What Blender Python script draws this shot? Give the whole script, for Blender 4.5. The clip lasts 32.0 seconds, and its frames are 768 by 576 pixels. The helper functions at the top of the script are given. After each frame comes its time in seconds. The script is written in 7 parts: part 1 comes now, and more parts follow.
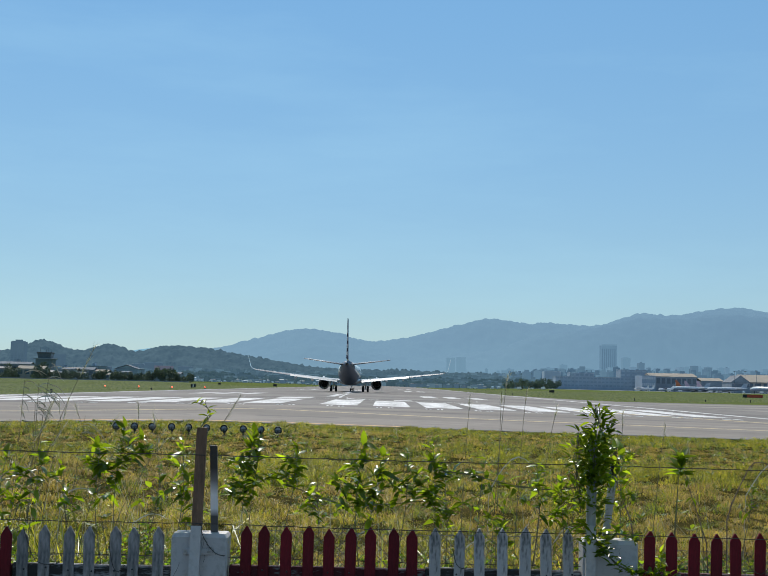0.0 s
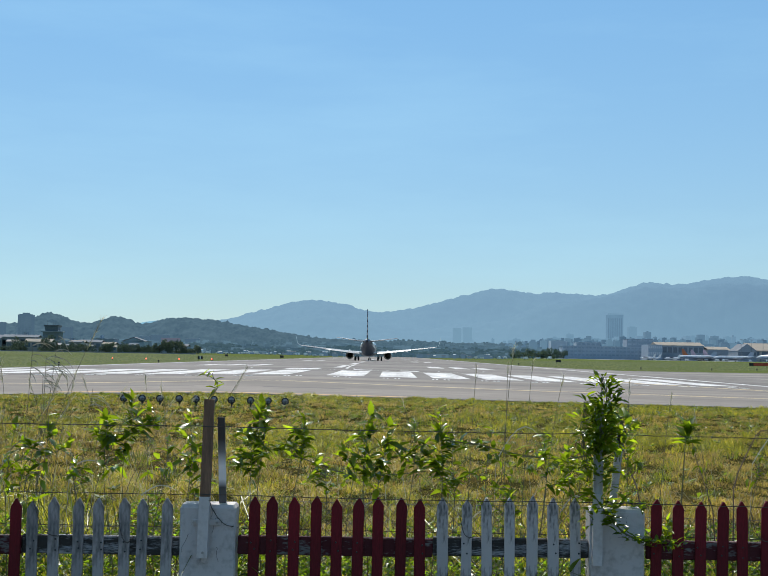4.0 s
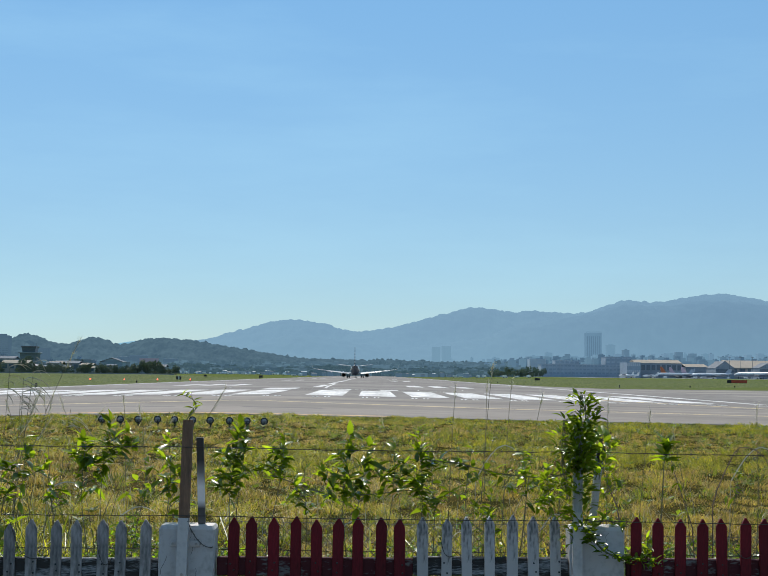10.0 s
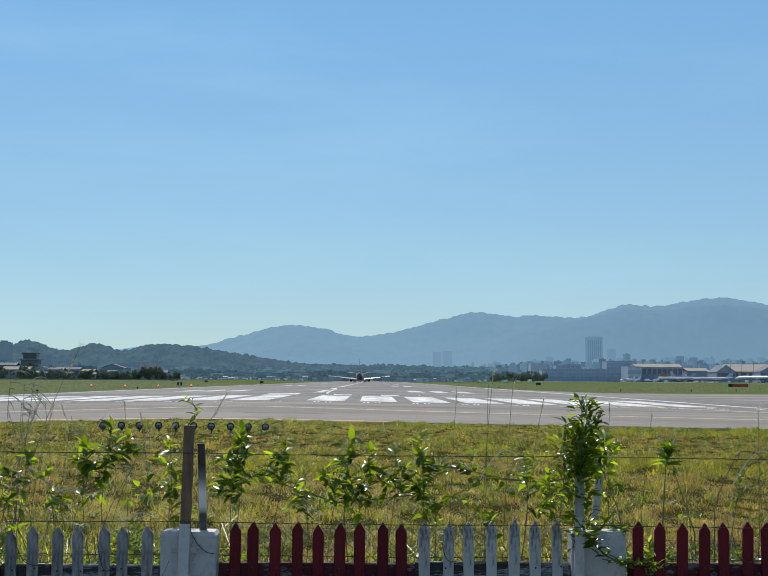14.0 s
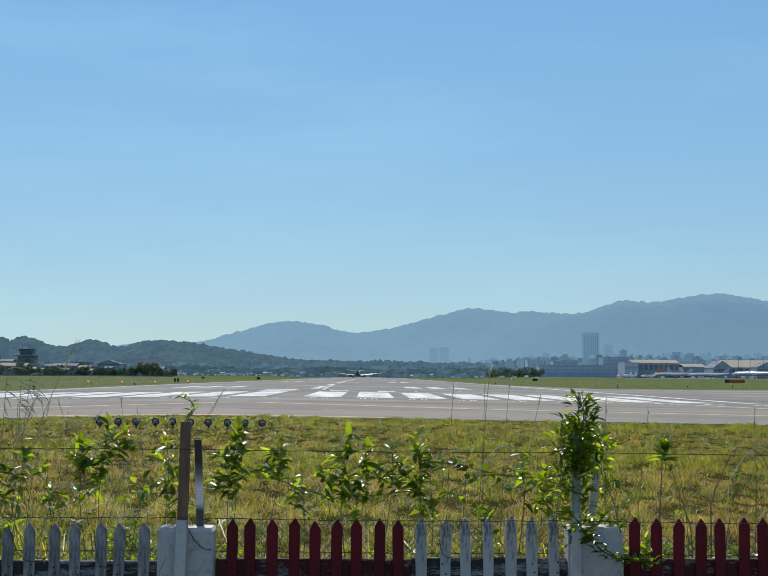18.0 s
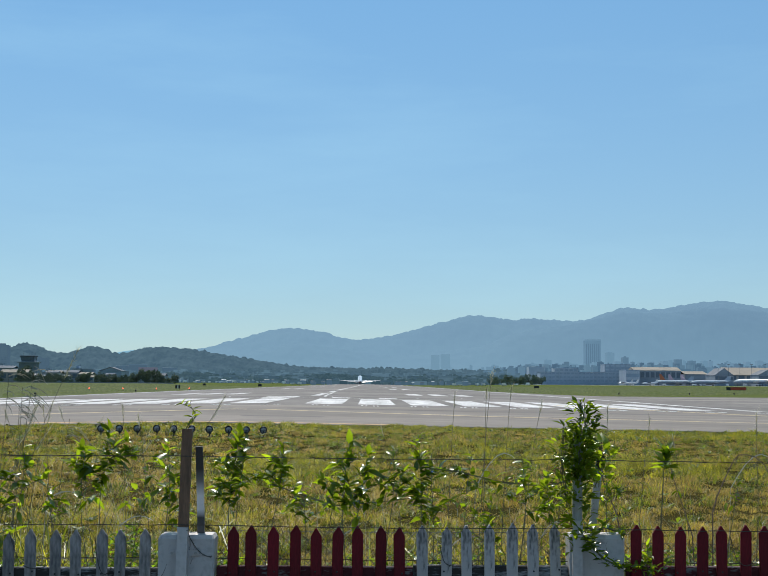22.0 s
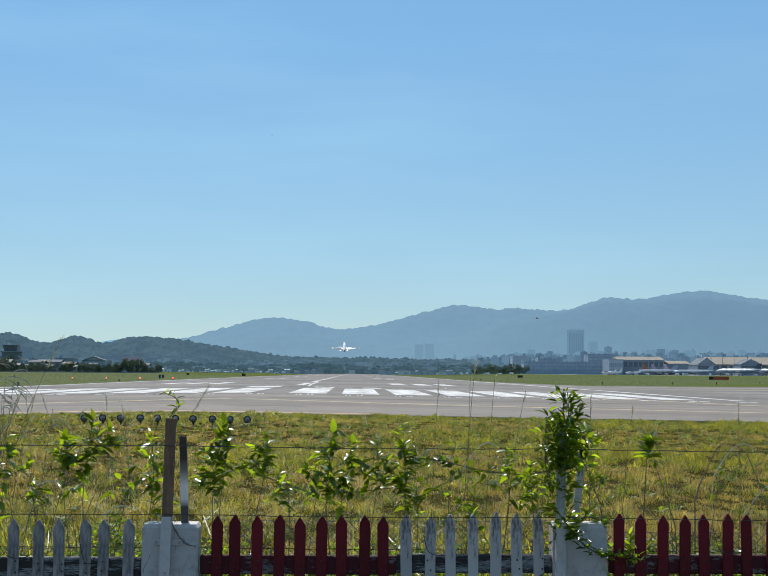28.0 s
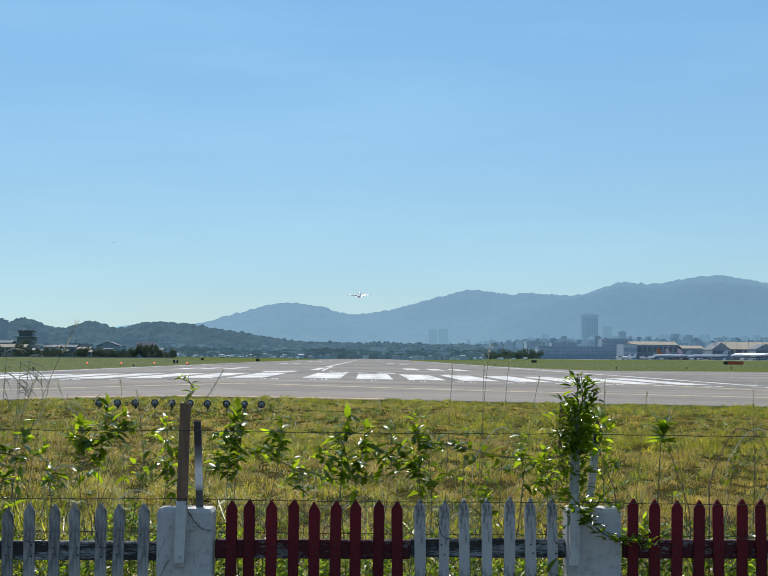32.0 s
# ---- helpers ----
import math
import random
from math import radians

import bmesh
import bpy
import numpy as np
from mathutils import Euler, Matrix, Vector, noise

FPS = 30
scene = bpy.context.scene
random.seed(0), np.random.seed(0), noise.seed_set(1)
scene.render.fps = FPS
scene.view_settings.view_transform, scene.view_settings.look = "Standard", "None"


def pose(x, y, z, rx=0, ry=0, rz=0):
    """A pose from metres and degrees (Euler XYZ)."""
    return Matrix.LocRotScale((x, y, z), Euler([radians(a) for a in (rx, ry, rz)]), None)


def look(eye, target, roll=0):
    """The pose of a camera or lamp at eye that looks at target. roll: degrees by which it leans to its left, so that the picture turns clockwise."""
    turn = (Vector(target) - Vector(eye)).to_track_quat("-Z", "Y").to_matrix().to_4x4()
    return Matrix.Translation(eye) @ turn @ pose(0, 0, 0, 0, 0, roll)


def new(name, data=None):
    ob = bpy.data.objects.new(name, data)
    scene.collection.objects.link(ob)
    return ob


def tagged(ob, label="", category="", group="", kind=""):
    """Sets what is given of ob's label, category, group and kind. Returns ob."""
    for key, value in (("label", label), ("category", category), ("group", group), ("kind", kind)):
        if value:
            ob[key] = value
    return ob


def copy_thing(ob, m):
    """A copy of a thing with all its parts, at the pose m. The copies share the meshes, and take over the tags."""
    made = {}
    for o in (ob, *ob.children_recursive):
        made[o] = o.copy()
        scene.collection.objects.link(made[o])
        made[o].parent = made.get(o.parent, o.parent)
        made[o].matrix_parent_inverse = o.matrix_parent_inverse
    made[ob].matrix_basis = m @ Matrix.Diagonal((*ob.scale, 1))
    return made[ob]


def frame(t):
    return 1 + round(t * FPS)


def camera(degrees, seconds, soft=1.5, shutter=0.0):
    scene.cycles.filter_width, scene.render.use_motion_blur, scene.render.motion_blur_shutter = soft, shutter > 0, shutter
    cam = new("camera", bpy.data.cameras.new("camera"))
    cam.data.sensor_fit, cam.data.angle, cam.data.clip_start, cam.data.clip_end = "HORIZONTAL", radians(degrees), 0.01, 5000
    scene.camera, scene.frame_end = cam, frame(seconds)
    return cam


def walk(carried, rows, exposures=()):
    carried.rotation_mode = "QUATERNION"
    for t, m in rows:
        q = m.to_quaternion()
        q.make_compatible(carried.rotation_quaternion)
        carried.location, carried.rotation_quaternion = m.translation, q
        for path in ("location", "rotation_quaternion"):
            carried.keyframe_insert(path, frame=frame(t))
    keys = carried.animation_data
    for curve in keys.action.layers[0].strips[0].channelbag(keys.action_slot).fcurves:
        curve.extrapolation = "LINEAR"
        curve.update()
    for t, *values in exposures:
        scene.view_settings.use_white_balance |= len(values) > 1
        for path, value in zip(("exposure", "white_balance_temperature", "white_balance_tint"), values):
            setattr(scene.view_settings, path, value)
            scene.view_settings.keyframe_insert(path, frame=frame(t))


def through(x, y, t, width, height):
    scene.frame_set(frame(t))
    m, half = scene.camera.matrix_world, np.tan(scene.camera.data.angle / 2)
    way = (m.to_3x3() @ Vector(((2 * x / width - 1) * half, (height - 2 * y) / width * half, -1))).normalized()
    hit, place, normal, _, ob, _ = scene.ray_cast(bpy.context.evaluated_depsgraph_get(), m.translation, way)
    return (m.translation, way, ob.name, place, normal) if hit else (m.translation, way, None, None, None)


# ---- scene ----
# The camera is held at one spot; seconds, turn to the right, tilt up, roll (degrees)
EYE = Vector((0.0, 0.0, 1.70))


def aim(turn, tilt, roll):
    a, e = radians(turn), radians(tilt)
    way = Vector((math.sin(a) * math.cos(e), math.cos(a) * math.cos(e), math.sin(e)))
    return look(EYE, EYE + way * 10, roll)


cam = camera(33.56, 32.0, soft=0.8)
walk(cam, [
    (0, aim(-0.127, 4.346, 1.301)), (0.5, aim(-0.034, 4.009, 1.317)), (1, aim(0.001, 3.61, 1.299)),
    (1.5, aim(-0.067, 3.286, 1.217)), (2, aim(-0.205, 3.066, 1.174)), (2.5, aim(-0.345, 3.007, 1.073)),
    (3, aim(-0.472, 3.06, 1.038)), (3.5, aim(-0.465, 3.135, 0.977)), (5.5, aim(-0.005, 2.46, 0.912)),
    (6, aim(0.064, 2.532, 0.882)), (6.5, aim(0.214, 2.79, 0.848)), (7, aim(0.398, 3.08, 0.767)),
    (7.5, aim(0.532, 3.332, 0.692)), (8, aim(0.569, 3.441, 0.687)), (8.5, aim(0.535, 3.513, 0.686)),
    (9, aim(0.51, 3.616, 0.692)), (9.5, aim(0.527, 3.773, 0.625)), (10, aim(0.571, 3.904, 0.605)),
    (10.5, aim(0.638, 3.955, 0.533)), (11, aim(0.666, 3.98, 0.506)), (11.5, aim(0.649, 4.004, 0.429)),
    (12, aim(0.62, 4.029, 0.463)), (12.5, aim(0.612, 4.043, 0.438)), (13, aim(0.586, 4.074, 0.405)),
    (13.5, aim(0.556, 4.105, 0.392)), (14, aim(0.539, 4.133, 0.384)), (14.5, aim(0.523, 4.142, 0.389)),
    (16.5, aim(0.642, 4.106, 0.405)), (17, aim(0.663, 4.044, 0.402)), (17.5, aim(0.681, 3.999, 0.38)),
    (18, aim(0.686, 3.958, 0.348)), (18.5, aim(0.686, 3.907, 0.398)), (19, aim(0.686, 3.94, 0.397)),
    (19.5, aim(0.653, 3.971, 0.389)), (20, aim(0.65, 3.958, 0.347)), (20.5, aim(0.757, 4.002, 0.41)),
    (21, aim(0.716, 4.103, 0.43)), (21.5, aim(0.649, 4.242, 0.421)), (22, aim(0.619, 4.275, 0.414)),
    (22.5, aim(0.711, 4.176, 0.399)), (23, aim(0.643, 4.144, 0.43)), (23.5, aim(0.443, 4.226, 0.459)),
    (24, aim(0.513, 4.043, 0.431)), (24.5, aim(0.598, 3.938, 0.37)), (25, aim(0.765, 3.77, 0.397)),
    (25.5, aim(0.909, 3.734, 0.42)), (27.5, aim(1.208, 3.919, 0.454)), (28, aim(1.344, 3.81, 0.404)),
    (28.5, aim(1.475, 3.603, 0.385)), (29, aim(1.511, 3.312, 0.389)), (29.5, aim(1.449, 3.082, 0.361)),
    (30, aim(1.301, 2.948, 0.346)), (30.5, aim(1.127, 2.897, 0.352)), (31, aim(0.948, 2.917, 0.344)),
    (31.5, aim(0.788, 3.021, 0.362)), (32, aim(0.729, 3.132, 0.376)),
], exposures=[(0, -0.08), (2, 0.0), (3, 0.02), (5.5, 0.14), (6, 0.15), (6.6, 0.11), (7.5, 0.06), (9, 0.03), (11, 0.0), (13, -0.05), (23, -0.05), (26, -0.02), (29, 0.0), (32, 0.05)])

# World and sun: a clear late morning, the sun high ahead of the camera
SUN_TURN, SUN_HIGH = -14.0, 52.0        # degrees to the right of the runway, degrees up
world = bpy.data.worlds.new("sky")
scene.world = world
world.use_nodes = True
wn = world.node_tree.nodes
sky = wn.new("ShaderNodeTexSky")
sky.sky_type = "NISHITA"
sky.sun_disc = False
sky.sun_elevation = radians(SUN_HIGH)
sky.sun_rotation = radians(SUN_TURN)
sky.altitude = 0.0
sky.air_density = 1.0
sky.dust_density = 0.0
sky.ozone_density = 4.0
wn["Background"].inputs["Strength"].default_value = 0.15
soften = wn.new("ShaderNodeGamma")          # moist air: a flatter, bluer sky
soften.inputs["Gamma"].default_value = 0.57
tint = wn.new("ShaderNodeMix")
tint.data_type, tint.blend_type = "RGBA", "MULTIPLY"
tint.inputs["Factor"].default_value = 1.0
tint.inputs["B"].default_value = (0.97, 1.36, 1.59, 1)
world.node_tree.links.new(sky.outputs["Color"], soften.inputs["Color"])
world.node_tree.links.new(soften.outputs["Color"], tint.inputs["A"])
wl = world.node_tree.links
way_up = wn.new("ShaderNodeTexCoord")
split = wn.new("ShaderNodeSeparateXYZ")
wl.new(way_up.outputs["Generated"], split.inputs["Vector"])
haze = wn.new("ShaderNodeValToRGB")          # dusty white rim on the horizon, deep blue above
for place, colour in ((0.0, (1.045, 0.945, 0.90, 1)), (0.07, (1.01, 0.98, 0.945, 1)), (0.16, (0.94, 1.025, 1.005, 1)), (0.32, (0.90, 1.02, 1.085, 1))):
    stop = haze.color_ramp.elements[0] if place == 0 else haze.color_ramp.elements[1] if place == 0.32 else haze.color_ramp.elements.new(place)
    stop.position, stop.color = place, colour
wl.new(split.outputs["Z"], haze.inputs["Fac"])
hazed = wn.new("ShaderNodeMix")
hazed.data_type, hazed.blend_type = "RGBA", "MULTIPLY"
hazed.inputs["Factor"].default_value = 1.0
wl.new(tint.outputs["Result"], hazed.inputs["A"])
wl.new(haze.outputs["Color"], hazed.inputs["B"])
drift = wn.new("ShaderNodeMapping")          # thin veils of ice cloud, drawn out along the wind
drift.inputs["Scale"].default_value = (1.3, 1.3, 7.0)
drift.inputs["Rotation"].default_value = (0.0, radians(-9), 0.0)
veil = wn.new("ShaderNodeTexNoise")
veil.inputs["Scale"].default_value, veil.inputs["Detail"].default_value, veil.inputs["Roughness"].default_value = 2.2, 6, 0.6
wl.new(way_up.outputs["Generated"], drift.inputs["Vector"])
wl.new(drift.outputs["Vector"], veil.inputs["Vector"])
thin = wn.new("ShaderNodeMapRange")
thin.inputs["From Min"].default_value, thin.inputs["From Max"].default_value = 0.42, 0.78
thin.inputs["To Max"].default_value = 0.17
wl.new(veil.outputs["Fac"], thin.inputs["Value"])
cirrus = wn.new("ShaderNodeMix")
cirrus.data_type = "RGBA"
cirrus.inputs["B"].default_value = (3.6, 5.9, 7.0, 1)
wl.new(thin.outputs["Result"], cirrus.inputs["Factor"])
wl.new(hazed.outputs["Result"], cirrus.inputs["A"])
wl.new(cirrus.outputs["Result"], wn["Background"].inputs["Color"])

sun = new("sun", bpy.data.lights.new("sun", "SUN"))
sun.data.energy = 5.0
sun.data.angle = radians(0.53)
sun.data.color = (1.0, 0.95, 0.87)
sun_way = Vector((math.sin(radians(SUN_TURN)) * math.cos(radians(SUN_HIGH)),
                  math.cos(radians(SUN_TURN)) * math.cos(radians(SUN_HIGH)), math.sin(radians(SUN_HIGH))))
sun.matrix_basis = look(sun_way * 60, (0, 0, 0))

# ---- tools ----
class Shape:
    """Gathers corners and faces for one mesh."""

    def __init__(self):
        self.v, self.f = [], []

    def add(self, verts, faces):
        n = len(self.v)
        self.v += [tuple(p) for p in verts]
        self.f += [tuple(i + n for i in f) for f in faces]
        return self

    def box(self, x0, x1, y0, y1, z0, z1, bevel=0.0):
        b = min(bevel, (x1 - x0) / 2.1, (y1 - y0) / 2.1, (z1 - z0) / 2.1)
        if b <= 0:
            v = [(x, y, z) for z in (z0, z1) for y in (y0, y1) for x in (x0, x1)]
            return self.add(v, [(0, 2, 3, 1), (4, 5, 7, 6), (0, 1, 5, 4), (2, 6, 7, 3), (0, 4, 6, 2), (1, 3, 7, 5)])
        rings = []
        for z, s in ((z0, b), (z0 + b, 0), (z1 - b, 0), (z1, b)):
            c = b
            a0, a1, d0, d1 = x0 + s, x1 - s, y0 + s, y1 - s
            rings.append([(a0 + c, d0, z), (a1 - c, d0, z), (a1, d0 + c, z), (a1, d1 - c, z),
                          (a1 - c, d1, z), (a0 + c, d1, z), (a0, d1 - c, z), (a0, d0 + c, z)])
        return self.loft(rings)

    def loft(self, rings, caps=True):
        n, k = len(rings[0]), len(rings)
        v = [p for r in rings for p in r]
        f = [(i * n + j, i * n + (j + 1) % n, (i + 1) * n + (j + 1) % n, (i + 1) * n + j) for i in range(k - 1) for j in range(n)]
        if caps:
            f += [tuple(range(n))[::-1], tuple((k - 1) * n + j for j in range(n))]
        return self.add(v, f)

    def tube(self, path, radii, sides=8, caps=True):
        path = [Vector(p) for p in path]
        if not isinstance(radii, (list, tuple)):
            radii = [radii] * len(path)
        rings, up = [], Vector((0.31, 0.87, 0.4))
        for i, p in enumerate(path):
            d = (path[min(i + 1, len(path) - 1)] - path[max(i - 1, 0)]).normalized()
            a = d.cross(up)
            if a.length < 0.1:
                a = d.cross(Vector((1, 0, 0)))
            a.normalize()
            b = d.cross(a)
            rings.append([p + (a * math.cos(2 * math.pi * j / sides) + b * math.sin(2 * math.pi * j / sides)) * radii[i] for j in range(sides)])
        return self.loft(rings, caps)

    def mesh(self, name, materials, smooth=False, slots=None):
        me = bpy.data.meshes.new(name)
        me.from_pydata(self.v, [], self.f)
        for m in materials if isinstance(materials, (list, tuple)) else [materials]:
            me.materials.append(m)
        if smooth:
            me.polygons.foreach_set("use_smooth", [True] * len(me.polygons))
        if slots:
            me.polygons.foreach_set("material_index", slots)
        me.update()
        return me


def part(name, shape, material, parent=None, label="", smooth=False, at=None):
    """Links a shape (or a mesh) as one object, under a thing where one is given."""
    ob = new(name, shape if isinstance(shape, bpy.types.Mesh) else shape.mesh(name, material, smooth))
    if parent:
        ob.parent = parent
    if at is not None:
        ob.matrix_basis = at
    if label:
        tagged(ob, label)
    return ob


def thing(name, label, category, at=None, group="", kind=""):
    ob = new(name)
    ob.empty_display_size = 0.1
    if at is not None:
        ob.matrix_basis = at
    return tagged(ob, label, category, group, kind)


def smoothstep(a, b, x):
    t = min(1.0, max(0.0, (x - a) / (b - a)))
    return t * t * (3 - 2 * t)


# ---- materials ----
def material(name, colour, second=None, scale=4.0, rough=0.8, metal=0.0, bump=0.0, fine=40.0, spread=(0.35, 0.65), coat=0.0, each=0.0, stretch=(1, 1, 1), gloss=0.5):
    """A surface with a broad and a fine variation, at real size. each: how far pieces differ from one another."""
    m = bpy.data.materials.new(name)
    m.use_nodes = True
    n, l = m.node_tree.nodes, m.node_tree.links
    p = n["Principled BSDF"]
    p.inputs["Roughness"].default_value = rough
    p.inputs["Metallic"].default_value = metal
    p.inputs["Specular IOR Level"].default_value = gloss
    if coat:
        p.inputs["Coat Weight"].default_value = coat
    second = second or tuple(c * 0.72 for c in colour)
    co = n.new("ShaderNodeTexCoord")
    mp = n.new("ShaderNodeMapping")
    mp.inputs["Scale"].default_value = stretch
    l.new(co.outputs["Object"], mp.inputs["Vector"])
    n1, n2 = n.new("ShaderNodeTexNoise"), n.new("ShaderNodeTexNoise")
    n1.inputs["Scale"].default_value, n1.inputs["Detail"].default_value = scale, 5
    n2.inputs["Scale"].default_value, n2.inputs["Detail"].default_value = fine, 3
    l.new(mp.outputs[0], n1.inputs["Vector"])
    l.new(mp.outputs[0], n2.inputs["Vector"])
    mixn = n.new("ShaderNodeMath")
    mixn.operation = "MULTIPLY_ADD"
    l.new(n2.outputs["Fac"], mixn.inputs[0])
    mixn.inputs[1].default_value = 0.4
    half = n.new("ShaderNodeMath")
    half.operation = "MULTIPLY_ADD"
    l.new(n1.outputs["Fac"], half.inputs[0])
    half.inputs[1].default_value, half.inputs[2].default_value = 0.6, 0.0
    l.new(half.outputs[0], mixn.inputs[2])
    ramp = n.new("ShaderNodeMapRange")
    ramp.inputs["From Min"].default_value, ramp.inputs["From Max"].default_value = spread
    l.new(mixn.outputs[0], ramp.inputs["Value"])
    mix = n.new("ShaderNodeMix")
    mix.data_type = "RGBA"
    l.new(ramp.outputs[0], mix.inputs["Factor"])
    mix.inputs["A"].default_value, mix.inputs["B"].default_value = (*colour, 1), (*second, 1)
    out = mix.outputs["Result"]
    if each:
        info = n.new("ShaderNodeObjectInfo")
        hsv = n.new("ShaderNodeHueSaturation")
        mr = n.new("ShaderNodeMapRange")
        mr.inputs["To Min"].default_value, mr.inputs["To Max"].default_value = 1 - each, 1 + each
        l.new(info.outputs["Random"], mr.inputs["Value"])
        l.new(mr.outputs[0], hsv.inputs["Value"])
        l.new(out, hsv.inputs["Color"])
        out = hsv.outputs["Color"]
    l.new(out, p.inputs["Base Color"])
    if bump:
        b = n.new("ShaderNodeBump")
        b.inputs["Strength"].default_value, b.inputs["Distance"].default_value = min(1, bump), 0.02
        l.new(mixn.outputs[0], b.inputs["Height"])
        l.new(b.outputs[0], p.inputs["Normal"])
    return m


def leafy(name, colour, second, rough=0.5, through=0.5, scale=3.0, island=True, tone=(2.7, 2.6, 0.85), least=0.0):
    """Leaves and blades that let sunlight through, no two quite alike."""
    m = bpy.data.materials.new(name)
    m.use_nodes = True
    n, l = m.node_tree.nodes, m.node_tree.links
    p = n["Principled BSDF"]
    p.inputs["Roughness"].default_value = rough
    pick = n.new("ShaderNodeNewGeometry" if island else "ShaderNodeObjectInfo")
    no = n.new("ShaderNodeTexNoise")
    no.inputs["Scale"].default_value = scale
    co = n.new("ShaderNodeNewGeometry")
    l.new(co.outputs["Position"], no.inputs["Vector"])
    add = n.new("ShaderNodeMath")
    add.operation = "MULTIPLY_ADD"
    l.new(pick.outputs["Random Per Island" if island else "Random"], add.inputs[0])
    add.inputs[1].default_value = 0.5
    sub = n.new("ShaderNodeMath")
    sub.operation = "MULTIPLY_ADD"
    l.new(no.outputs["Fac"], sub.inputs[0])
    sub.inputs[1].default_value, sub.inputs[2].default_value = 1.7, -0.58
    l.new(sub.outputs[0], add.inputs[2])
    mix = n.new("ShaderNodeMix")
    mix.data_type = "RGBA"
    l.new(add.outputs[0], mix.inputs["Factor"])
    mix.inputs["A"].default_value, mix.inputs["B"].default_value = (*colour, 1), (*second, 1)
    l.new(mix.outputs["Result"], p.inputs["Base Color"])
    tr = n.new("ShaderNodeBsdfTranslucent")
    glow = n.new("ShaderNodeMix")
    glow.data_type, glow.blend_type = "RGBA", "MULTIPLY"
    glow.inputs["Factor"].default_value = 1.0
    l.new(mix.outputs["Result"], glow.inputs["A"])
    glow.inputs["B"].default_value = (*tone, 1)
    l.new(glow.outputs["Result"], tr.inputs["Color"])
    ms = n.new("ShaderNodeMixShader")
    vary = n.new("ShaderNodeMapRange")          # some blades thin and bright, some thick and dark
    vary.inputs["To Min"].default_value, vary.inputs["To Max"].default_value = least, min(0.95, through * 2.0)
    mixed = n.new("ShaderNodeMath")
    mixed.operation = "FRACT"
    times = n.new("ShaderNodeMath")
    times.operation = "MULTIPLY"
    times.inputs[1].default_value = 7.31
    l.new(pick.outputs["Random Per Island" if island else "Random"], times.inputs[0])
    l.new(times.outputs[0], mixed.inputs[0])
    l.new(mixed.outputs[0], vary.inputs["Value"])
    l.new(vary.outputs[0], ms.inputs["Fac"])
    l.new(p.outputs[0], ms.inputs[1])
    l.new(tr.outputs[0], ms.inputs[2])
    l.new(ms.outputs[0], n["Material Output"].inputs["Surface"])
    return m


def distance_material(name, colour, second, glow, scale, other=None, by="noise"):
    """Far things as a backdrop: the haze of kilometres of bright air is put in as a faint blue emission.
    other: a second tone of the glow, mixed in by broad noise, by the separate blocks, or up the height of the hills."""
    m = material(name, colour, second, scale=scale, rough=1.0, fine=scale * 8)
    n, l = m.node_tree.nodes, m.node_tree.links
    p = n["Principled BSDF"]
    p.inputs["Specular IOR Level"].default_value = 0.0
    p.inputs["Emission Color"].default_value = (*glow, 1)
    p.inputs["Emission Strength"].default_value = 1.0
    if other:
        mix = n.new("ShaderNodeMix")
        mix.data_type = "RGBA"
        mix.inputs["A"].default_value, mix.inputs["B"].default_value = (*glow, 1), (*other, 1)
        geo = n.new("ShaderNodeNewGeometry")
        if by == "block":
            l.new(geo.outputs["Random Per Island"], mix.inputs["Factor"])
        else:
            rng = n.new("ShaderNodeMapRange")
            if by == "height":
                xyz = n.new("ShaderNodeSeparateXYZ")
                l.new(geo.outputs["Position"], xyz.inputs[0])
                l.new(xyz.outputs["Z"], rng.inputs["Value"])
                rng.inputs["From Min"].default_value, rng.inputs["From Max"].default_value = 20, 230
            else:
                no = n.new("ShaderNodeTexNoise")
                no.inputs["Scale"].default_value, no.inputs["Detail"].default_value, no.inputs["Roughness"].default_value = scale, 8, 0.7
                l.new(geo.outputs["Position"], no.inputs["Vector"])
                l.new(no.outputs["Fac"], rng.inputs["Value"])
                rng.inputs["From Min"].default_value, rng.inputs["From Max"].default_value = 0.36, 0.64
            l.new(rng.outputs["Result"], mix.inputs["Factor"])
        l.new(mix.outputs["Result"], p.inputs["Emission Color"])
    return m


M_TURF = material("green_turf", (0.074, 0.108, 0.030), (0.118, 0.130, 0.048), scale=0.05, fine=1.5, rough=1.0, bump=0.5, gloss=0.0)
M_APRON = material("apron_concrete", (0.30, 0.31, 0.32), (0.22, 0.23, 0.24), scale=0.02, fine=0.5, rough=0.9, gloss=0.1)
M_SOIL = material("dry_turf", (0.062, 0.047, 0.017), (0.022, 0.026, 0.007), scale=0.7, fine=9, rough=1.0, bump=0.6, gloss=0.0)
# unseen ground before the fence, toned to throw warm light onto its front
M_BOUNCE_GROUND = material("unseen_bounce_ground", (0.115, 0.095, 0.07), (0.07, 0.06, 0.042), scale=0.6, fine=8, rough=1.0, bump=0.5, gloss=0.0)
M_ASPHALT = material("worn_asphalt", (0.250, 0.230, 0.212), (0.138, 0.128, 0.120), scale=0.09, fine=1.6, rough=0.95, bump=0.15, stretch=(0.6, 0.35, 1), gloss=0.12, spread=(0.38, 0.62))
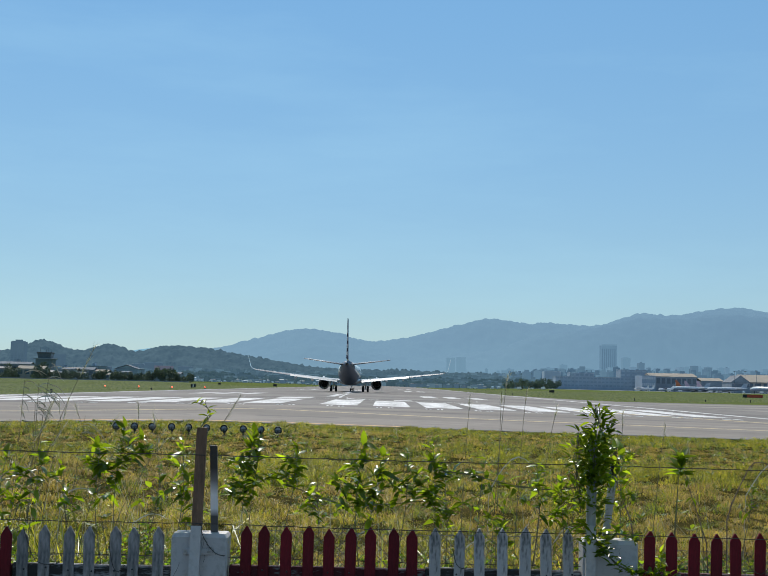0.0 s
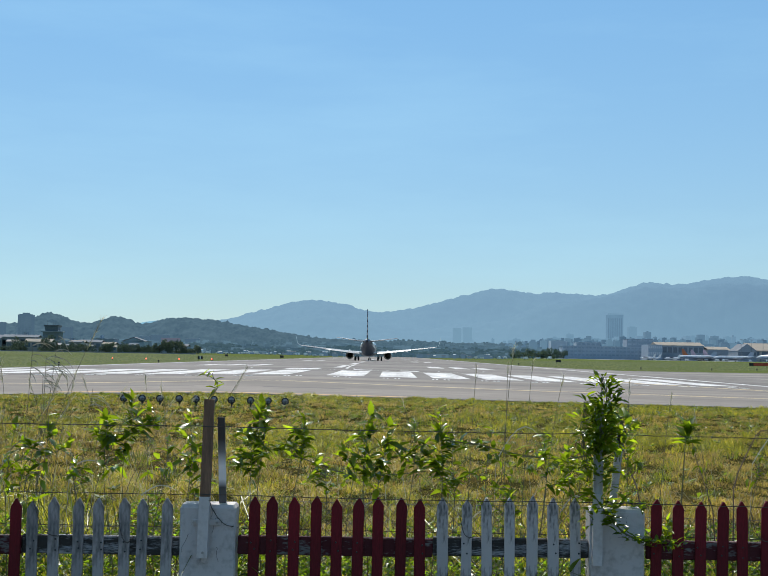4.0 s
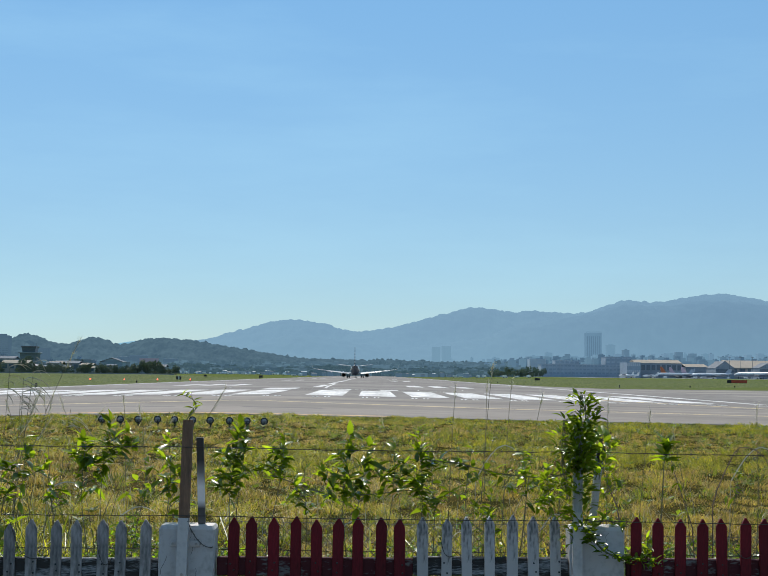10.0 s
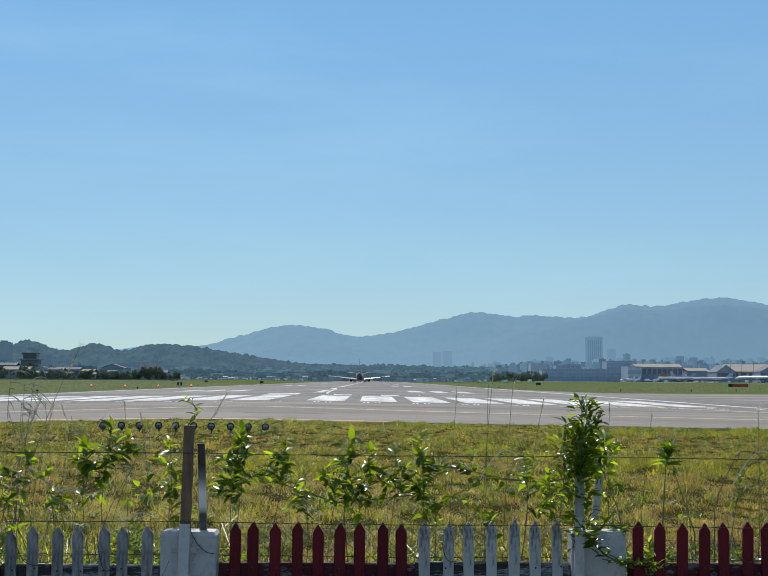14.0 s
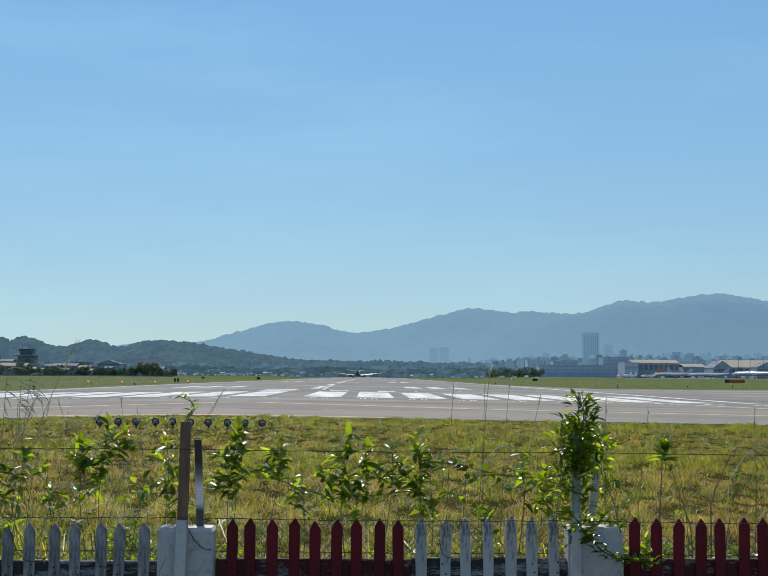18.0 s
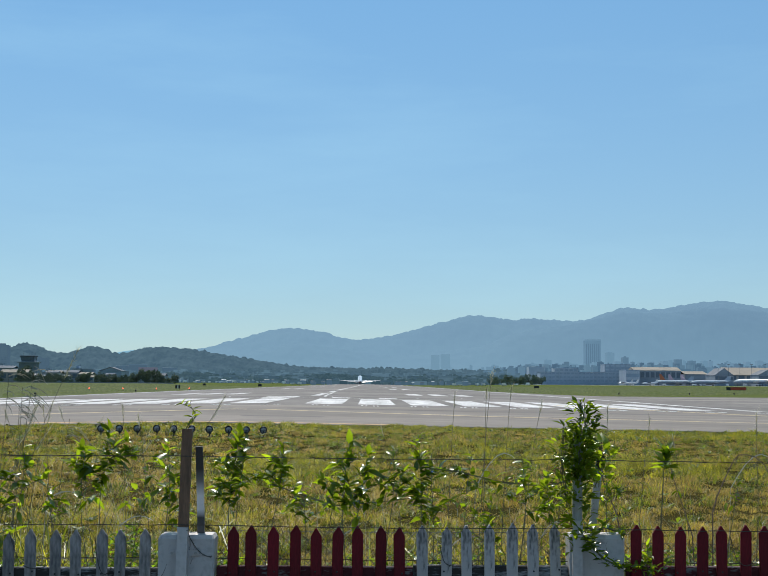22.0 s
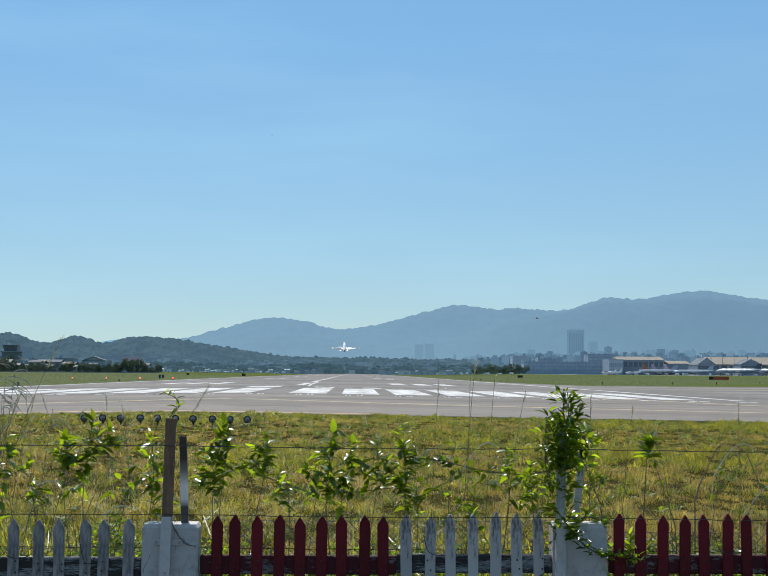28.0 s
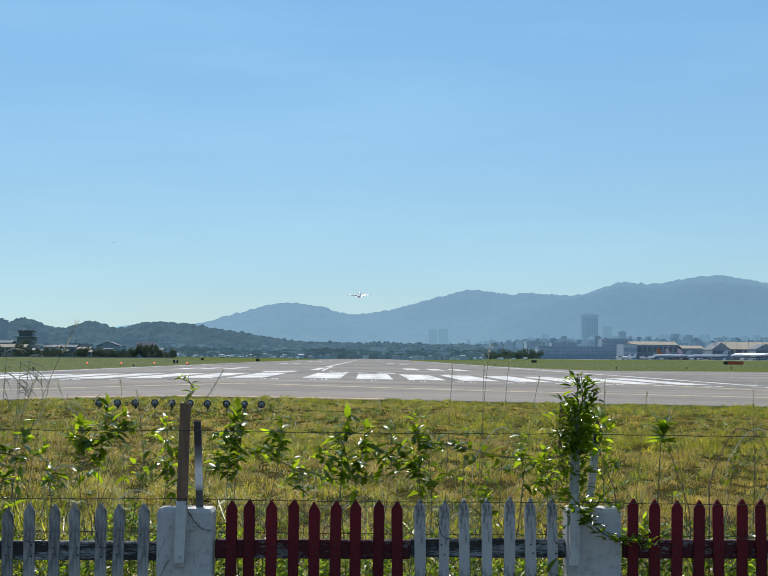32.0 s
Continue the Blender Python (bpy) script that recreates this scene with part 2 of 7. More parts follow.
M_NEAR_ASPHALT = material("sunbleached_asphalt", (0.262, 0.234, 0.208), (0.168, 0.151, 0.135), scale=0.14, fine=2.4, rough=0.95, bump=0.15, stretch=(0.35, 0.8, 1), gloss=0.12, spread=(0.36, 0.64))
M_RUNWAY_PAINT = material("runway_paint", (0.68, 0.67, 0.66), (0.33, 0.32, 0.31), scale=0.6, fine=5, rough=0.8, spread=(0.40, 0.64), gloss=0.2, stretch=(1.5, 0.25, 1))
M_YELLOW_PAINT = material("yellow_line_paint", (0.62, 0.46, 0.22), (0.44, 0.35, 0.21), scale=0.5, fine=4, rough=0.7)
M_ORANGE_PAINT = material("orange_line_paint", (0.70, 0.36, 0.10), (0.48, 0.30, 0.14), scale=0.5, fine=4, rough=0.7)
M_WHITE_WOOD = material("weathered_white_paint", (0.455, 0.422, 0.413), (0.052, 0.050, 0.048), scale=4.5, fine=24, rough=0.7, bump=0.25, spread=(0.475, 0.57), each=0.16, stretch=(2.0, 2.0, 0.6))
M_WHITE_OLD = material("mouldy_white_paint", (0.355, 0.328, 0.322), (0.055, 0.053, 0.052), scale=6, fine=26, rough=0.75, bump=0.25, spread=(0.43, 0.62), each=0.2, stretch=(2.0, 2.0, 0.6))
M_RED_WOOD = material("dark_red_paint", (0.165, 0.006, 0.014), (0.052, 0.003, 0.006), scale=4, fine=45, rough=0.6, bump=0.25, each=0.28, gloss=0.25, stretch=(2.5, 2.5, 0.5))
M_WORN_WOOD = material("peeling_grey_wood", (0.36, 0.37, 0.39), (0.032, 0.030, 0.028), scale=9, fine=70, rough=0.85, bump=0.4, spread=(0.36, 0.50), stretch=(0.4, 2, 2.5))
M_RED_WORN = material("peeling_red_wood", (0.062, 0.004, 0.008), (0.15, 0.145, 0.14), scale=8, fine=50, rough=0.8, bump=0.3, spread=(0.55, 0.63), stretch=(0.6, 2, 2))
M_PLASTER = material("white_painted_concrete", (0.535, 0.500, 0.492), (0.27, 0.248, 0.230), scale=4, fine=30, rough=0.75, bump=0.2, spread=(0.52, 0.72))
M_POST_WOOD = material("brown_post_wood", (0.27, 0.150, 0.092), (0.13, 0.075, 0.046), scale=8, fine=60, rough=0.8, bump=0.3, stretch=(3, 3, 0.4))
M_STEEL = material("galvanised_steel", (0.45, 0.46, 0.47), (0.28, 0.28, 0.28), scale=12, fine=90, rough=0.38, metal=0.9)
M_DARK_STEEL = material("dark_painted_steel", (0.03, 0.032, 0.035), rough=0.45, metal=0.3, scale=10)
M_WIRE = material("rusty_wire", (0.085, 0.068, 0.055), (0.045, 0.033, 0.025), scale=30, rough=0.6, metal=0.2)
M_NET = material("galvanised_netting", (0.30, 0.27, 0.22), (0.10, 0.08, 0.06), scale=25, rough=0.38, metal=0.6)
M_LEAF = leafy("leaf", (0.034, 0.062, 0.006), (0.165, 0.222, 0.020), rough=0.27, through=0.52, island=False, least=0.12)
M_STEM = material("plant_stem", (0.17, 0.18, 0.085), (0.12, 0.09, 0.05), scale=12, rough=0.7)
M_GRASS = leafy("green_grass", (0.038, 0.050, 0.007), (0.302, 0.282, 0.050), rough=0.5, through=0.40, scale=2.2, least=0.03)
M_DRY_GRASS = leafy("dry_grass", (0.135, 0.092, 0.032), (0.50, 0.365, 0.150), rough=0.55, through=0.24, scale=2.2, least=0.0)
M_AIR_PAINT = material("aircraft_white_paint", (0.78, 0.78, 0.78), (0.70, 0.70, 0.71), scale=0.5, rough=0.25, coat=0.5)
M_AIR_WING = material("wing_grey_paint", (0.30, 0.31, 0.32), (0.25, 0.26, 0.27), scale=0.5, rough=0.4, coat=0.2)
M_AIR_BELLY = material("aircraft_dark_grey", (0.085, 0.108, 0.150), (0.070, 0.090, 0.125), scale=0.5, rough=0.55)
M_AIR_GREY = material("aircraft_grey_paint", (0.52, 0.53, 0.54), (0.46, 0.47, 0.48), scale=0.5, rough=0.35, coat=0.3)
M_AIR_DARK = material("dark_blue_livery", (0.030, 0.045, 0.105), rough=0.3, scale=0.5, coat=0.4)
M_NOZZLE = material("sooty_nozzle", (0.05, 0.048, 0.045), rough=0.5, metal=0.6, scale=3)
M_TYRE = material("tyre", (0.025, 0.025, 0.025), rough=0.85, scale=5)
# haze painted as emission, paler at the foot of the slopes
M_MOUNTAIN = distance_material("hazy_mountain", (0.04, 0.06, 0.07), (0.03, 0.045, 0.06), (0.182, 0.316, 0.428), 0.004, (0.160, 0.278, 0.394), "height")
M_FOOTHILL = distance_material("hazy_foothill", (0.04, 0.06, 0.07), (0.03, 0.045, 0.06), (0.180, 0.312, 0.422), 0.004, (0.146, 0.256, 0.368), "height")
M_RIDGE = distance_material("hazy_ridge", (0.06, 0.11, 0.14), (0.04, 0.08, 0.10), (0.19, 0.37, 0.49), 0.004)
# haze and light and dark treetops, put in as two emission tones by noise
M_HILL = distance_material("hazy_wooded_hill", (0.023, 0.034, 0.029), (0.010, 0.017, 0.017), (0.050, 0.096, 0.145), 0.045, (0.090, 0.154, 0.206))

# ---- the large structure ----
CENTRE = -5.7           # the runway's centre line; it runs along y
HALF = 31.6


def paved_z(x):
    return 0.345 - 0.0115 * min(abs(x - CENTRE), 40)


def edge_y(x):
    """How far off the pavement's near edge lies."""
    return 43.3 - 0.42 * min(13.0, max(0.0, -6.5 - x)) + 0.12 * math.sin(x * 0.9) + 0.07 * math.sin(x * 2.3)


def ground_z(x, y):
    if y < 44:
        return (paved_z(x) - 0.03) * smoothstep(9, 44, y)
    rise = 1.5 * smoothstep(450, 1150, y) * smoothstep(60, 200, x) + 1.0 * smoothstep(330, 540, y) * smoothstep(-50, -90, x)
    return paved_z(x) - 0.045 + rise


def ground_sheet():
    xs = sorted({*[-4600, -3000, -1800, -1000, -600, -350, -200, -150, -120, -90, -70, -55], *range(-40, 41, 4), *[50, 60, 75, 90, 110, 130, 155, 180, 200, 250, 300, 350, 400, 480, 600, 1000, 1800, 3000, 4600], CENTRE})
    ys = [-400, -150, -60, -25, -10, 0, 4, 7, 9, *range(12, 48, 3), 55, 70, 90, 120, 160, 220, 270, 330, 380, 420, 450, 500, 540, 600, 650, 700, 760, 820, 880, 940, 1000, 1060, 1110, 1150, 1200, 1300, 1400, 1500, 1800, 2700, 3800, 4900]
    s = Shape()
    s.v = [(x, y, ground_z(x, y)) for y in ys for x in xs]
    w = len(xs)
    s.f = [(j * w + i, j * w + i + 1, (j + 1) * w + i + 1, (j + 1) * w + i) for j in range(len(ys) - 1) for i in range(w - 1)]
    slots = []
    for j in range(len(ys) - 1):
        for i in range(w - 1):
            # slot 3 is the unseen ground added as a warm bounce for the fence
            slots.append(3 if ys[j] < 7 and abs(xs[i]) < 200 else 0 if ys[j] < 70 else 2 if xs[i] >= 180 and ys[j] >= 1060 else 1)
    return tagged(part("ground", s.mesh("ground", [M_SOIL, M_TURF, M_APRON, M_BOUNCE_GROUND], slots=slots), None), "dry yellow-green airfield turf", "ground", kind="structure")


ground_sheet()


def paving(name, outline_rows, lift, mat, label):
    """A sheet over rows (y, x0, x1), crowned like the runway, with a thickness."""
    s = Shape()
    cols = []
    for y, x0, x1 in outline_rows:
        n = 12
        cols.append([x0 + (x1 - x0) * i / n for i in range(n + 1)])
    n = 13
    for (y, _, _), c in zip(outline_rows, cols):
        s.v += [(x, y, paved_z(x) + lift) for x in c]
    k = len(outline_rows)
    s.f = [(j * n + i, j * n + i + 1, (j + 1) * n + i + 1, (j + 1) * n + i) for j in range(k - 1) for i in range(n - 1)]
    base = len(s.v)
    s.v += [(x, outline_rows[0][0], paved_z(x) - 0.08) for x in cols[0]]
    s.f += [(i + 1, i, base + i, base + i + 1) for i in range(n - 1)]
    return tagged(part(name, s, mat), label, "road", kind="structure")


runway_rows = [(y, CENTRE - HALF + 1.5, CENTRE + HALF + 1.5) for y in (77.8, 84, 120, 200, 320, 500, 800, 1300, 2000, 2700)]
paving("runway", runway_rows, 0.0, M_ASPHALT, "pale grey worn asphalt runway with white threshold stripes")
EDGE = CENTRE + HALF + 1.5
paving("taxiway", [(77.8, EDGE, 150), (195, EDGE, 150), (196, EDGE, 37), (230, EDGE, 31), (290, EDGE, EDGE + 0.2)], 0.0, M_ASPHALT,
       "pale grey asphalt taxiway joining the runway")


def near_pavement():
    """The sun-bleached paved strip before the threshold, its near edge ragged against the turf."""
    s = Shape()
    xs = [-120, -90, -70, -55, -45] + [-40 + 0.5 * i for i in range(161)] + [45, 55, 70, 90, 120, 150]
    fs = (0, 0.1, 0.3, 0.6, 1.0)
    for f in fs:
        s.v += [(x, edge_y(x) + (77.8 - edge_y(x)) * f, paved_z(x)) for x in xs]
    w = len(xs)
    s.f = [(j * w + i, j * w + i + 1, (j + 1) * w + i + 1, (j + 1) * w + i) for j in range(len(fs) - 1) for i in range(w - 1)]
    base = len(s.v)
    s.v += [(x, edge_y(x), paved_z(x) - 0.1) for x in xs]
    s.f += [(i + 1, i, base + i, base + i + 1) for i in range(w - 1)]
    return tagged(part("pavement", s, M_NEAR_ASPHALT), "pale beige worn asphalt before the runway threshold", "road", kind="structure")


near_pavement()


def painted(name, x0, x1, y0, y1, mat, label, lean=0.0, lift=0.004):
    s = Shape()
    n = max(1, int(abs(x1 - x0) / 3))
    for y in (y0, y1):
        for i in range(n + 1):
            x = x0 + (x1 - x0) * i / n
            s.v.append((x + lean * (y - y0), y, paved_z(x) + lift))
    m = n + 1
    s.f = [(i, i + 1, m + i + 1, m + i) for i in range(n)]
    return tagged(part(name, s, mat), label, "road marking", group=name, kind="structure")


# threshold stripes, either side of the centre gap
for side in (-1, 1):
    for i in range(8):
        a = CENTRE + 0.12 + side * (1.28 + 3.55 * i)
        b = a + side * 2.5
        painted("threshold_stripe", min(a, b), max(a, b), 84.6, 111.5, M_RUNWAY_PAINT, "broad white runway threshold stripe")
# touchdown bars and centre line
for y, offs in ((156, (10.5, 13.6, 16.7)), (300, (10.5, 13.6)), (450, (10.5, 13.6)), (600, (10.5,))):
    for o in offs:
        for side in (-1, 1):
            x = CENTRE + side * (o + 0.9)
            painted("touchdown_bar", x - 0.9, x + 0.9, y, y + 22, M_RUNWAY_PAINT, "white touchdown bar on the runway")
for y in range(135, 1300, 50):
    painted("centre_dash", CENTRE - 0.45, CENTRE + 0.45, y, y + 30, M_RUNWAY_PAINT, "white runway centre line dash")
for side in (-1, 1):
    x = CENTRE + side * (HALF + (0.1 if side > 0 else -3.0))
    painted("side_line", x - 0.45, x + 0.45, 84.6, 2650, M_RUNWAY_PAINT, "white runway side line")
painted("threshold_bar", -10.0, -6.9, 117, 128, M_RUNWAY_PAINT, "short white bar behind the threshold stripes")
painted("threshold_bar", -3.5, -1.8, 117, 128, M_RUNWAY_PAINT, "short white bar behind the threshold stripes")
painted("threshold_bar", 0.9, 2.6, 117, 128, M_RUNWAY_PAINT, "short white bar behind the threshold stripes")
painted("threshold_line", -12, 8, 116.2, 116.7, M_RUNWAY_PAINT, "thin pale line behind the threshold stripes")

# strips of older, darker and newer, paler asphalt
M_OLD_ASPHALT = material("dark_old_asphalt", (0.19, 0.178, 0.165), (0.14, 0.132, 0.125), scale=0.2, fine=2, rough=0.95, gloss=0.1)
M_NEW_ASPHALT = material("pale_new_asphalt", (0.285, 0.258, 0.232), (0.225, 0.203, 0.182), scale=0.2, fine=2, rough=0.95, gloss=0.1)
for x0, x1, y0, y1, dark in ((30, 78, 118, 121, 1), (36, 100, 128, 134, 0), (40, 110, 140, 145, 1), (34, 82, 150, 158, 0), (48, 130, 163, 168, 1), (28, 70, 172, 182, 0), (52, 140, 184, 190, 1), (-30, 8, 121, 127, 1), (-37, -12, 78, 81.5, 1), (-20, 24, 68, 70, 1), (2, 60, 60, 61.5, 0), (-34, -2, 52, 53.2, 1)):
    painted("asphalt_strip", x0, x1, y0, y1, M_OLD_ASPHALT if dark else M_NEW_ASPHALT, "strip of darker old asphalt" if dark else "strip of paler asphalt", lean=0.15, lift=0.002)

# far mountains: rounded summits (x, height) along a ridge
def ridge_mesh(summits, y, depth, steps, rough_low, rough_high, seed, bumps=0.22, rows=14):
    xs0 = [p[0] for p in summits]
    hs0 = [p[1] for p in summits]

    def top(x):
        i = 0
        while i < len(xs0) - 2 and x > xs0[i + 1]:
            i += 1
        t = min(1, max(0, (x - xs0[i]) / (xs0[i + 1] - xs0[i])))
        a = (hs0[i + 1] - hs0[max(i - 1, 0)]) / (xs0[i + 1] - xs0[max(i - 1, 0)])
        j = min(i + 2, len(xs0) - 1)
        b = (hs0[j] - hs0[i]) / (xs0[j] - xs0[i])
        w = xs0[i + 1] - xs0[i]
        return ((2 * t ** 3 - 3 * t * t + 1) * hs0[i] + (t ** 3 - 2 * t * t + t) * w * a + (3 * t * t - 2 * t ** 3) * hs0[i + 1] + (t ** 3 - t * t) * w * b)
    s = Shape()
    for j in range(rows + 1):
        q = j / rows                       # 0 at the foot before, 1 behind
        env = math.sin(math.pi * min(1, q / 1.24)) ** 0.9 if q < 0.62 else math.cos(math.pi / 2 * (q - 0.62) / 0.38)
        for i in range(steps + 1):
            x = xs0[0] + (xs0[-1] - xs0[0]) * i / steps
            h = top(x) * env
            r = noise.fractal(Vector((x / rough_high * 0.5, q * 6, seed)), 0.9, 2.0, 5)
            fine = noise.fractal(Vector((x / rough_high * 4, q * depth / rough_high * 4, seed + 3)), 0.8, 2.0, 3)
            h += (r * rough_low * (0.25 + 1.2 * (1 - env)) + fine * rough_low * bumps) * min(1, env * 3)
            s.v.append((x, y + depth * (q - 0.62), max(-3, h)))
    w = steps + 1
    s.f = [(j * w + i, j * w + i + 1, (j + 1) * w + i + 1, (j + 1) * w + i) for j in range(rows) for i in range(steps)]
    return s


MOUNTAIN = [(-1500, 60), (-900, 75), (-602, 108), (-434, 151), (-314, 184), (-181, 180), (-79, 152), (5, 153), (124, 178), (242, 211), (358, 235), (480, 221),
            (548, 228), (633, 222), (726, 221), (874, 264), (973, 260), (1109, 282), (1169, 291), (1246, 288), (1379, 267), (1700, 240), (2600, 150)]
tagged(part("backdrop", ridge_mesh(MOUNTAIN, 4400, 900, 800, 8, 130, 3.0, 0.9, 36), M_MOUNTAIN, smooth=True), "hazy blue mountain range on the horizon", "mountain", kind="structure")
FOOTHILL = [(-700, 40), (-440, 78), (-330, 108), (-250, 124), (-120, 112), (40, 90), (149, 97), (274, 111), (379, 129), (457, 161), (547, 176), (637, 192), (724, 210), (806, 229), (926, 230), (1050, 246), (1187, 243), (1500, 200), (2300, 120)]
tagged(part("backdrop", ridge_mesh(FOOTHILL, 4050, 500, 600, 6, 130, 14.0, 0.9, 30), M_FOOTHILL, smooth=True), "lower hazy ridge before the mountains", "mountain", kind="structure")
RIDGE = [(-1900, 30), (-1150, 88), (-1020, 100), (-960, 104), (-900, 116), (-850, 119), (-800, 114), (-700, 96), (-500, 50), (-300, 10)]
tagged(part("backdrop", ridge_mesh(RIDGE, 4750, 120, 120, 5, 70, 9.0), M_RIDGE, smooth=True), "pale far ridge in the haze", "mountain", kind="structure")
HILL = [(-1300, 30), (-760, 38), (-638, 48), (-613, 57), (-590, 65), (-537, 48), (-511, 50), (-474, 60), (-427, 48), (-385, 58), (-318, 57), (-242, 46), (-200, 40), (-132, 30), (-60, 26), (60, 25), (250, 22), (600, 17), (1300, 14)]
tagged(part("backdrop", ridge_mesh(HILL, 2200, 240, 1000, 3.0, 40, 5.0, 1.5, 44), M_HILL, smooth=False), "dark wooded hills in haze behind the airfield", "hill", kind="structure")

# ---- the departing airliner ----
def ellipse(cx, cy, cz, rx, rz, n=24):
    return [(cx + rx * math.sin(2 * math.pi * i / n), cy, cz + rz * math.cos(2 * math.pi * i / n)) for i in range(n)]


def wing_shape(stations, n=10):
    """stations: (x, y of leading edge, chord, z, thickness)."""
    rings = []
    for x, y, c, z, th in stations:
        up, lo = [], []
        for i in range(n + 1):
            u = i / n
            t = th * 2.6 * (math.sqrt(max(u, 0)) * 0.55 - 0.1 * u - 0.75 * u * u + 0.3 * u ** 3) if 0 < u < 1 else 0
            up.append((x, y - c * u, z + max(t, 0) * 0.62))
            lo.append((x, y - c * u, z - max(t, 0) * 0.38))
        rings.append(up + lo[-2:0:-1])
    return Shape().loft(rings)


def mirrored(s):
    o = Shape()
    o.v = [(-x, y, z) for x, y, z in s.v]
    o.f = [f[::-1] for f in s.f]
    return o


def airliner(label, at=None, name="airliner", fin_mat=None, group=""):
    """A twin-jet airliner, 39.5 m long and 35.8 m across; its origin lies on the ground between the main wheels, nose to +y."""
    a = thing(name, label, "airplane", at, group)
    # fuselage: y, centre height, half width, half height
    prof = [(19.6, 2.75, 0.05, 0.05), (19.2, 2.78, 0.55, 0.5), (18.2, 2.9, 1.05, 1.0), (16.8, 3.1, 1.5, 1.5), (15.0, 3.25, 1.8, 1.85), (13, 3.3, 1.88, 2.0),
            (8, 3.3, 1.88, 2.0), (0, 3.3, 1.88, 2.0), (-6, 3.3, 1.88, 2.0), (-9, 3.42, 1.84, 1.9), (-12, 3.72, 1.62, 1.6), (-15, 4.1, 1.25, 1.22), (-17.5, 4.42, 0.82, 0.82),
            (-19.2, 4.62, 0.42, 0.45), (-19.9, 4.68, 0.24, 0.26)]
    hull = Shape().loft([ellipse(0, y, z, rx, rz) for y, z, rx, rz in prof])
    # lower faces and the tail end take the dark grey
    low = [1 if 7 <= k % 24 <= 16 or k // 24 >= 11 else 0 for k in range(24 * (len(prof) - 1))] + [0, 1]
    part("fuselage", hull.mesh("fuselage", [M_AIR_PAINT, M_AIR_BELLY], True, low), None, a, "white fuselage with a dark grey belly")
    part("belly_fairing", Shape().loft([ellipse(0, y, z, rx, rz) for y, z, rx, rz in [(5.5, 2.0, 0.4, 0.3), (3.5, 1.95, 1.7, 0.75), (0, 1.95, 2.0, 0.8), (-3, 2.0, 1.7, 0.72), (-5.5, 2.1, 0.4, 0.3)]]), M_AIR_GREY, a, smooth=True)
    part("tail_cone", Shape().loft([ellipse(0, y, z, r, r) for y, z, r in [(-19.85, 4.68, 0.27), (-20.3, 4.72, 0.2), (-20.35, 4.72, 0.1)]]), M_NOZZLE, a, "dark exhaust cone")
    # cabin windows along each side
    for side in (-1, 1):
        s = Shape()
        for i in range(38):
            y = 13.2 - i * 0.62
            z = 3.75
            x = 1.88 * math.sqrt(max(0, 1 - ((z - 3.3) / 2.0) ** 2)) + 0.012
            s.add([(side * x, y - 0.14, z - 0.2), (side * x, y + 0.14, z - 0.2), (side * (x - 0.02), y + 0.14, z + 0.2), (side * (x - 0.02), y - 0.14, z + 0.2)], [(0, 1, 2, 3)])
        tagged(part("cabin_windows", s, M_AIR_DARK, a, "row of small dark cabin windows"), kind="stuff")
    # wings
    w = [(1.0, 6.3, 8.6, 2.0, 0.85), (1.9, 5.6, 7.7, 2.05, 0.8), (5.6, 3.3, 4.9, 2.42, 0.5), (11, 0.4, 3.1, 3.0, 0.32), (16.9, -2.7, 1.65, 3.68, 0.18)]
    wing = wing_shape(w)
    lets = Shape().loft([[(x, y, z), (x + 0.04, y - c * 0.5, z + 0.03), (x, y - c, z), (x - 0.04, y - c * 0.5, z - 0.03)] for x, y, c, z in
                         [(16.85, -2.75, 1.6, 3.70), (17.25, -3.0, 1.45, 3.85), (17.5, -3.35, 1.25, 4.25), (17.9, -4.3, 0.65, 6.1)]])
    flap = Shape()
    flap.loft([[(2.2, -2.1, 1.95), (2.2, -2.1, 2.06), (2.2, -3.2, 1.72), (2.2, -3.2, 1.66)], [(10.6, -2.55, 2.9), (10.6, -2.55, 2.98), (10.6, -3.3, 2.68), (10.6, -3.3, 2.63)]])
    aileron = Shape().loft([[(10.7, -2.5, 2.93), (10.7, -2.5, 3.0), (10.7, -3.15, 2.78), (10.7, -3.15, 2.72)], [(16.6, -4.15, 3.62), (16.6, -4.15, 3.67), (16.6, -4.55, 3.54), (16.6, -4.55, 3.5)]])
    fairs = []
    for x, y, z in ((3.4, -1.4, 1.9), (6.6, -1.7, 2.3), (9.6, -2.0, 2.66)):
        fair = Shape()
        fairs.append(fair)
        fair.loft([ellipse(x, y + dy, z + dz, r, r * 1.3, 8) for dy, dz, r in ((1.8, 0, 0.03), (0.9, -0.1, 0.2), (-0.6, -0.2, 0.22), (-2.0, -0.25, 0.03))])
    for side, mir in ((1, False), (-1, True)):
        f = mirrored if mir else (lambda q: q)
        wo = part("wing", f(wing), M_AIR_WING, a, "grey swept wing", smooth=True)
        part("winglet", f(lets), M_AIR_PAINT, wo, "white upturned winglet")
        part("flap", f(flap), M_AIR_WING, wo)
        part("aileron", f(aileron), M_AIR_BELLY, wo, "dark grey aileron")
        for fair in fairs:
            part("flap_fairing", f(fair), M_AIR_PAINT, wo, smooth=True)
        # engine: nacelle with an open tail, core and plug
        ex = 4.83
        na = Shape()
        outer = [(6.6, 0.84), (6.75, 0.92), (6.4, 1.02), (5.2, 1.08), (3.6, 1.02), (2.6, 0.88)]
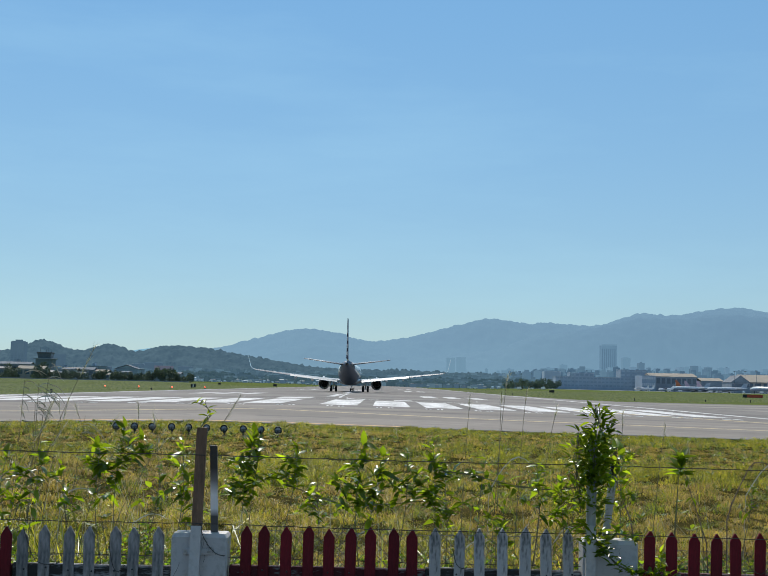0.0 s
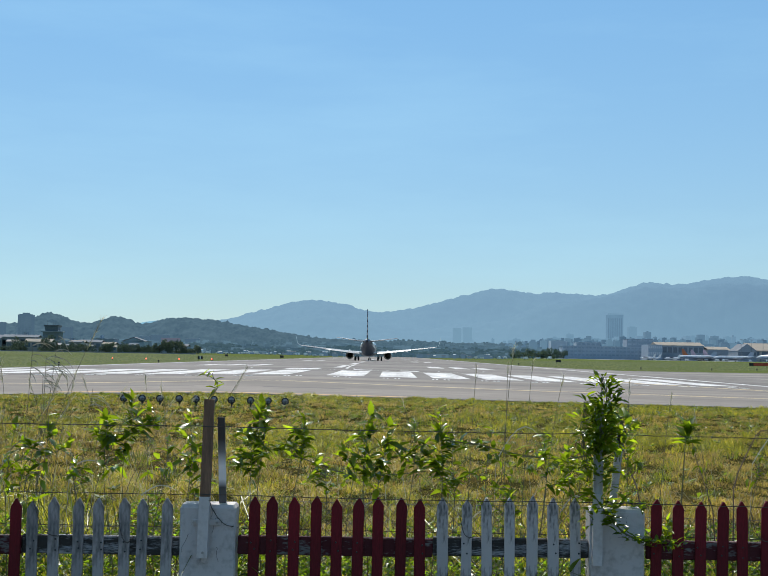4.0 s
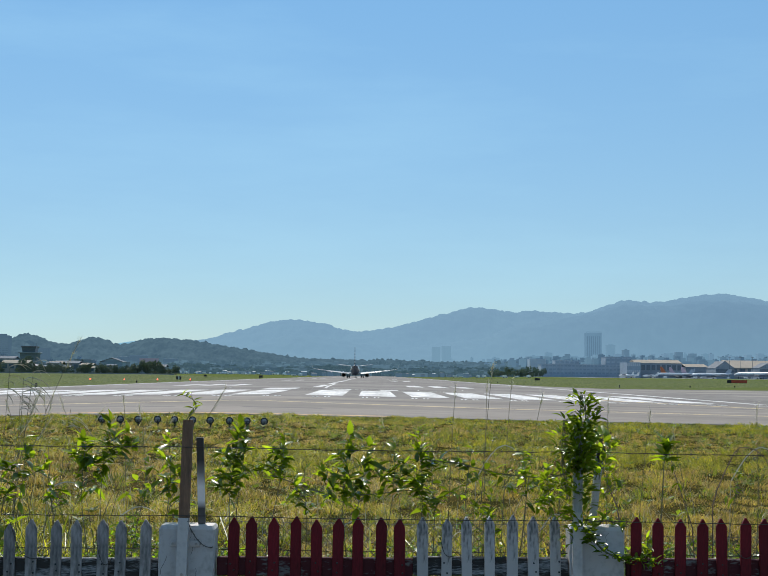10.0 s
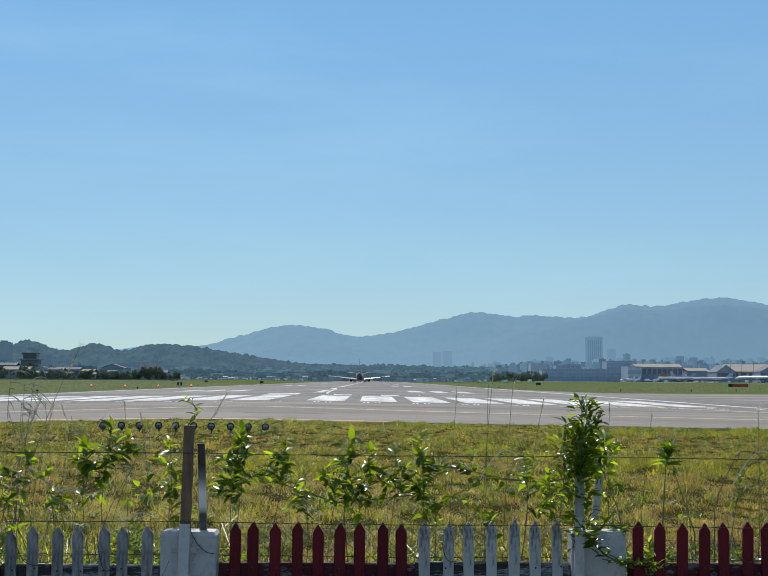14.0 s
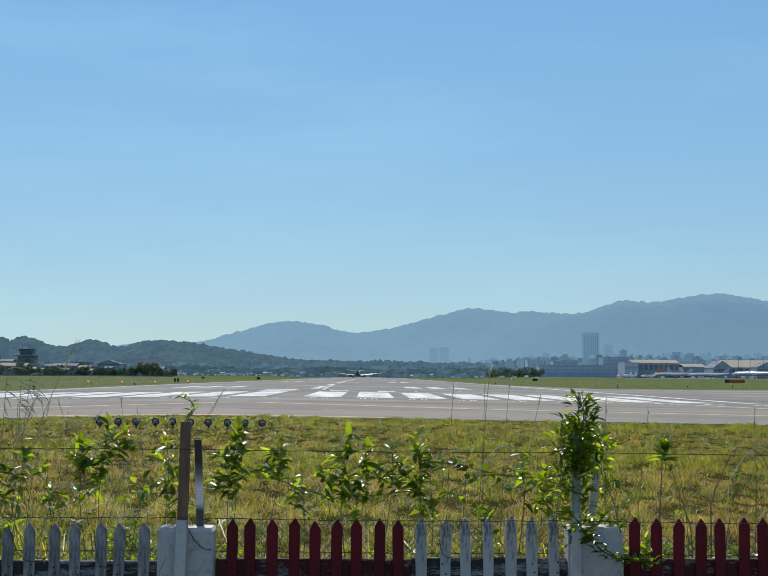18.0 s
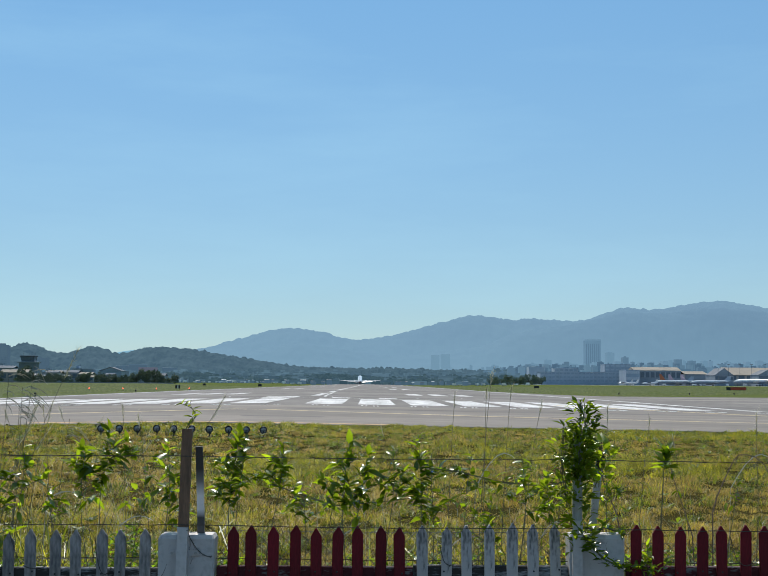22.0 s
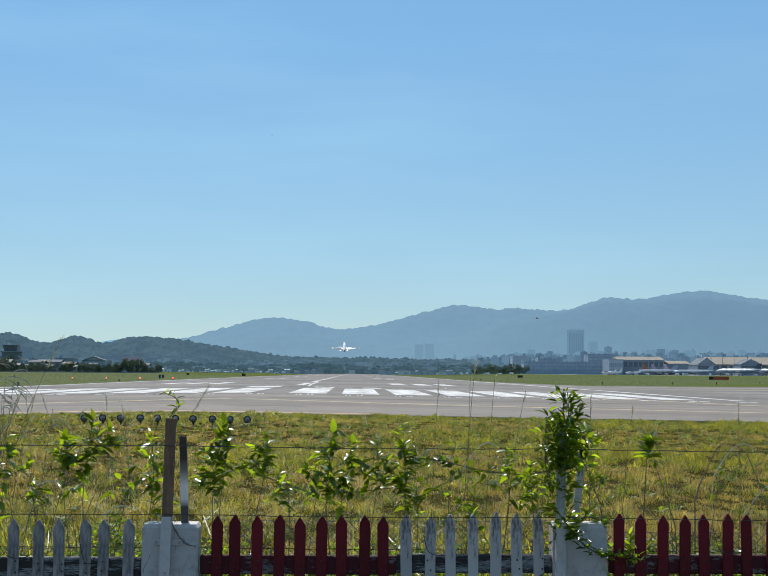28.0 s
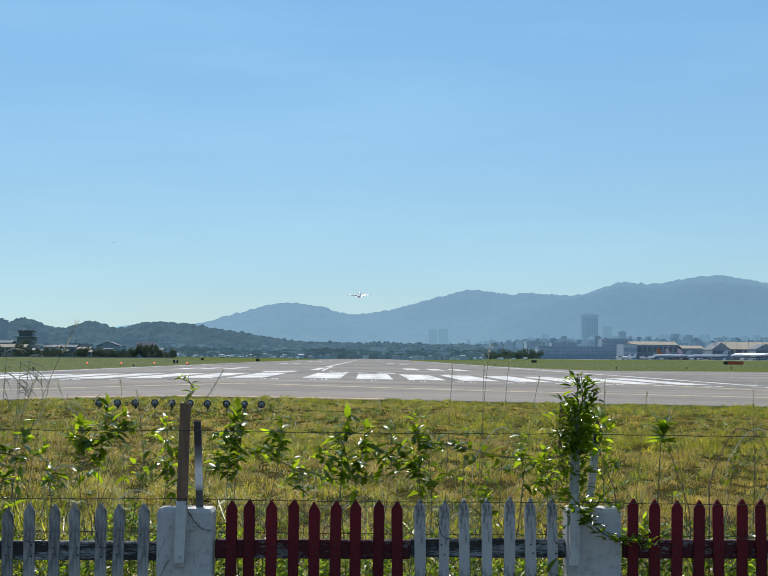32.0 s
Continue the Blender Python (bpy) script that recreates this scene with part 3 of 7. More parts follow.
        inner = [(2.62, 0.80), (3.4, 0.76), (5.8, 0.78), (6.6, 0.84)]
        na.loft([ellipse(ex, y, 1.42, r, r) for y, r in outer + inner], caps=False)
        en = part("engine", f(na), M_AIR_GREY, a, "grey engine nacelle", smooth=True)
        core = Shape().loft([ellipse(ex, y, 1.42, r, r) for y, r in [(5.6, 0.76), (4.0, 0.72), (2.6, 0.55), (1.7, 0.42), (1.72, 0.34), (2.3, 0.34)]], caps=False)
        core.loft([ellipse(ex, y, 1.42, r, r, 12) for y, r in [(2.4, 0.28), (1.8, 0.24), (1.1, 0.03)]])
        part("core_nozzle", f(core), M_NOZZLE, en, "dark sooty exhaust nozzle", smooth=True)
        fan = Shape().loft([ellipse(ex, y, 1.42, r, r) for y, r in [(5.65, 0.77), (5.6, 0.77)]])
        part("fan", f(fan), M_DARK_STEEL, en, "dark fan disc")
        py = Shape().loft([[(ex - 0.12, y, z0), (ex + 0.12, y, z0), (ex + 0.12, y, z1), (ex - 0.12, y, z1)] for y, z0, z1 in ((5.6, 2.35, 2.45), (3.8, 2.3, 2.75), (1.2, 2.1, 2.4))])
        part("pylon", f(py), M_AIR_GREY, en)
        # tailplane
        tp = wing_shape([(0.5, -14.6, 3.9, 4.62, 0.62), (7.15, -18.6, 1.5, 5.48, 0.30)])
        part("tailplane", f(tp), M_AIR_WING, a, "grey tailplane", smooth=True)
        # main wheels
        g = part("main_gear", f(Shape().tube([(2.86, 0, 2.2), (2.86, 0, 0.55)], 0.13).tube([(2.4, 0, 0.56), (3.3, 0, 0.56)], 0.09).tube([(2.86, 0, 1.1), (1.6, 0, 2.0)], 0.07)), M_STEEL, a, "steel gear leg")
        for gx in (2.43, 3.29):
            part("tyre", f(Shape().tube([(gx - 0.2, 0, 0.56), (gx - 0.14, 0, 0.56), (gx + 0.14, 0, 0.56), (gx + 0.2, 0, 0.56)], [0.44, 0.56, 0.56, 0.44], 20)), M_TYRE, g, "black tyre", smooth=False)
        part("gear_door", f(Shape().box(3.42, 3.47, -0.5, 0.5, 0.9, 2.1, 0.02)), M_AIR_PAINT, g)
    ng = part("nose_gear", Shape().tube([(0, 15.6, 2.0), (0, 15.6, 0.4)], 0.09).tube([(-0.32, 15.6, 0.36), (0.32, 15.6, 0.36)], 0.06), M_STEEL, a, "steel nose gear leg")
    for gx in (-0.24, 0.24):
        part("tyre", Shape().tube([(gx - 0.1, 15.6, 0.35), (gx + 0.1, 15.6, 0.35)], 0.35, 18), M_TYRE, ng, "black tyre")
    # fin with a coloured pattern
    fin = Shape().loft([[(0, y, z), (th, y - c * 0.35, z), (th * 0.6, y - c * 0.75, z), (0, y - c, z), (-th * 0.6, y - c * 0.75, z), (-th, y - c * 0.35, z)]
                        for y, c, z, th in ((-8.6, 10.4, 4.9, 0.05), (-12.4, 6.7, 5.5, 0.17), (-14.4, 5.2, 8.0, 0.14), (-17.6, 2.6, 12.2, 0.09))])
    fo = part("fin", fin, fin_mat or M_AIR_DARK, a, "tail fin with pale patches")
    for k in range(11):                      # squares of paint, pale and dark by turns, down the rudder's rear edge
        z0, z1 = 5.55 + 0.6 * k, 5.55 + 0.6 * (k + 1)
        rear = lambda z: -19.12 - 1.1 * (z - 5.5) / 6.7
        wide = lambda z: 0.17 - 0.10 * (z - 5.5) / 6.7
        part("patch", Shape().loft([[(-wide(z), rear(z) + 0.5, z), (wide(z), rear(z) + 0.5, z), (wide(z) * 0.8, rear(z) - 0.05, z), (-wide(z) * 0.8, rear(z) - 0.05, z)] for z in (z0, z1)]),
             M_AIR_GREY if k % 2 == 1 and k < 8 else M_AIR_DARK, fo, "pale livery patch" if k % 2 == 1 and k < 8 else "dark blue livery patch")
    return a


jet = airliner("white twin-jet airliner with grey wings rolling down the runway")
jet_gear = [(o, 1 if o.data.vertices[0].co.x > 0 else -1) for o in jet.children if o.name.startswith("main_gear")]

# ---- the picket fence, its pillars and posts ----
FY = 7.18               # the fence's front face


def picket_mesh(name, mat, w, h, rnd):
    s = Shape()
    e = 0.045 + rnd.uniform(-0.006, 0.006)
    t = 0.018
    c = 0.003
    tip = rnd.uniform(-0.004, 0.004)
    def ring(y, k):
        return [(-w / 2 + k, y, 0.0), (w / 2 - k, y, 0.0), (w / 2 - k, y, h - e), (tip + 0.004, y, h - k), (tip - 0.004, y, h - k), (-w / 2 + k, y, h - e)]
    s.loft([ring(0, c), ring(c, 0), ring(t - c, 0), ring(t, c)])
    return s.mesh(name, mat)


rnd = random.Random(4)
WHITE_PICKETS = [picket_mesh("white_picket", M_WHITE_WOOD, 0.060 + rnd.uniform(-0.003, 0.003), 0.83, rnd) for _ in range(5)]
OLD_PICKETS = [picket_mesh("white_picket", M_WHITE_OLD, 0.060 + rnd.uniform(-0.003, 0.003), 0.83, rnd) for _ in range(5)]
RED_PICKETS = [picket_mesh("red_picket", M_RED_WOOD, 0.060 + rnd.uniform(-0.003, 0.003), 0.83, rnd) for _ in range(5)]


NAIL = Shape().tube([(0, 0.004, 0), (0, -0.002, 0)], 0.0055, 6).mesh("nail", M_DARK_STEEL)


def fence_panel(xs, meshes, rail_mat, x0, x1, label, tops=(), rail=0.62):
    f = thing("picket_fence", label, "fence", pose(0, FY, 0), "fence panels")
    for i, x in enumerate(xs):
        top = (tops[i] if tops else 0.905) + rnd.uniform(-0.002, 0.002)
        part("picket", meshes[rnd.randrange(5)], None, f, at=pose(x, rnd.uniform(-0.003, 0.003), top - 0.83, rnd.uniform(-0.6, 0.6), rnd.uniform(-1.0, 1.0), 0))
        for dz in (0.025, -0.025):
            part("nail", NAIL, None, f, at=pose(x + rnd.uniform(-0.012, 0.012), 0.0, rail + dz + rnd.uniform(-0.01, 0.01)))
    for z in (rail, rail - 0.46):
        part("rail", Shape().box(x0, x1, 0.021, 0.062, z - 0.052, z + 0.052, 0.005), rail_mat, f, "peeling wooden rail")
    return f


def run_of(first, step, n):
    return [first + step * i + rnd.uniform(-0.006, 0.006) for i in range(n)]


fence_panel(run_of(-3.07, 0.122, 9), RED_PICKETS, M_RED_WORN, -3.15, -2.06, "dark red picket fence panel with peeling rails", (0.867,) * 9, 0.605)
fence_panel([-1.994, -1.872, -1.742, -1.616, -1.479, -1.388, -1.246], OLD_PICKETS, M_WORN_WOOD, -2.055, -1.17, "weathered white picket fence panel with peeling rails", (0.850, 0.875, 0.873, 0.877, 0.881, 0.877, 0.884), 0.612)
fence_panel([-0.758, -0.655, -0.532, -0.408, -0.290, -0.176, -0.062, 0.064, 0.182], RED_PICKETS, M_RED_WORN, -0.845, 0.2496, "dark red picket fence panel with peeling rails", (0.898, 0.905, 0.899, 0.906, 0.891, 0.903, 0.907, 0.906, 0.899), 0.626)
fence_panel([0.311, 0.432, 0.558, 0.681, 0.803, 0.931, 1.054], WHITE_PICKETS, M_WORN_WOOD, 0.25, 1.12, "weathered white picket fence panel with peeling rails", (0.909, 0.902, 0.915, 0.914, 0.926, 0.917, 0.918), 0.636)
fence_panel([1.494, 1.614, 1.736, 1.859, 1.983, 2.103, 2.225, 2.347, 2.469], RED_PICKETS, M_RED_WORN, 1.445, 2.53, "dark red picket fence panel with peeling rails", (0.921, 0.917, 0.911, 0.912, 0.916, 0.921, 0.918, 0.92, 0.917), 0.637)
fence_panel(run_of(2.60, 0.122, 7), WHITE_PICKETS, M_WORN_WOOD, 2.54, 3.42, "weathered white picket fence panel with peeling rails")


M_CRACK = material("dark_crack", (0.05, 0.04, 0.04), scale=20, rough=0.9)


def pillar(x0, x1, top, label, cracks):
    p = thing("fence_pillar", label, "pillar", pose((x0 + x1) / 2, FY + 0.065, 0), "fence pillars")
    h = (x1 - x0) / 2
    s = Shape()
    rings = []
    for z, g in ((0, 0.0), (0.3, 0.0), (0.6, 0.001), (top - 0.02, 0.0), (top, 0.012)):
        a, b, c = h - g, 0.085 - g, 0.009
        rings.append([(-a + c, -b, z), (a - c, -b, z), (a, -b + c, z), (a, b - c, z), (a - c, b, z), (-a + c, b, z), (-a, b - c, z), (-a, -b + c, z)])
    s.loft(rings)
    part("shaft", s, M_PLASTER, p)
    for i in range(cracks):
        x, z = rnd.uniform(-h * 0.8, h * 0.8), top - 0.03 if i % 2 == 0 else rnd.uniform(0.35, top - 0.1)
        pts = [(x, -0.0845, z)]
        for k in range(5):
            x, z = x + rnd.uniform(-0.012, 0.014), z - rnd.uniform(0.008, 0.03)
            pts.append((max(-h * 0.9, min(h * 0.9, x)), -0.0845, max(z, 0.02)))
        part("crack", Shape().tube(pts, 0.001, 4), M_CRACK, p, "dark hairline crack")
    return p


pillar(-1.166, -0.854, 0.852, "white painted concrete fence pillar, cracked and stained", 6)
pillar(1.122, 1.428, 0.864, "white painted concrete fence pillar with a vine over it", 1)


def slanted(x0, z0, x1, z1, w, y0, y1):
    s = Shape()
    return s.loft([[(x - w / 2, y0, z), (x + w / 2, y0, z), (x + w / 2, y1, z), (x - w / 2, y1, z)] for x, z in ((x0, z0), ((x0 + x1) / 2, (z0 + z1) / 2), (x1, z1))])


M_FOOT = material("white_gloss_paint", (0.56, 0.528, 0.52), (0.40, 0.378, 0.37), scale=5, fine=40, rough=0.5, spread=(0.5, 0.75))
p = thing("wire_post", "brown wooden wire post bolted to a pillar, its foot painted white", "post", pose(0, FY, 0), "wire posts")
part("post_top", slanted(-1.022, 0.90, -1.010, 1.440, 0.056, -0.065, -0.033), M_POST_WOOD, p, "brown bare wood")
part("post_foot", slanted(-1.030, 0.565, -1.022, 0.90, 0.057, -0.082, -0.032), M_FOOT, p, "white painted foot")
part("strap", Shape().box(-1.10, -0.935, -0.0325, -0.0265, 0.738, 0.772, 0.002), M_PLASTER, p, "painted steel strap")
for bx, bz in ((-1.085, 0.755), (-0.955, 0.755), (-1.026, 0.595)):
    part("bolt", Shape().tube([(bx, -0.030, bz), (bx, -0.042 - 0.045 * (bz < 0.7), bz)], 0.008, 6), M_STEEL, p)
part("bracket", Shape().box(-1.045, -1.005, -0.034, -0.0265, 0.53, 0.565, 0.003), M_PLASTER, p)
M_GREY_POST = material("grey_post_wood", (0.50, 0.50, 0.49), (0.26, 0.25, 0.23), scale=8, fine=60, rough=0.8, bump=0.3, stretch=(3, 3, 0.4))
p = thing("wire_post", "wooden wire post wrapped in vines, its foot painted white", "post", pose(0, FY, 0), "wire posts")
part("post_top", slanted(1.158, 0.95, 1.165, 1.42, 0.05, -0.065, -0.033), M_GREY_POST, p, "grey weathered wood")
part("post_foot", slanted(1.155, 0.56, 1.158, 0.95, 0.052, -0.082, -0.032), M_FOOT, p, "white painted foot")
# the bar's reflected gleam is put into its colour, dark above and below
M_GLEAM_BAR = material("bar_painted_gleam", (0.5, 0.5, 0.5), (0.3, 0.3, 0.3), scale=20, fine=90, rough=0.5)


def gleam_along(m, stops):
    """A reflection painted along an upright bar as colour: (height, colour) from foot to head."""
    n, l = m.node_tree.nodes, m.node_tree.links
    co, xyz, rng, ramp = n.new("ShaderNodeTexCoord"), n.new("ShaderNodeSeparateXYZ"), n.new("ShaderNodeMapRange"), n.new("ShaderNodeValToRGB")
    l.new(co.outputs["Object"], xyz.inputs[0])
    l.new(xyz.outputs["Z"], rng.inputs["Value"])
    low, high = stops[0][0], stops[-1][0]
    rng.inputs["From Min"].default_value, rng.inputs["From Max"].default_value = low, high
    l.new(rng.outputs["Result"], ramp.inputs["Fac"])
    el = ramp.color_ramp.elements
    for k, (z, c) in enumerate(stops):
        e = el[0] if k == 0 else el[-1] if k == len(stops) - 1 else el.new((z - low) / (high - low))
        e.color = (c, c, c * 1.03, 1)
    l.new(ramp.outputs["Color"], n["Principled BSDF"].inputs["Base Color"])


gleam_along(M_GLEAM_BAR, ((0.84, 0.08), (0.94, 0.06), (0.985, 0.80), (1.06, 0.85), (1.14, 0.20), (1.21, 0.035), (1.34, 0.03)))
p = thing("steel_post", "leaning steel bar with a dark top set in a pillar", "post", pose(0, FY + 0.08, 0), "steel posts")
part("bar", slanted(-0.940, 0.845, -0.950, 1.12, 0.040, -0.012, 0.012), M_GLEAM_BAR, p, "steel bar with a bright gleam painted above a dark foot")
part("bar_top", slanted(-0.950, 1.12, -0.960, 1.335, 0.040, -0.012, 0.012), M_GLEAM_BAR, p, "bar top coloured dark for the shade on it")
p = thing("steel_post", "leaning steel bar with a dark top behind vines", "post", pose(0, FY + 0.08, 0), "steel posts")
part("bar", slanted(1.262, 0.86, 1.302, 1.22, 0.040, -0.012, 0.012), M_STEEL, p)
# shade on the upper end put in as a darker steel
part("bar_top", slanted(1.302, 1.22, 1.315, 1.30, 0.041, -0.013, 0.013), M_DARK_STEEL, p, "bar top coloured dark for the shade on it")


def barbed_wire(z, sag, y, label):
    w = thing("barbed_wire", label, "wire", pose(0, y, 0), "barbed wires")
    pts = []
    for i in range(121):
        x = -3.6 + 7.6 * i / 120
        span = ((x - 1.16) % 2.18) / 2.18
        pts.append((x, 0.004 * math.sin(i * 1.3), z - 0.0035 * x - sag * math.sin(math.pi * span) + 0.002 * math.sin(i * 2.1)))
    s = Shape().tube(pts, 0.0024, 5)
    part("strand", s, M_WIRE, w)
    b = Shape()
    for i in range(1, 120, 4):
        x, yy, zz = pts[i]
        for k in range(2):
            a = rnd.uniform(0, 3.14)
            d = Vector((0.3, math.cos(a), math.sin(a))) * 0.012
            c = Vector((x + 0.006 * k, yy, zz))
            b.tube([c - d, c + d], 0.0012, 3)
    tagged(part("barbs", b, M_WIRE, w), kind="stuff")
    return w


barbed_wire(1.287, 0.006, FY - 0.07, "rusty barbed wire strung between the posts")
barbed_wire(0.911, 0.008, FY - 0.07, "rusty barbed wire strung between the posts")
barbed_wire(0.712, 0.004, FY + 0.07, "rusty barbed wire behind the fence rail")

# chain link behind the pickets
def chain_link(x0, x1, z0, z1, y):
    c = thing("chain_link_fence", "rusty wire netting behind the picket fence", "fence", pose(0, y, 0))
    s = Shape()
    d, h = 0.062, z1 - z0
    n = int((x1 - x0 + h) / d)
    for i in range(n):
        for way in (1, -1):
            a = x0 - h + i * d if way > 0 else x0 + i * d
            p, q = Vector((a, 0.002 * way, z0)), Vector((a + way * h, 0.002 * way, z1))
            if way < 0:
                p, q = Vector((a, -0.002, z0)), Vector((a - h, -0.002, z1))
            lo, hi = (p, q) if p.x < q.x else (q, p)
            if hi.x <= x0 or lo.x >= x1:
                continue
            if lo.x < x0:
                lo = lo.lerp(hi, (x0 - lo.x) / (hi.x - lo.x))
            if hi.x > x1:
                hi = hi.lerp(lo, (hi.x - x1) / (hi.x - lo.x))
            s.tube([lo, hi], 0.0021, 3, caps=False)
    tagged(part("netting", s, M_NET, c), kind="stuff")
    part("top_wire", Shape().tube([(x0, 0, z1), ((x0 + x1) / 2, 0, z1 - 0.01), (x1, 0, z1)], 0.002, 4), M_NET, c)


chain_link(-3.3, -1.18, 0.06, 0.70, FY + 0.16)
chain_link(-0.84, 1.12, 0.06, 0.86, FY + 0.16)
chain_link(1.45, 3.5, 0.06, 0.80, FY + 0.16)


def draped(pts, label):
    d = thing("loose_wire", label, "wire", pose(0, FY - 0.012, 0), "loose ends of barbed wire")
    fine = []
    for a, b, c, e in zip([pts[0]] + pts[:-2], pts[:-1], pts[1:], pts[2:] + [pts[-1]]):
        a, b, c, e = Vector(a), Vector(b), Vector(c), Vector(e)
        for k in range(5):
            t = k / 5
            fine.append(0.5 * ((2 * b) + (c - a) * t + (2 * a - 5 * b + 4 * c - e) * t * t + (3 * b - a - 3 * c + e) * t ** 3))
    fine.append(Vector(pts[-1]))
    s = Shape().tube(fine, 0.0022, 5)
    for p in fine[1:-1:2]:
        a = rnd.uniform(0, 3.1)
        q = Vector((math.cos(a), -0.4, math.sin(a))) * 0.01
        s.tube([p - q, p + q], 0.0012, 3)
    part("strand", s, M_WIRE, d)


draped([(-1.995, 0, 0.87), (-1.96, 0, 0.77), (-1.92, -0.006, 0.69), (-1.86, -0.008, 0.665), (-1.80, 0, 0.67), (-1.77, 0, 0.69)], "loose barbed wire hanging over white pickets")
draped([(-1.515, 0, 0.84), (-1.505, 0, 0.74), (-1.48, -0.008, 0.655), (-1.45, -0.008, 0.635), (-1.42, 0, 0.67)], "loose barbed wire hanging over white pickets")
draped([(-0.99, -0.075, 0.91), (-0.985, -0.08, 0.86), (-0.955, -0.03, 0.79), (-0.91, -0.02, 0.745), (-0.862, -0.02, 0.735)], "loose barbed wire hanging on a white pillar")
draped([(0.40, 0.0, 0.80), (0.42, -0.006, 0.72), (0.45, -0.008, 0.695), (0.48, 0, 0.70)], "loose barbed wire hanging over white pickets")
draped([(2.02, 0.0, 0.86), (2.05, -0.006, 0.74), (2.11, -0.008, 0.70), (2.16, 0, 0.74)], "loose barbed wire hanging over red pickets")

# ---- weeds, vines and grasses about the fence ----
def leaf_mesh(name, length, width, bend, fold, mat):
    """A pointed leaf along +x with a folded midrib, its stalk at the origin."""
    s = Shape()
    n = 5
    for i in range(n + 1):
        u = i / n
        w = width / 2 * math.sin(math.pi * min(1, (u * 0.93 + 0.07)) ** 0.8) if i < n else 0.0
        x, z = length * u, -bend * u * u * length
        s.v += [(x, -w, z + fold * w), (x, 0, z), (x, w, z + fold * w)]
    for i in range(n):
        a = i * 3
        s.f += [(a, a + 3, a + 4, a + 1), (a + 1, a + 4, a + 5, a + 2)]
    return s.mesh(name, mat, smooth=True)


LEAVES = [leaf_mesh("leaf", ln, wd, bd, fd, M_LEAF) for ln, wd, bd, fd in
          ((0.088, 0.034, 0.25, 0.35), (0.076, 0.031, 0.45, 0.25), (0.062, 0.028, 0.15, 0.45), (0.096, 0.034, 0.5, 0.3), (0.052, 0.023, 0.3, 0.5), (0.080, 0.037, 0.1, 0.2))]
lr = random.Random(11)


def put_leaf(parent, p, heading, droop, size=1.0):
    ob = new("leaf", LEAVES[lr.randrange(len(LEAVES))])
    ob.parent = parent
    ob.matrix_basis = Matrix.LocRotScale(p, Euler((lr.uniform(-0.7, 0.7), droop, heading)), (size, size, size))


def weed(x, y, top, leafy_from, reach, n, lean=0.0, branches=3, size=1.0, label="leafy green weed growing through the wire", foot=0.0):
    """A weed with a bowed stem, side shoots and pointed leaves; heights in metres."""
    w = thing("weed", label, "plant", pose(x, y, foot), "weeds along the fence")
    top -= foot
    leafy_from -= foot
    stem = [Vector((lean * (i / 9) ** 1.5 + 0.022 * math.sin(i * 0.9 + x * 9), 0.02 * math.sin(i * 1.1 + x * 5), top * i / 9)) for i in range(10)]
    s = Shape().tube(stem, [0.0045 - 0.003 * i / 9 for i in range(10)], 5)
    spots = []

    def along(path, f):
        k = min(len(path) - 2, int(f * (len(path) - 1)))
        return path[k].lerp(path[k + 1], f * (len(path) - 1) - k)
    branches += 2
    for b in range(branches):
        f0 = max(0.3, leafy_from / top) + (0.9 - max(0.3, leafy_from / top)) * (b + lr.random()) / branches
        a = lr.uniform(0, 6.28)
        p0 = along(stem, f0)
        ln = reach * lr.uniform(0.7, 1.15)
        br = [p0 + Vector((math.cos(a) * ln * q, math.sin(a) * ln * q * 0.6, ln * (0.7 * q - 0.25 * q * q))) for q in (0, 0.33, 0.66, 1.0)]
        s.tube(br, [0.003, 0.0025, 0.002, 0.0012], 4)
        m = int(n * 0.7 / branches)
        spots += [along(br, lr.uniform(0.25, 0.9)) for _ in range(m // 2)] + [along(br, 0.97) for _ in range(m - m // 2)]
    k = n - len(spots)
    lo = leafy_from / top
    spots += [along(stem, lo + (1 - lo) * (i + lr.random()) / k) for i in range(k)]
    part("stem", s, M_STEM, w)
    for p in spots:
        a = lr.uniform(0, 6.28)
        up = smoothstep(0.0, 1.0, (p.z - leafy_from) / max(0.05, top - leafy_from))     # the topmost stand up, the lower ones droop
        put_leaf(w, p, a, lr.uniform(-0.75, 0.75) - 0.65 * up, size * lr.uniform(0.65, 1.2))
    return w


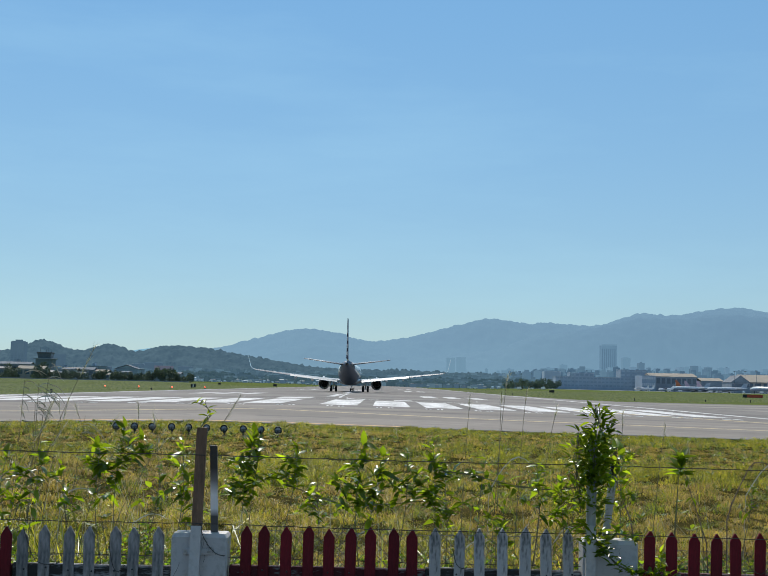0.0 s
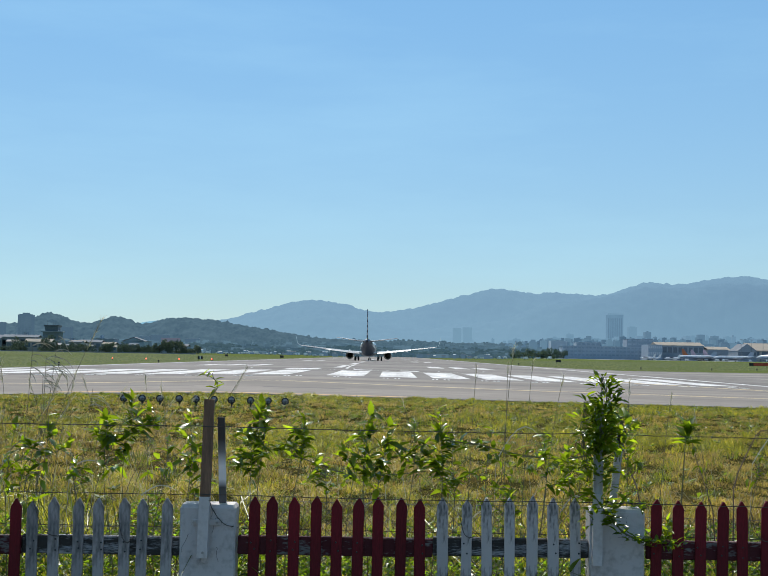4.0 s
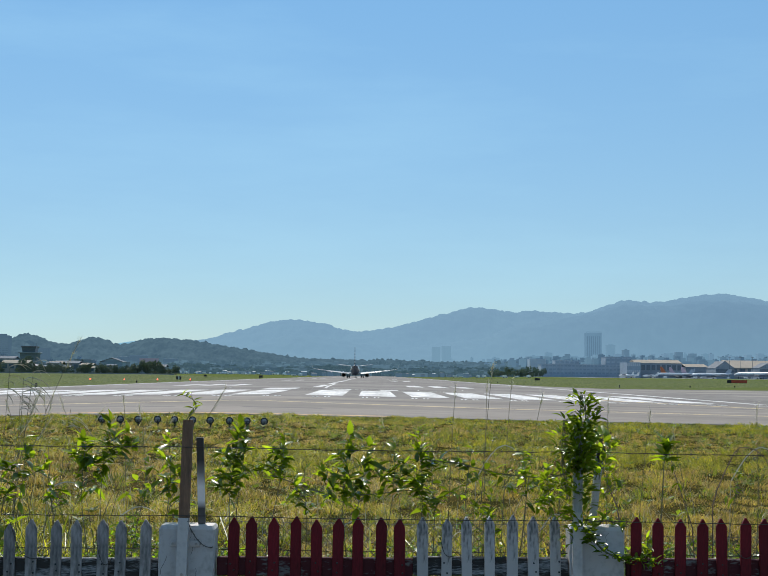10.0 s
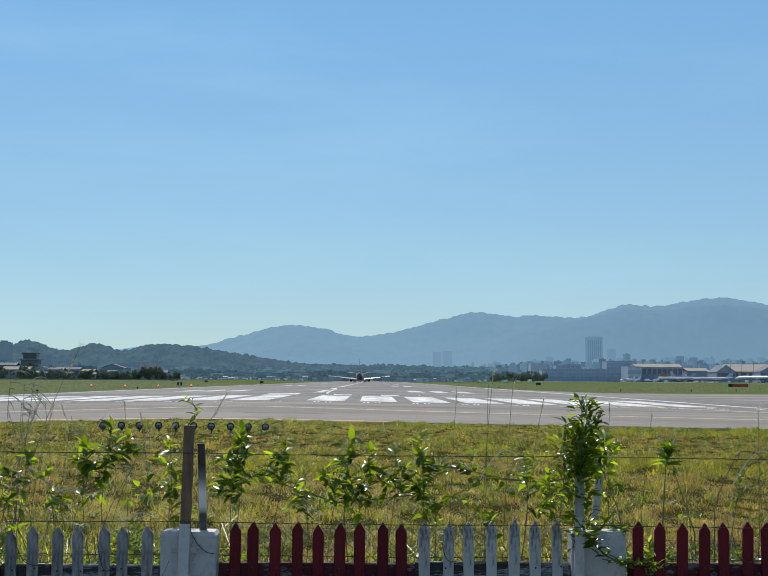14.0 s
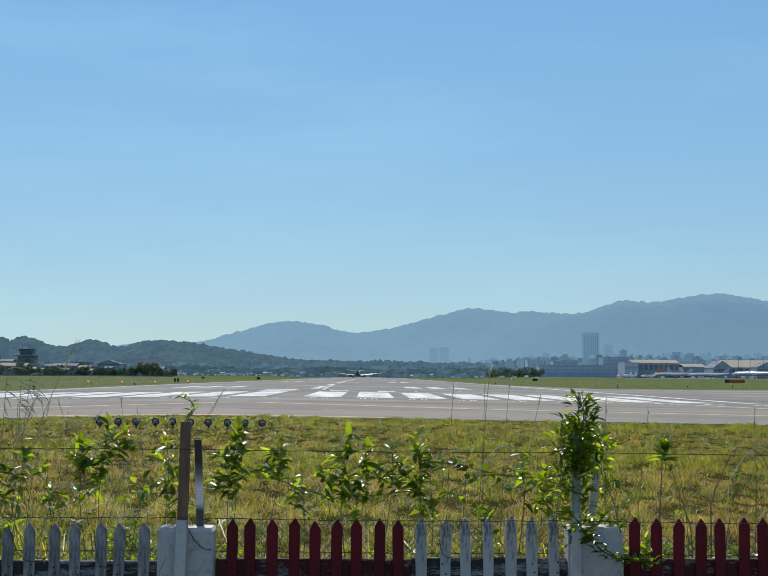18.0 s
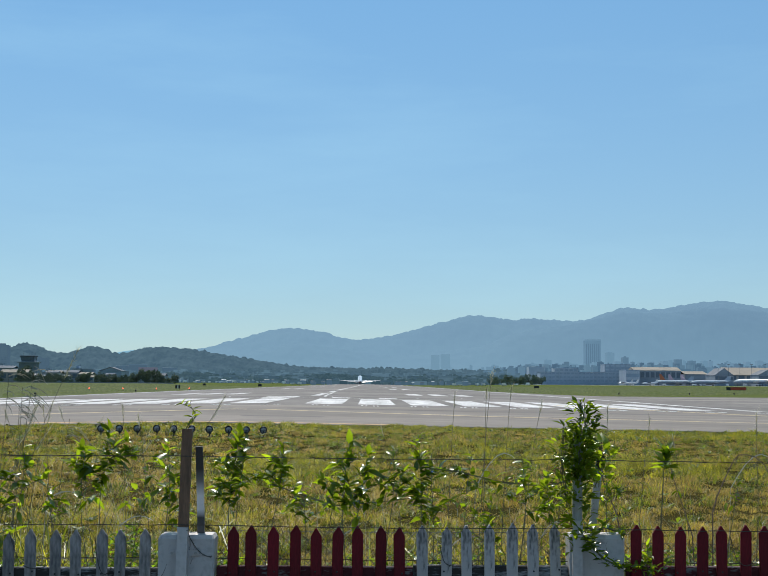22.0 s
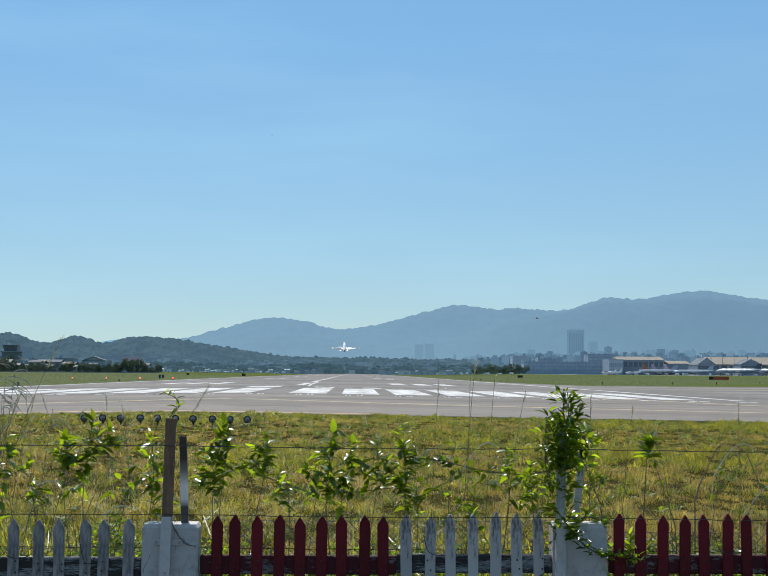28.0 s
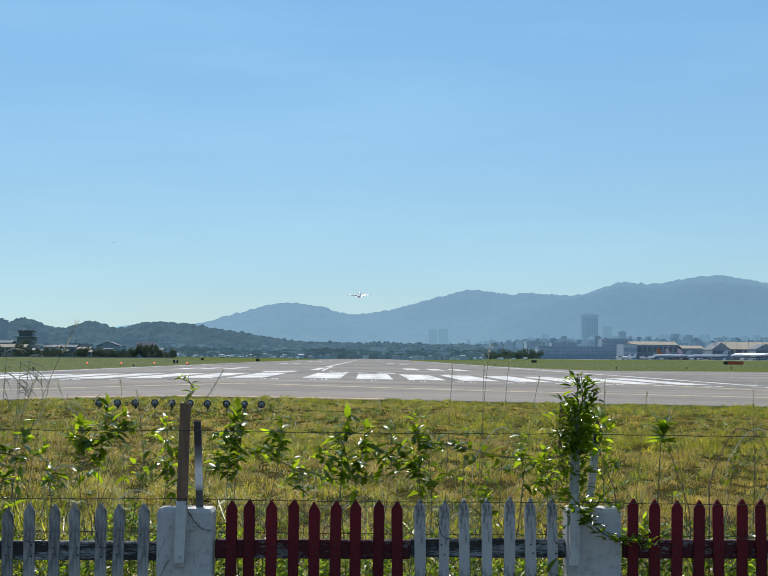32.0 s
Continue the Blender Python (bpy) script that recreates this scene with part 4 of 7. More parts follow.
# x, y, top, foot of the leafy part, reach of the shoots, leaves, lean
for x, y, top, low, reach, n, lean in (
        (-2.02, 7.32, 1.34, 0.95, 0.10, 26, 0.05), (-1.52, 7.34, 1.43, 1.12, 0.15, 52, 0.02), (-1.58, 7.30, 1.30, 0.98, 0.10, 22, -0.04), (-1.78, 7.36, 1.22, 0.9, 0.10, 16, -0.05), (-1.20, 7.34, 1.37, 1.0, 0.11, 24, 0.06),
        (-0.80, 7.30, 1.42, 0.98, 0.15, 62, 0.05), (-0.74, 7.34, 1.36, 1.02, 0.12, 36, 0.01), (-0.60, 7.36, 1.36, 1.10, 0.13, 34, 0.10), (-0.40, 7.33, 1.16, 0.9, 0.10, 16, 0.05), (-0.14, 7.31, 1.37, 0.98, 0.14, 58, 0.02), (-0.08, 7.34, 1.26, 0.92, 0.14, 34, 0.05),
        (0.10, 7.35, 1.30, 1.05, 0.11, 20, 0.03), (0.26, 7.31, 1.41, 0.92, 0.14, 60, 0.04), (0.33, 7.34, 1.30, 0.86, 0.13, 30, 0.05), (0.55, 7.34, 1.30, 0.80, 0.10, 26, 0.03), (0.66, 7.33, 1.05, 0.75, 0.12, 22, 0.02),
        (0.86, 7.32, 1.28, 0.95, 0.12, 30, 0.02), (0.98, 7.32, 1.20, 0.9, 0.10, 24, 0.06), (1.42, 7.30, 1.24, 0.85, 0.08, 16, -0.10), (1.52, 7.28, 0.80, 0.6, 0.10, 16, 0.05),
        (-2.2, 7.33, 1.28, 0.95, 0.12, 14, 0.04), (-1.34, 7.33, 1.22, 0.95, 0.1, 11, 0.05), (-1.12, 7.36, 1.12, 0.85, 0.1, 10, -0.02), (2.05, 7.42, 1.16, 1.0, 0.06, 7, 0.08), (-2.35, 7.36, 1.32, 0.9, 0.1, 20, 0.05), (2.45, 7.36, 1.2, 0.9, 0.1, 14, 0.03), (-2.14, 7.38, 1.10, 0.75, 0.1, 18, 0.02)):
    weed(x, y, top, low, reach * 1.0, int(n * (2.3 if x < -1.1 else 2.0)), lean, branches=5 if n > 30 else 3, size=0.98 if x < 0.05 else 0.84)
weed(-1.00, FY - 0.06, 1.60, 1.44, 0.06, 16, 0.03, 1, 0.65, "leafy vine tip on top of a wooden post", foot=1.40)


ros = thing("weed", "bright green young weed with an upright rosette of leaves", "plant", pose(1.69, 7.33, 0), "weeds along the fence")
part("stem", Shape().tube([(-0.03, 0, 0), (-0.02, 0.01, 0.5), (-0.02, 0, 0.9), (0.0, 0.01, 1.2), (0.015, 0, 1.32)], [0.005, 0.0045, 0.004, 0.003, 0.002], 5), M_STEM, ros)
rosette = random.Random(31)
for i in range(30):
    put_leaf(ros, Vector((0.01, 0, 1.22 + 0.0035 * i)), 2.4 * i, rosette.uniform(-1.4, -0.6) if i > 7 else rosette.uniform(-0.5, 0.3), rosette.uniform(1.0, 1.3))


# low weeds before the pickets
for x, top, n in ((-2.02, 0.44, 12), (-1.83, 0.40, 12), (-1.56, 0.36, 10), (-1.44, 0.46, 14), (-0.72, 0.34, 8), (-0.12, 0.36, 8), (0.62, 0.40, 10), (0.98, 0.46, 12), (1.09, 0.55, 14), (1.56, 0.40, 9), (2.2, 0.36, 8)):
    weed(x, FY - 0.07, top, top * 0.5, 0.09, n, 0.03, 1, 0.9, "small leafy weed before the pickets")


def vine(path, spread, n, label, size=1.0):
    v = thing("vine", label, "plant", pose(*path[0]))
    o = Vector(path[0])
    pts = [Vector(p) - o for p in path]
    s = Shape().tube(pts, 0.0018 if spread > 0.04 and len(pts) > 4 and n < 60 else 0.003, 5)
    for k in range(4):
        off = Vector((lr.uniform(-1, 1), lr.uniform(-1, 0.4), 0)) * spread * 0.5
        s.tube([p + off * math.sin(2.1 * i + k) for i, p in enumerate(pts)], 0.0025, 4)
    part("stem", s, M_STEM, v)
    for i in range(n):
        f = (i + lr.random()) / n * (len(pts) - 1)
        k = min(len(pts) - 2, int(f))
        p = pts[k].lerp(pts[k + 1], f - k)
        a, r = lr.uniform(0, 6.28), spread * math.sqrt(lr.random())
        put_leaf(v, p + Vector((math.cos(a) * r, math.sin(a) * r * 0.7 - 0.045, lr.uniform(-0.02, 0.02))), a, lr.uniform(-1.15, 0.25), size * lr.uniform(0.7, 1.25))
    return v


vine([(1.15, FY - 0.05, 0.78), (1.16, FY - 0.05, 0.95), (1.165, FY - 0.04, 1.08)], 0.075, 56, "green vine climbing the foot of a wire post")
vine([(1.165, FY - 0.04, 1.06), (1.165, FY - 0.04, 1.2), (1.18, FY - 0.03, 1.35), (1.21, FY - 0.03, 1.48), (1.18, FY - 0.03, 1.60)], 0.072, 300, "thick green vine wrapped round a wire post", 0.66)
vine([(1.165, FY - 0.05, 1.16), (1.17, FY - 0.06, 1.3), (1.17, FY - 0.06, 1.44)], 0.07, 280, "dense dark vine about the head of a wire post", 0.66)
vine([(1.12, FY - 0.03, 1.02), (1.08, FY - 0.03, 1.18), (1.075, FY - 0.03, 1.32), (1.10, FY - 0.03, 1.46)], 0.06, 80, "leafy vine shoots beside a wire post", 0.66)
vine([(1.30, FY + 0.06, 1.38), (1.31, FY + 0.06, 1.28), (1.30, FY + 0.07, 1.12)], 0.07, 60, "green vine hanging on a steel bar")
vine([(1.14, FY - 0.08, 0.93), (1.22, FY - 0.07, 0.83), (1.30, FY - 0.06, 0.74), (1.40, FY - 0.06, 0.69), (1.50, FY - 0.03, 0.70), (1.62, FY - 0.03, 0.67)], 0.036, 120, "trailing vine across a white pillar", 0.62)
vine([(1.24, FY + 0.02, 0.885), (1.33, FY + 0.05, 0.90), (1.45, FY + 0.05, 0.86)], 0.035, 22, "vine leaves lying on a pillar top", 0.8)
vine([(-0.55, 7.36, 1.12), (-0.35, 7.34, 1.05), (-0.2, 7.34, 1.00), (0.05, 7.36, 1.02), (0.3, 7.36, 1.05)], 0.05, 34, "thin runner of vine between the weeds")
vine([(0.3, 7.36, 1.22), (0.5, 7.34, 1.20), (0.75, 7.34, 1.14), (1.0, 7.34, 1.12), (1.12, 7.30, 1.15)], 0.07, 44, "thin runner of vine between the weeds")


def ground_cover():
    """Low broad-leaved growth behind the fence's foot."""
    g = random.Random(21)
    s = Shape()
    for _ in range(21000):
        x, y = g.uniform(-3.5, 3.7), 7.30 + 0.95 * g.random() ** 1.3
        hmax = 0.60 + 0.30 * noise.noise(Vector((x * 1.7, y, 4)))
        z = hmax * g.random() ** 0.95
        ln, w = g.uniform(0.022, 0.056), g.uniform(0.010, 0.020)
        m = Matrix.LocRotScale((x, y, z), Euler((g.uniform(-0.6, 0.6), g.uniform(-0.8, 0.6), g.uniform(0, 6.28))), None)
        s.add([m @ Vector(q) for q in ((0, 0, 0), (ln * 0.4, -w, 0.006), (ln, 0, -0.012), (ln * 0.4, w, 0.006), (ln * 0.45, 0, -0.004))], [(0, 1, 4), (1, 2, 4), (2, 3, 4), (3, 0, 4)])
    return tagged(part("ground_cover", s, M_COVER), "bright green low leafy growth behind the fence", "undergrowth", kind="stuff")


M_TUFT = leafy("tuft_blade", (0.032, 0.050, 0.007), (0.19, 0.215, 0.036), rough=0.40, through=0.40, scale=1.3, least=0.0)
M_COVER = leafy("ground_cover_leaf", (0.024, 0.052, 0.007), (0.125, 0.195, 0.020), rough=0.38, through=0.50)
ground_cover()


def stalk(x, y, top, lean, head, mat, group="grass stalks", label="tall thin grass stalk with a feathery seed head"):
    g = thing("grass_stalk", label, "grass", pose(x, y, ground_z(x, y)), group)
    pts = [Vector((lean * (i / 8) ** 2.2, 0.03 * math.sin(i), top * (i / 8) * (1 - 0.12 * abs(lean) * (i / 8)))) for i in range(9)]
    part("stem", Shape().tube(pts, [0.0032 - 0.002 * i / 8 for i in range(9)], 4), mat, g)
    s = Shape()
    d = (pts[-1] - pts[-3]).normalized()
    for i in range(int(40 * head / 0.2)):
        p = pts[-1] - d * head * lr.random() * 0.9
        a = Vector((lr.uniform(-1, 1), lr.uniform(-1, 1), lr.uniform(-0.2, 1))).normalized()
        q = p + (d * 0.9 + a * 0.9) * lr.uniform(0.015, 0.05)
        side = a.cross(d).normalized() * 0.0015
        s.add([p - side, p + side, q], [(0, 1, 2)])
    part("seed_head", s, M_SEED, g, "pale feathery seed head")
    # a few long arching blades at its foot
    b = Shape()
    for _ in range(5):
        a, ln, h = lr.uniform(0, 6.28), lr.uniform(0.15, 0.4), lr.uniform(0.4, 0.9) * min(top, 0.9)
        side = Vector((-math.sin(a), math.cos(a), 0)) * 0.005
        row = [Vector((math.cos(a) * ln * q, math.sin(a) * ln * q, h * (1.6 * q - 0.75 * q * q))) for q in (0, 0.3, 0.6, 1.0)]
        b.add([row[0] - side, row[0] + side, row[1] + side, row[1] - side, row[2] + side * 0.8, row[2] - side * 0.8, row[3]], [(0, 1, 2, 3), (3, 2, 4, 5), (5, 4, 6)])
    tagged(part("grass_tuft", b, M_GRASS, g), kind="stuff")
    return g


M_SEED = leafy("seed_head", (0.38, 0.35, 0.27), (0.58, 0.54, 0.44), through=0.07)
M_PLUME = leafy("silvery_plume", (0.38, 0.355, 0.30), (0.54, 0.51, 0.44), rough=0.5, through=0.30, tone=(1.1, 1.08, 1.02))
M_TWIG = material("dry_twig_bark", (0.22, 0.16, 0.12), (0.12, 0.08, 0.06), scale=20, rough=0.7)
M_STRAW = material("straw_stem", (0.17, 0.145, 0.085), (0.10, 0.09, 0.05), scale=20, rough=0.7)
for x, y, top, lean, head in ((-2.62, 8.3, 1.52, 0.45, 0.20), (-2.50, 8.6, 1.62, 0.28, 0.24), (-2.45, 8.2, 1.50, 0.42, 0.22), (-2.36, 8.5, 2.02, 0.42, 0.26), (-2.24, 8.4, 1.60, 0.16, 0.18), (-2.10, 8.8, 1.45, 0.35, 0.20),
                              (-2.62, 8.9, 1.66, -0.12, 0.2), (-2.3, 8.1, 1.42, -0.22, 0.2), (-1.78, 8.5, 1.42, 0.32, 0.16), (-1.62, 8.7, 1.55, -0.06, 0.12), (-1.42, 8.6, 1.70, 0.45, 0.22), (-1.38, 8.3, 1.50, -0.12, 0.1),
                              (0.52, 8.6, 1.66, 0.06, 0.12), (0.72, 8.5, 1.80, 0.10, 0.14), (0.78, 8.8, 1.68, 0.03, 0.1), (0.88, 8.6, 1.70, 0.08, 0.1), (0.98, 8.4, 1.62, 0.16, 0.12), (1.60, 8.7, 1.56, 0.03, 0.12), (1.78, 8.6, 1.50, 0.12, 0.1),
                              (0.26, 8.4, 1.45, -0.18, 0.08), (2.66, 8.8, 1.52, 0.02, 0.14), (2.12, 8.4, 1.38, -0.12, 0.1), (-0.3, 8.5, 1.30, 0.14, 0.1), (1.25, 8.7, 1.45, 0.12, 0.1)):
    stalk(x, y, top, lean, head, M_STRAW)


def plume(x, y, top, lean, n, reach):
    """A reed grass with a loose plume of drooping threads."""
    g = thing("reed_grass", "tall reed grass with a drooping silvery plume", "grass", pose(x, y, 0), "reed grasses")
    pts = [Vector((lean * (i / 8) ** 2, 0.02 * math.sin(i * 1.3), top * i / 8)) for i in range(9)]
    part("stem", Shape().tube(pts, [0.0035 - 0.0022 * i / 8 for i in range(9)], 5), M_STRAW, g)
    s = Shape()
    way = 1 if lean > 0 else -1
    for i in range(n):
        p = pts[-1] - Vector((lean * 0.25, 0, top * 0.11)) * lr.random()
        ln, up = reach * lr.uniform(0.5, 1.1), lr.uniform(-0.15, 0.75)
        dx = way * lr.uniform(0.5, 1.0)
        row = [p + Vector((dx * ln * q, lr.uniform(-0.02, 0.02), ln * (up * q - 0.75 * q * q))) for q in (0, 0.25, 0.5, 0.75, 1.0)]
        s.tube(row, [0.0014, 0.0026, 0.0028, 0.0024, 0.0008], 3)
    part("plume", s, M_PLUME, g, "silvery drooping plume")
    return g


for x, y, top, lean, n, reach in ((-2.44, 8.4, 1.74, 0.08, 7, 0.15), (-2.32, 8.4, 1.66, 0.05, 8, 0.20), (-2.36, 8.5, 1.80, 0.14, 6, 0.18), (-2.30, 8.3, 1.54, 0.04, 6, 0.16), (-2.1, 8.5, 1.45, 0.12, 5, 0.16)):
    plume(x, y, top, lean, n, reach)
for i in range(10):
    stalk(-2.75 + 0.12 * i + lr.uniform(-0.05, 0.05), 8.5 + lr.uniform(-0.4, 0.4), lr.uniform(1.15, 1.6), lr.uniform(-0.35, 0.55), lr.uniform(0.05, 0.14), M_STRAW)
for pts, r, label in (([(1.99, 0.0), (1.985, 0.5), (1.99, 0.88), (1.99, 0.96), (2.02, 1.06), (2.07, 1.17), (2.12, 1.27), (2.15, 1.30), (2.20, 1.30), (2.24, 1.29), (2.30, 1.24), (2.36, 1.10), (2.42, 0.90), (2.45, 0.62), (2.47, 0.3)], 0.0045, "brown dry twig arching over the wire"),
                      ([(1.90, 0.0), (1.89, 0.5), (1.87, 0.84), (1.85, 0.90), (1.82, 1.0), (1.79, 1.09), (1.76, 1.19), (1.74, 1.26)], 0.004, "pale dry twig leaning on the wire"),
                      ([(1.46, 0.0), (1.45, 0.87), (1.43, 0.97), (1.40, 1.04), (1.36, 1.14), (1.35, 1.25)], 0.005, "dark twig beside a steel bar")):
    tw = thing("dry_twig", label, "plant", pose(pts[0][0], 7.42, 0), "dry twigs")
    part("stem", Shape().tube([(x - pts[0][0], 0.01 * math.sin(7 * z), z) for x, z in pts], [r - 0.0025 * i / len(pts) for i in range(len(pts))], 5), M_TWIG, tw)
    for i in range(7):
        x, z = pts[-1 - i % 4]
        put_leaf(tw, Vector((x - pts[0][0], 0, z)), lr.uniform(0, 6.28), lr.uniform(-0.5, 1.0), 0.55)
# bleached blades bent over, catching the light
bl = thing("bent_grass", "pale bleached grass blades bent over beside the fence", "grass", pose(0, 0, 0))
s = Shape()
for x, y, z, ln, up in ((0.62, 7.45, 1.10, 0.28, 0.2), (2.12, 7.5, 1.10, 0.30, 0.2), (-2.3, 7.6, 1.05, 0.25, 0.12), (1.62, 7.5, 0.72, 0.16, -0.05), (0.46, 7.4, 0.75, 0.2, 0.08), (-0.2, 7.5, 0.75, 0.2, 0.1), (-1.9, 7.6, 1.0, 0.2, 0.05), (1.0, 7.5, 0.8, 0.16, 0.1), (2.35, 7.5, 0.95, 0.18, 0.1), (-1.45, 7.5, 0.86, 0.2, 0.06)):
    row = [Vector((x + ln * q, y, z + up * math.sin(2.6 * q))) for q in (0, 0.15, 0.3, 0.45, 0.6, 0.75, 0.9, 1.0)]
    for k in range(7):
        w0, w1 = 0.006 * (1 - k / 8), 0.006 * (1 - (k + 1) / 8)
        s.add([row[k] + Vector((0, 0, -w0)), row[k + 1] + Vector((0, 0, -w1)), row[k + 1] + Vector((0, 0.004, w1)), row[k] + Vector((0, 0.004, w0))], [(0, 1, 2, 3)])
    s.tube([(x, y, 0), (x - 0.02, y, z * 0.5), (x, y, z)], 0.002, 3)
tagged(part("grass_tuft", s, M_PLUME, bl), kind="stuff")


# ---- the grass field ----
def field(name, label, mat, bands, seed, keep, height, width, edges=None):
    """Blades of grass over bands (y0, y1, blades to a square metre), as far out as the field widens."""
    r = np.random.default_rng(seed)
    V, F = [], []
    base = 0
    for y0, y1, dens in bands:
        a = 0.72 * (y1 * y1 - y0 * y0) / 2
        n = int(a * dens)
        y = np.sqrt(r.uniform(y0 * y0, y1 * y1, n))
        x = r.uniform(-0.36, 0.36, n) * y
        patch = np.array([noise.fractal(Vector((p * 0.35, q * 0.16, 1.7)), 0.8, 2.0, 3) for p, q in zip(x, y)])
        for cx, cy, rx, ry in DRY_SPOTS:
            patch -= 1.0 * np.exp(-((x - cx) / rx) ** 2 - ((y - cy) / ry) ** 2)
        k = keep(patch, y, r.random(n)) & (y < np.array([edge_y(p) for p in x]) - 0.04)
        x, y, patch = x[k], y[k], patch[k]
        n = len(x)
        z = np.array([ground_z(p, q) for p, q in zip(x, y)])
        clump = np.array([noise.noise(Vector((p * 3.1, q * 1.5, 8.8))) for p, q in zip(x, y)])
        bare = (clump > -0.10) | (r.random(n) < 0.22)
        x, y, z, clump, patch, n = x[bare], y[bare], z[bare], clump[bare], patch[bare], int(bare.sum())
        h = height(y, patch) * r.uniform(0.35, 1.15, n) * np.clip(0.6 + 3.0 * clump, 0.12, 2.4)
        w = width(y) * r.uniform(0.7, 1.3, n)
        ang, tilt = r.uniform(0, 2 * np.pi, n), r.uniform(0.3, 2.1, n)
        face = r.uniform(-0.9, 0.9, n)
        dx, dy = np.cos(ang) * tilt * h, np.sin(ang) * tilt * h
        sx, sy = np.cos(face) * w / 2, np.sin(face) * w / 2
        P = np.empty((n, 5, 3))
        P[:, 0] = np.stack([x - sx, y - sy, z - 0.02], 1)
        P[:, 1] = np.stack([x + sx, y + sy, z - 0.02], 1)
        P[:, 2] = np.stack([x + dx * 0.35 + sx * 0.8, y + dy * 0.35 + sy * 0.8, z + h * 0.6], 1)
        P[:, 3] = np.stack([x + dx * 0.35 - sx * 0.8, y + dy * 0.35 - sy * 0.8, z + h * 0.6], 1)
        P[:, 4] = np.stack([x + dx, y + dy, z + h * (1 - tilt * 0.40)], 1)
        V.append(P.reshape(-1, 3))
        i = base + 5 * np.arange(n)
        F += [tuple(q) for q in np.stack([i, i + 1, i + 2, i + 3], 1).tolist()] + [tuple(q) for q in np.stack([i + 3, i + 2, i + 4], 1).tolist()]
        base += 5 * n
    s = Shape()
    s.v, s.f = np.concatenate(V).tolist(), F
    return tagged(part(name, s, mat), label, "grass", kind="stuff")


BANDS = ((7.7, 10, 2000), (10, 16, 1350), (16, 26, 800), (26, 44.0, 460))
DRY_SPOTS = ((4.8, 15.5, 3.0, 2.8), (3.7, 11.6, 1.3, 1.2), (6.5, 21, 2.4, 1.8), (-8.3, 31, 3.5, 2.2), (-4.2, 21.5, 1.4, 2.6), (-1.7, 29, 2.2, 1.6), (6, 34, 5, 1.4), (1.5, 24, 2.0, 1.2), (-6, 14, 1.2, 1.6))
far_h = lambda y, p: np.where(y < 11, 0.22, np.where(y < 26, 0.145, 0.105)) + 0.05 * p - 0.035 * (y > 39.5)
far_w = lambda y: 0.0026 + 0.00018 * y
field("green_grass", "uneven green grass field in sunlight", M_GRASS, BANDS, 5, lambda p, y, u: u < np.clip(0.52 + 1.3 * p + 0.5 * (y > 38), 0.12, 0.95), far_h, far_w)
field("dry_grass", "straw-coloured dry grass among the green", M_DRY_GRASS, BANDS, 6, lambda p, y, u: u < np.clip(0.40 - 0.17 * (y < 11) - 1.2 * p - 0.45 * (y > 39), 0.06, 0.9), lambda y, p: far_h(y, p) * 0.85, far_w)
field("edge_grass", "fine taller grass along the pavement edge", M_TUFT, ((38.5, 43.5, 260),), 9, lambda p, y, u: u < 0.7, lambda y, p: 0.085 + 0.04 * p, lambda y: 0.008 + 0 * y)
field("tall_grass", "longer green grass behind the fence", M_TUFT, ((7.6, 9.8, 170),), 7, lambda p, y, u: u < 0.85, lambda y, p: 0.48 + 0.2 * p, lambda y: 0.009 + 0 * y)


def tufts():
    """Spreading clumps of long grass that stand out of the sward."""
    r = np.random.default_rng(15)
    V, F = [], []
    for y0, y1, dens in ((8.0, 13, 6.0), (13, 24, 4.2), (24, 43.0, 3.4)):
        for _ in range(int(0.72 * (y1 * y1 - y0 * y0) / 2 * dens)):
            y = math.sqrt(r.uniform(y0 * y0, y1 * y1))
            x = r.uniform(-0.36, 0.36) * y
            z0, size = ground_z(x, y), r.uniform(0.08, 0.27) * (0.6 if y > 36 else 1)
            if y > edge_y(x) - 0.15:
                continue
            wide = 0.0036 + 0.00021 * y
            for _ in range(int(r.integers(14, 30))):
                a, ln, up = r.uniform(0, 6.28), size * r.uniform(0.5, 1.2), r.uniform(0.3, 0.9)
                cx, cy = x + r.normal(0, 0.05), y + r.normal(0, 0.05)
                dx, dy = math.cos(a), math.sin(a)
                sx, sy = -dy * wide * 0.5, dx * wide * 0.5
                n = len(V)
                V += [(cx - sx, cy - sy, z0), (cx + sx, cy + sy, z0), (cx + dx * ln * 0.4 + sx, cy + dy * ln * 0.4 + sy, z0 + ln * up * 0.8), (cx + dx * ln * 0.4 - sx, cy + dy * ln * 0.4 - sy, z0 + ln * up * 0.8),
                      (cx + dx * ln * 0.95, cy + dy * ln * 0.95, z0 + ln * up * 0.7)]
                F += [(n, n + 1, n + 2, n + 3), (n + 3, n + 2, n + 4)]
    s = Shape()
    s.v, s.f = V, F
    return tagged(part("grass_tufts", s, M_TUFT), "spreading brighter tufts of grass in the field", "grass", kind="stuff")


tufts()


M_BROAD = leafy("broad_weed_leaf", (0.05, 0.075, 0.012), (0.11, 0.15, 0.025), rough=0.6, through=0.35)


